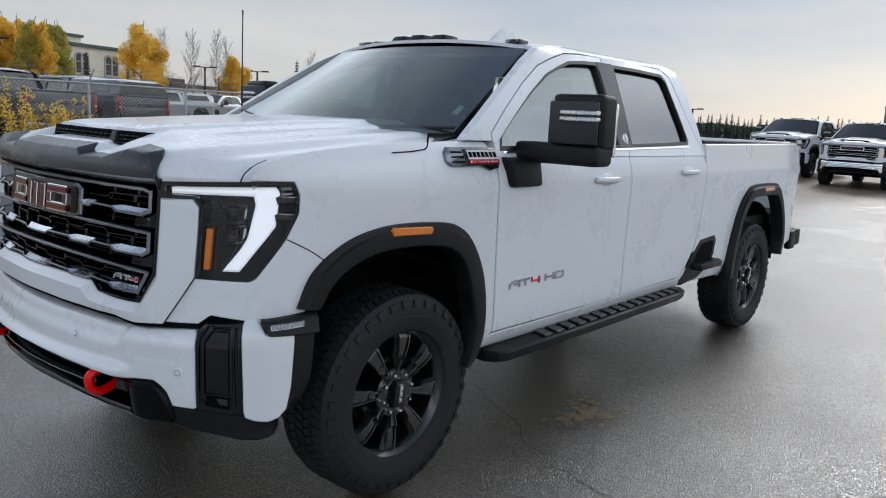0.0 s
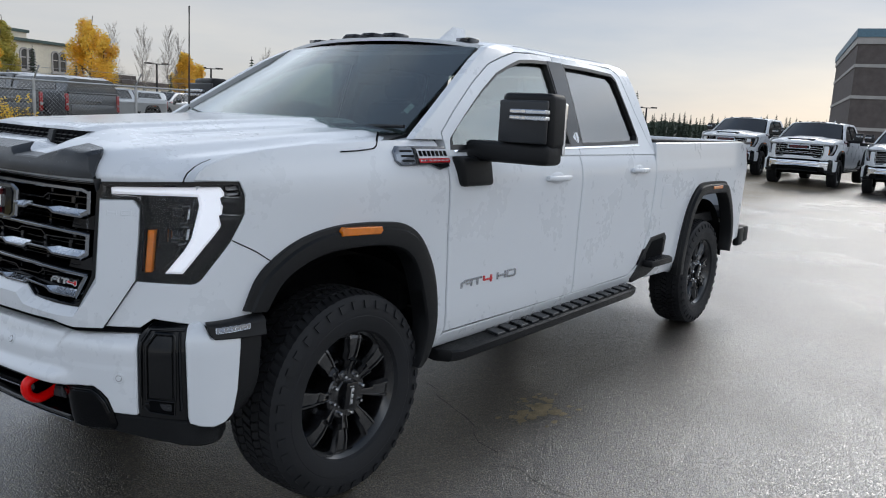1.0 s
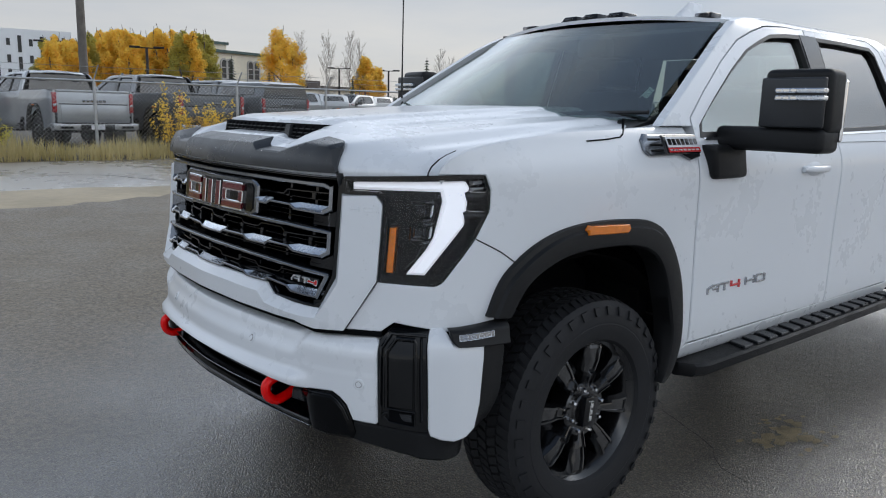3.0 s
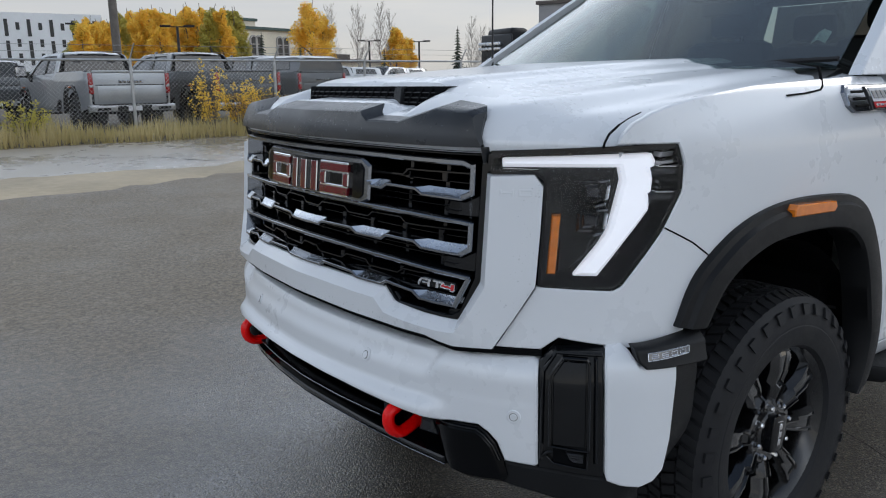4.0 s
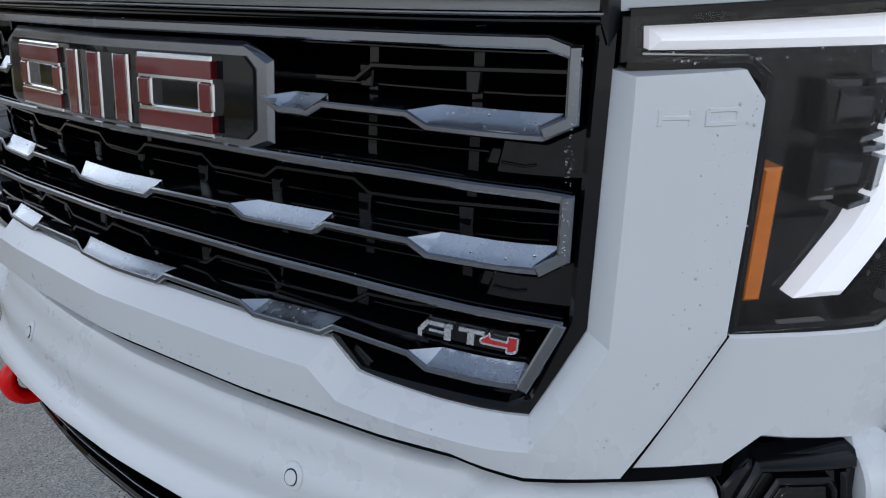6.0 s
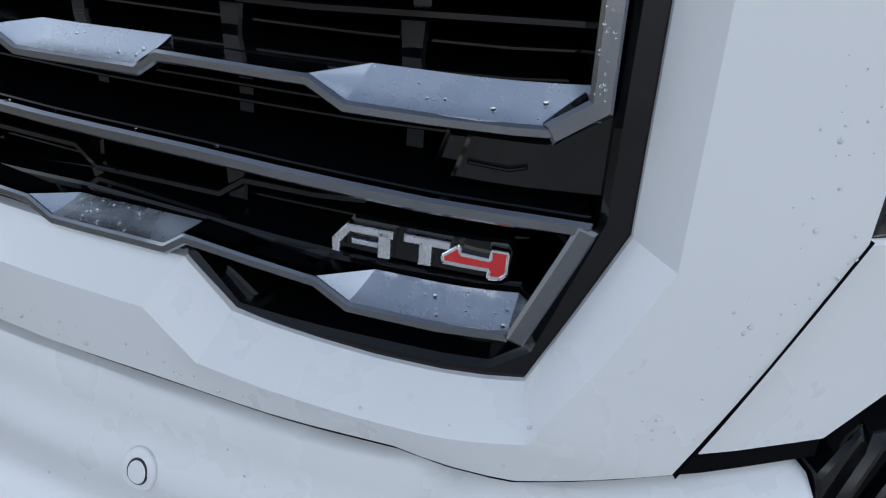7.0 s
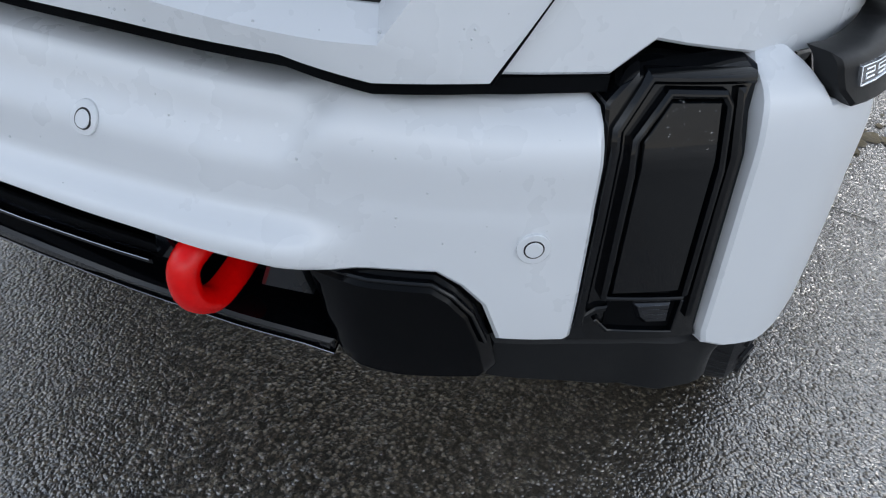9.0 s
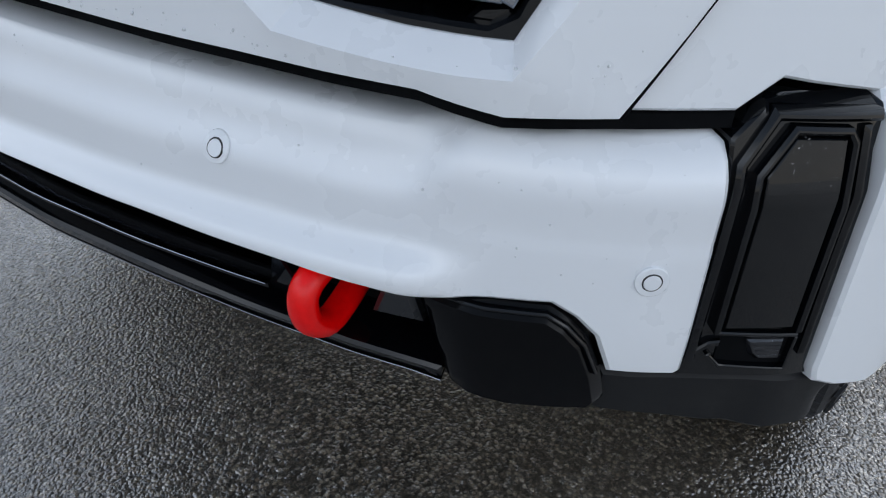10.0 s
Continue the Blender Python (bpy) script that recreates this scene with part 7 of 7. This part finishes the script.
# shrubs in the grass strip
def shrub(x, y, h, w, leaf, seed, label, n=900):
    rnd = random.Random(seed)
    t = thing("shrub", x, y, ground_z(x, y), 0, label, "shrub", "shrubs at the fence")
    verts, faces, bms = [], [], []
    for i in range(16):
        a, L = rnd.uniform(0, 6.283), w * rnd.uniform(.2, 1)
        hh = h * rnd.uniform(.45, 1)
        tip = (L * math.cos(a), L * math.sin(a) * .6, hh)
        bms.append(tube([(0, 0, -.05), (tip[0] * .5, tip[1] * .5, hh * .6), tip], [.012, .008, .003], 4))
        for q in (.5, .75, 1):
            leaf_cloud(verts, faces, rnd, tip[0] * q, tip[1] * q, hh * q, w * .16, h * .10, n // 48, .028)
    part("stem", merge(*bms), M_bark, t)
    me = bpy.data.meshes.new("leaves")
    me.from_pydata(verts, [], faces)
    me.materials.append(leaf)
    tagged(new("foliage", me), kind="stuff").parent = t


M_rust = leaves("rusty_leaves", (.28, .17, .08), (.46, .32, .13))
for x, y, h, w, m, sd in ((3.75, 13.5, 1.45, .45, M_yellow, 1), (4.35, 13.5, 1.0, .45, M_yellow, 2), (4.9, 13.6, 1.15, .5, M_yellow, 3), (4.6, 13.4, .8, .7, M_rust, 4), (5.4, 13.5, .75, .6, M_rust, 5), (.3, 13.7, .8, .5, M_olive, 6), (-.6, 13.6, .9, .5, M_olive, 7), (-2.5, 13.7, 1.2, .6, M_yellow, 8), (-5, 13.7, 1.0, .6, M_rust, 9)):
    shrub(x, y, h, w, m, sd, "low roadside shrub in yellow autumn leaf" if m is M_yellow else "low brownish roadside shrub")

# poles and lamps
M_wood = mat("weathered_pole_wood", (.15, .135, .12), .85, vary=.25, scale=3, bump=.3, bump_scale=50)
x, y, z = far(75.6, 33)
pole = thing("utility_pole", x, y, z, 0, "weathered grey wooden utility pole", "pole")
part("pole", tube([(0, 0, 0), (0, 0, 10)], [.17, .13], 14), M_wood, pole)
part("wire", tube([(-60, 6, 6.0), (-30, 3, 5.4), (0, 0, 5.8)], .012, 4), M_trimdark, pole)
for az, r, h in ((71.6, 52, 4.6), (77.6, 66, 5.6), (58.4, 70, 4.6), (54.8, 72, 4.6), (23.2, 80, 3.4)):
    x, y, z = far(az, r)
    lp = thing("street_lamp", x, y, z, az, "dark street lamp with a twin flat head", "street lamp", "lot lamps")
    part("pole", tube([(0, 0, 0), (0, 0, h)], [.10, .08], 8), M_trimdark, lp)
    part("arm", tube([(0, -.7, h), (0, .7, h)], .04, 6), M_trimdark, lp)
    for s in (-1, 1):
        part("lamp_head", bevel_box(-.2, .2, s * .7 - .32, s * .7 + .32, h - .02, h + .10, .03, 1), M_trimdark, lp)


# buildings
def block(parent, name, L, W, z0, z1, m):
    return part(name, box(0, L, 0, W, z0, z1), m, parent)


M_stucco = mat("cream_stucco", (.74, .68, .55), .85, vary=.12, scale=.6, bump=.2, bump_scale=20)
M_green = mat("green_cornice", (.045, .085, .078), .5, vary=.2, scale=1)
M_pane = mat("dark_window_pane", (.02, .024, .03), .1, vary=.2, scale=.5)
M_whitewall = mat("white_panel_wall", (.80, .82, .84), .7, vary=.05, scale=.2)
M_brown = mat("brown_brick", (.105, .088, .082), .8, vary=.2, scale=2.2, bump=.3, bump_scale=14)
M_band = mat("pale_stone_band", (.40, .38, .36), .7, vary=.1, scale=1)
M_blue = mat("blue_grey_coping", (.10, .19, .25), .5, vary=.1)

ax, ay, az0 = far(70.0, 76)
bx, by, _ = far(62.6, 86)
ang = math.degrees(math.atan2(by - ay, bx - ax))
L = math.hypot(bx - ax, by - ay)
hall = thing("stucco_building", ax, ay, az0 + 1.5, ang, "cream two-storey building with a dark green cornice", "building")
part("wall", box(0, L, 0, 14, -1.5, 4.75), M_stucco, hall)
part("cornice", box(-.3, L + .3, -.35, 14.4, 4.75, 5.0), M_green, hall)
part("parapet", box(2.0, L * .45, -.2, 9, 5.0, 5.5), M_stucco, hall)
part("cornice", box(1.8, L * .45 + .2, -.35, 9.2, 5.5, 5.75), M_green, hall)


def arch(u, w, z0, z1, k):
    """An upright outline with a round head, k wider all round."""
    r = w / 2 + k
    return [(u - k, z0 - k), (u + w + k, z0 - k)] + [(u + w / 2 + r * math.cos(a), z1 - w / 2 + r * math.sin(a)) for a in (math.pi * i / 8 for i in range(9))]


for k, wide in ((.06, .7), (.15, .6), (.23, .6), (.41, .75), (.46, .75), (.66, .7), (.72, .7), (.88, .7)):
    u = k * L
    front = lambda a, b, d: Vector((a, -d, b))
    pane = part("window", slab(arch(u, wide, 2.3, 4.1, 0), -.1, .05, front, 2, 2), M_pane, hall, "dark arched window")
    part("frame", ring(arch(u, wide, 2.3, 4.1, .12), arch(u, wide, 2.3, 4.1, -.02), 0, .12, front), M_band, pane)
    part("sill", box(u - .2, u + wide + .2, -.2, .02, 2.06, 2.18), M_band, pane)
    part("mullion", box(u, u + wide, -.09, -.04, 3.3, 3.38), M_band, pane)
ax, ay, az0 = far(60.8, 84)
low_b = thing("low_building", ax, ay, az0 + 1.7, ang, "low brown-grey building with a flat roof", "building")
part("wall", box(0, 11, 0, 8, -1.7, 1.4), M_stucco, low_b)
part("roof", box(-.3, 11.3, -.5, 8.3, 1.4, 1.75), M_brown, low_b)
part("roof_unit", box(1, 3.5, 1, 3, 1.75, 2.3), M_brown, low_b)

ax, ay, az0 = far(87.5, 165)
white = thing("white_building", ax, ay, az0 + .7, -4, "large white modern building with slit windows", "building")
part("wall", box(0, 13, 0, 30, -.7, 15.8), M_whitewall, white)
part("wing", box(13, 33, 2, 30, -.7, 13.6), M_whitewall, white)
part("wing", box(33, 44, 6, 30, -.7, 12.6), M_whitewall, white)
for k in range(10):
    u = 14.2 + 1.9 * k
    for z0, z1 in (((4, 8.5), (9.3, 12.4)) if k % 2 else ((4.5, 6.2), (7.4, 8.8), (10.5, 11.8))):
        part("window", box(u, u + .62, 1.9, 2.2, z0, z1), M_pane, white)

ax, ay, az0 = far(10.05, 60)
shop = thing("brown_building", ax, ay, 0, -75, "brown brick building with pale bands and a blue coping", "building")
part("wall", box(0, 24, 0, 20, 0, 8.0), M_brown, shop)
part("coping", box(-.15, 24.2, -.15, 20.2, 8.45, 9.0), M_blue, shop)
part("fascia", box(-.08, 24.1, -.08, 20.1, 8.0, 8.45), M_band, shop)
for zz in (6.45, 4.35, 2.2, .3):
    part("band", box(-.06, 24.06, -.06, 20.06, zz, zz + .22), M_band, shop)

ax, ay, az0 = far(46.2, 62)
bx, by, _ = far(40.0, 60)
shed = thing("grey_shed", ax, ay, 0, math.degrees(math.atan2(by - ay, bx - ax)), "grey metal building with a pale overhead door", "building")
M_cladding = mat("grey_cladding", (.30, .30, .31), .5, vary=.08, scale=.4)
part("wall", box(0, 6.0, 0, 12, 0, 7.0), M_cladding, shed)
part("roof_edge", box(-.2, 6.2, -.2, 12.2, 7.0, 7.25), M_brown, shed)
part("overhead_door", box(1.0, 5.4, -.10, .05, 0, 5.9), M_whitewall, shed, "pale overhead door")
part("door_vent", box(3.8, 4.6, -.16, -.06, 4.9, 5.4), M_pane, shed)
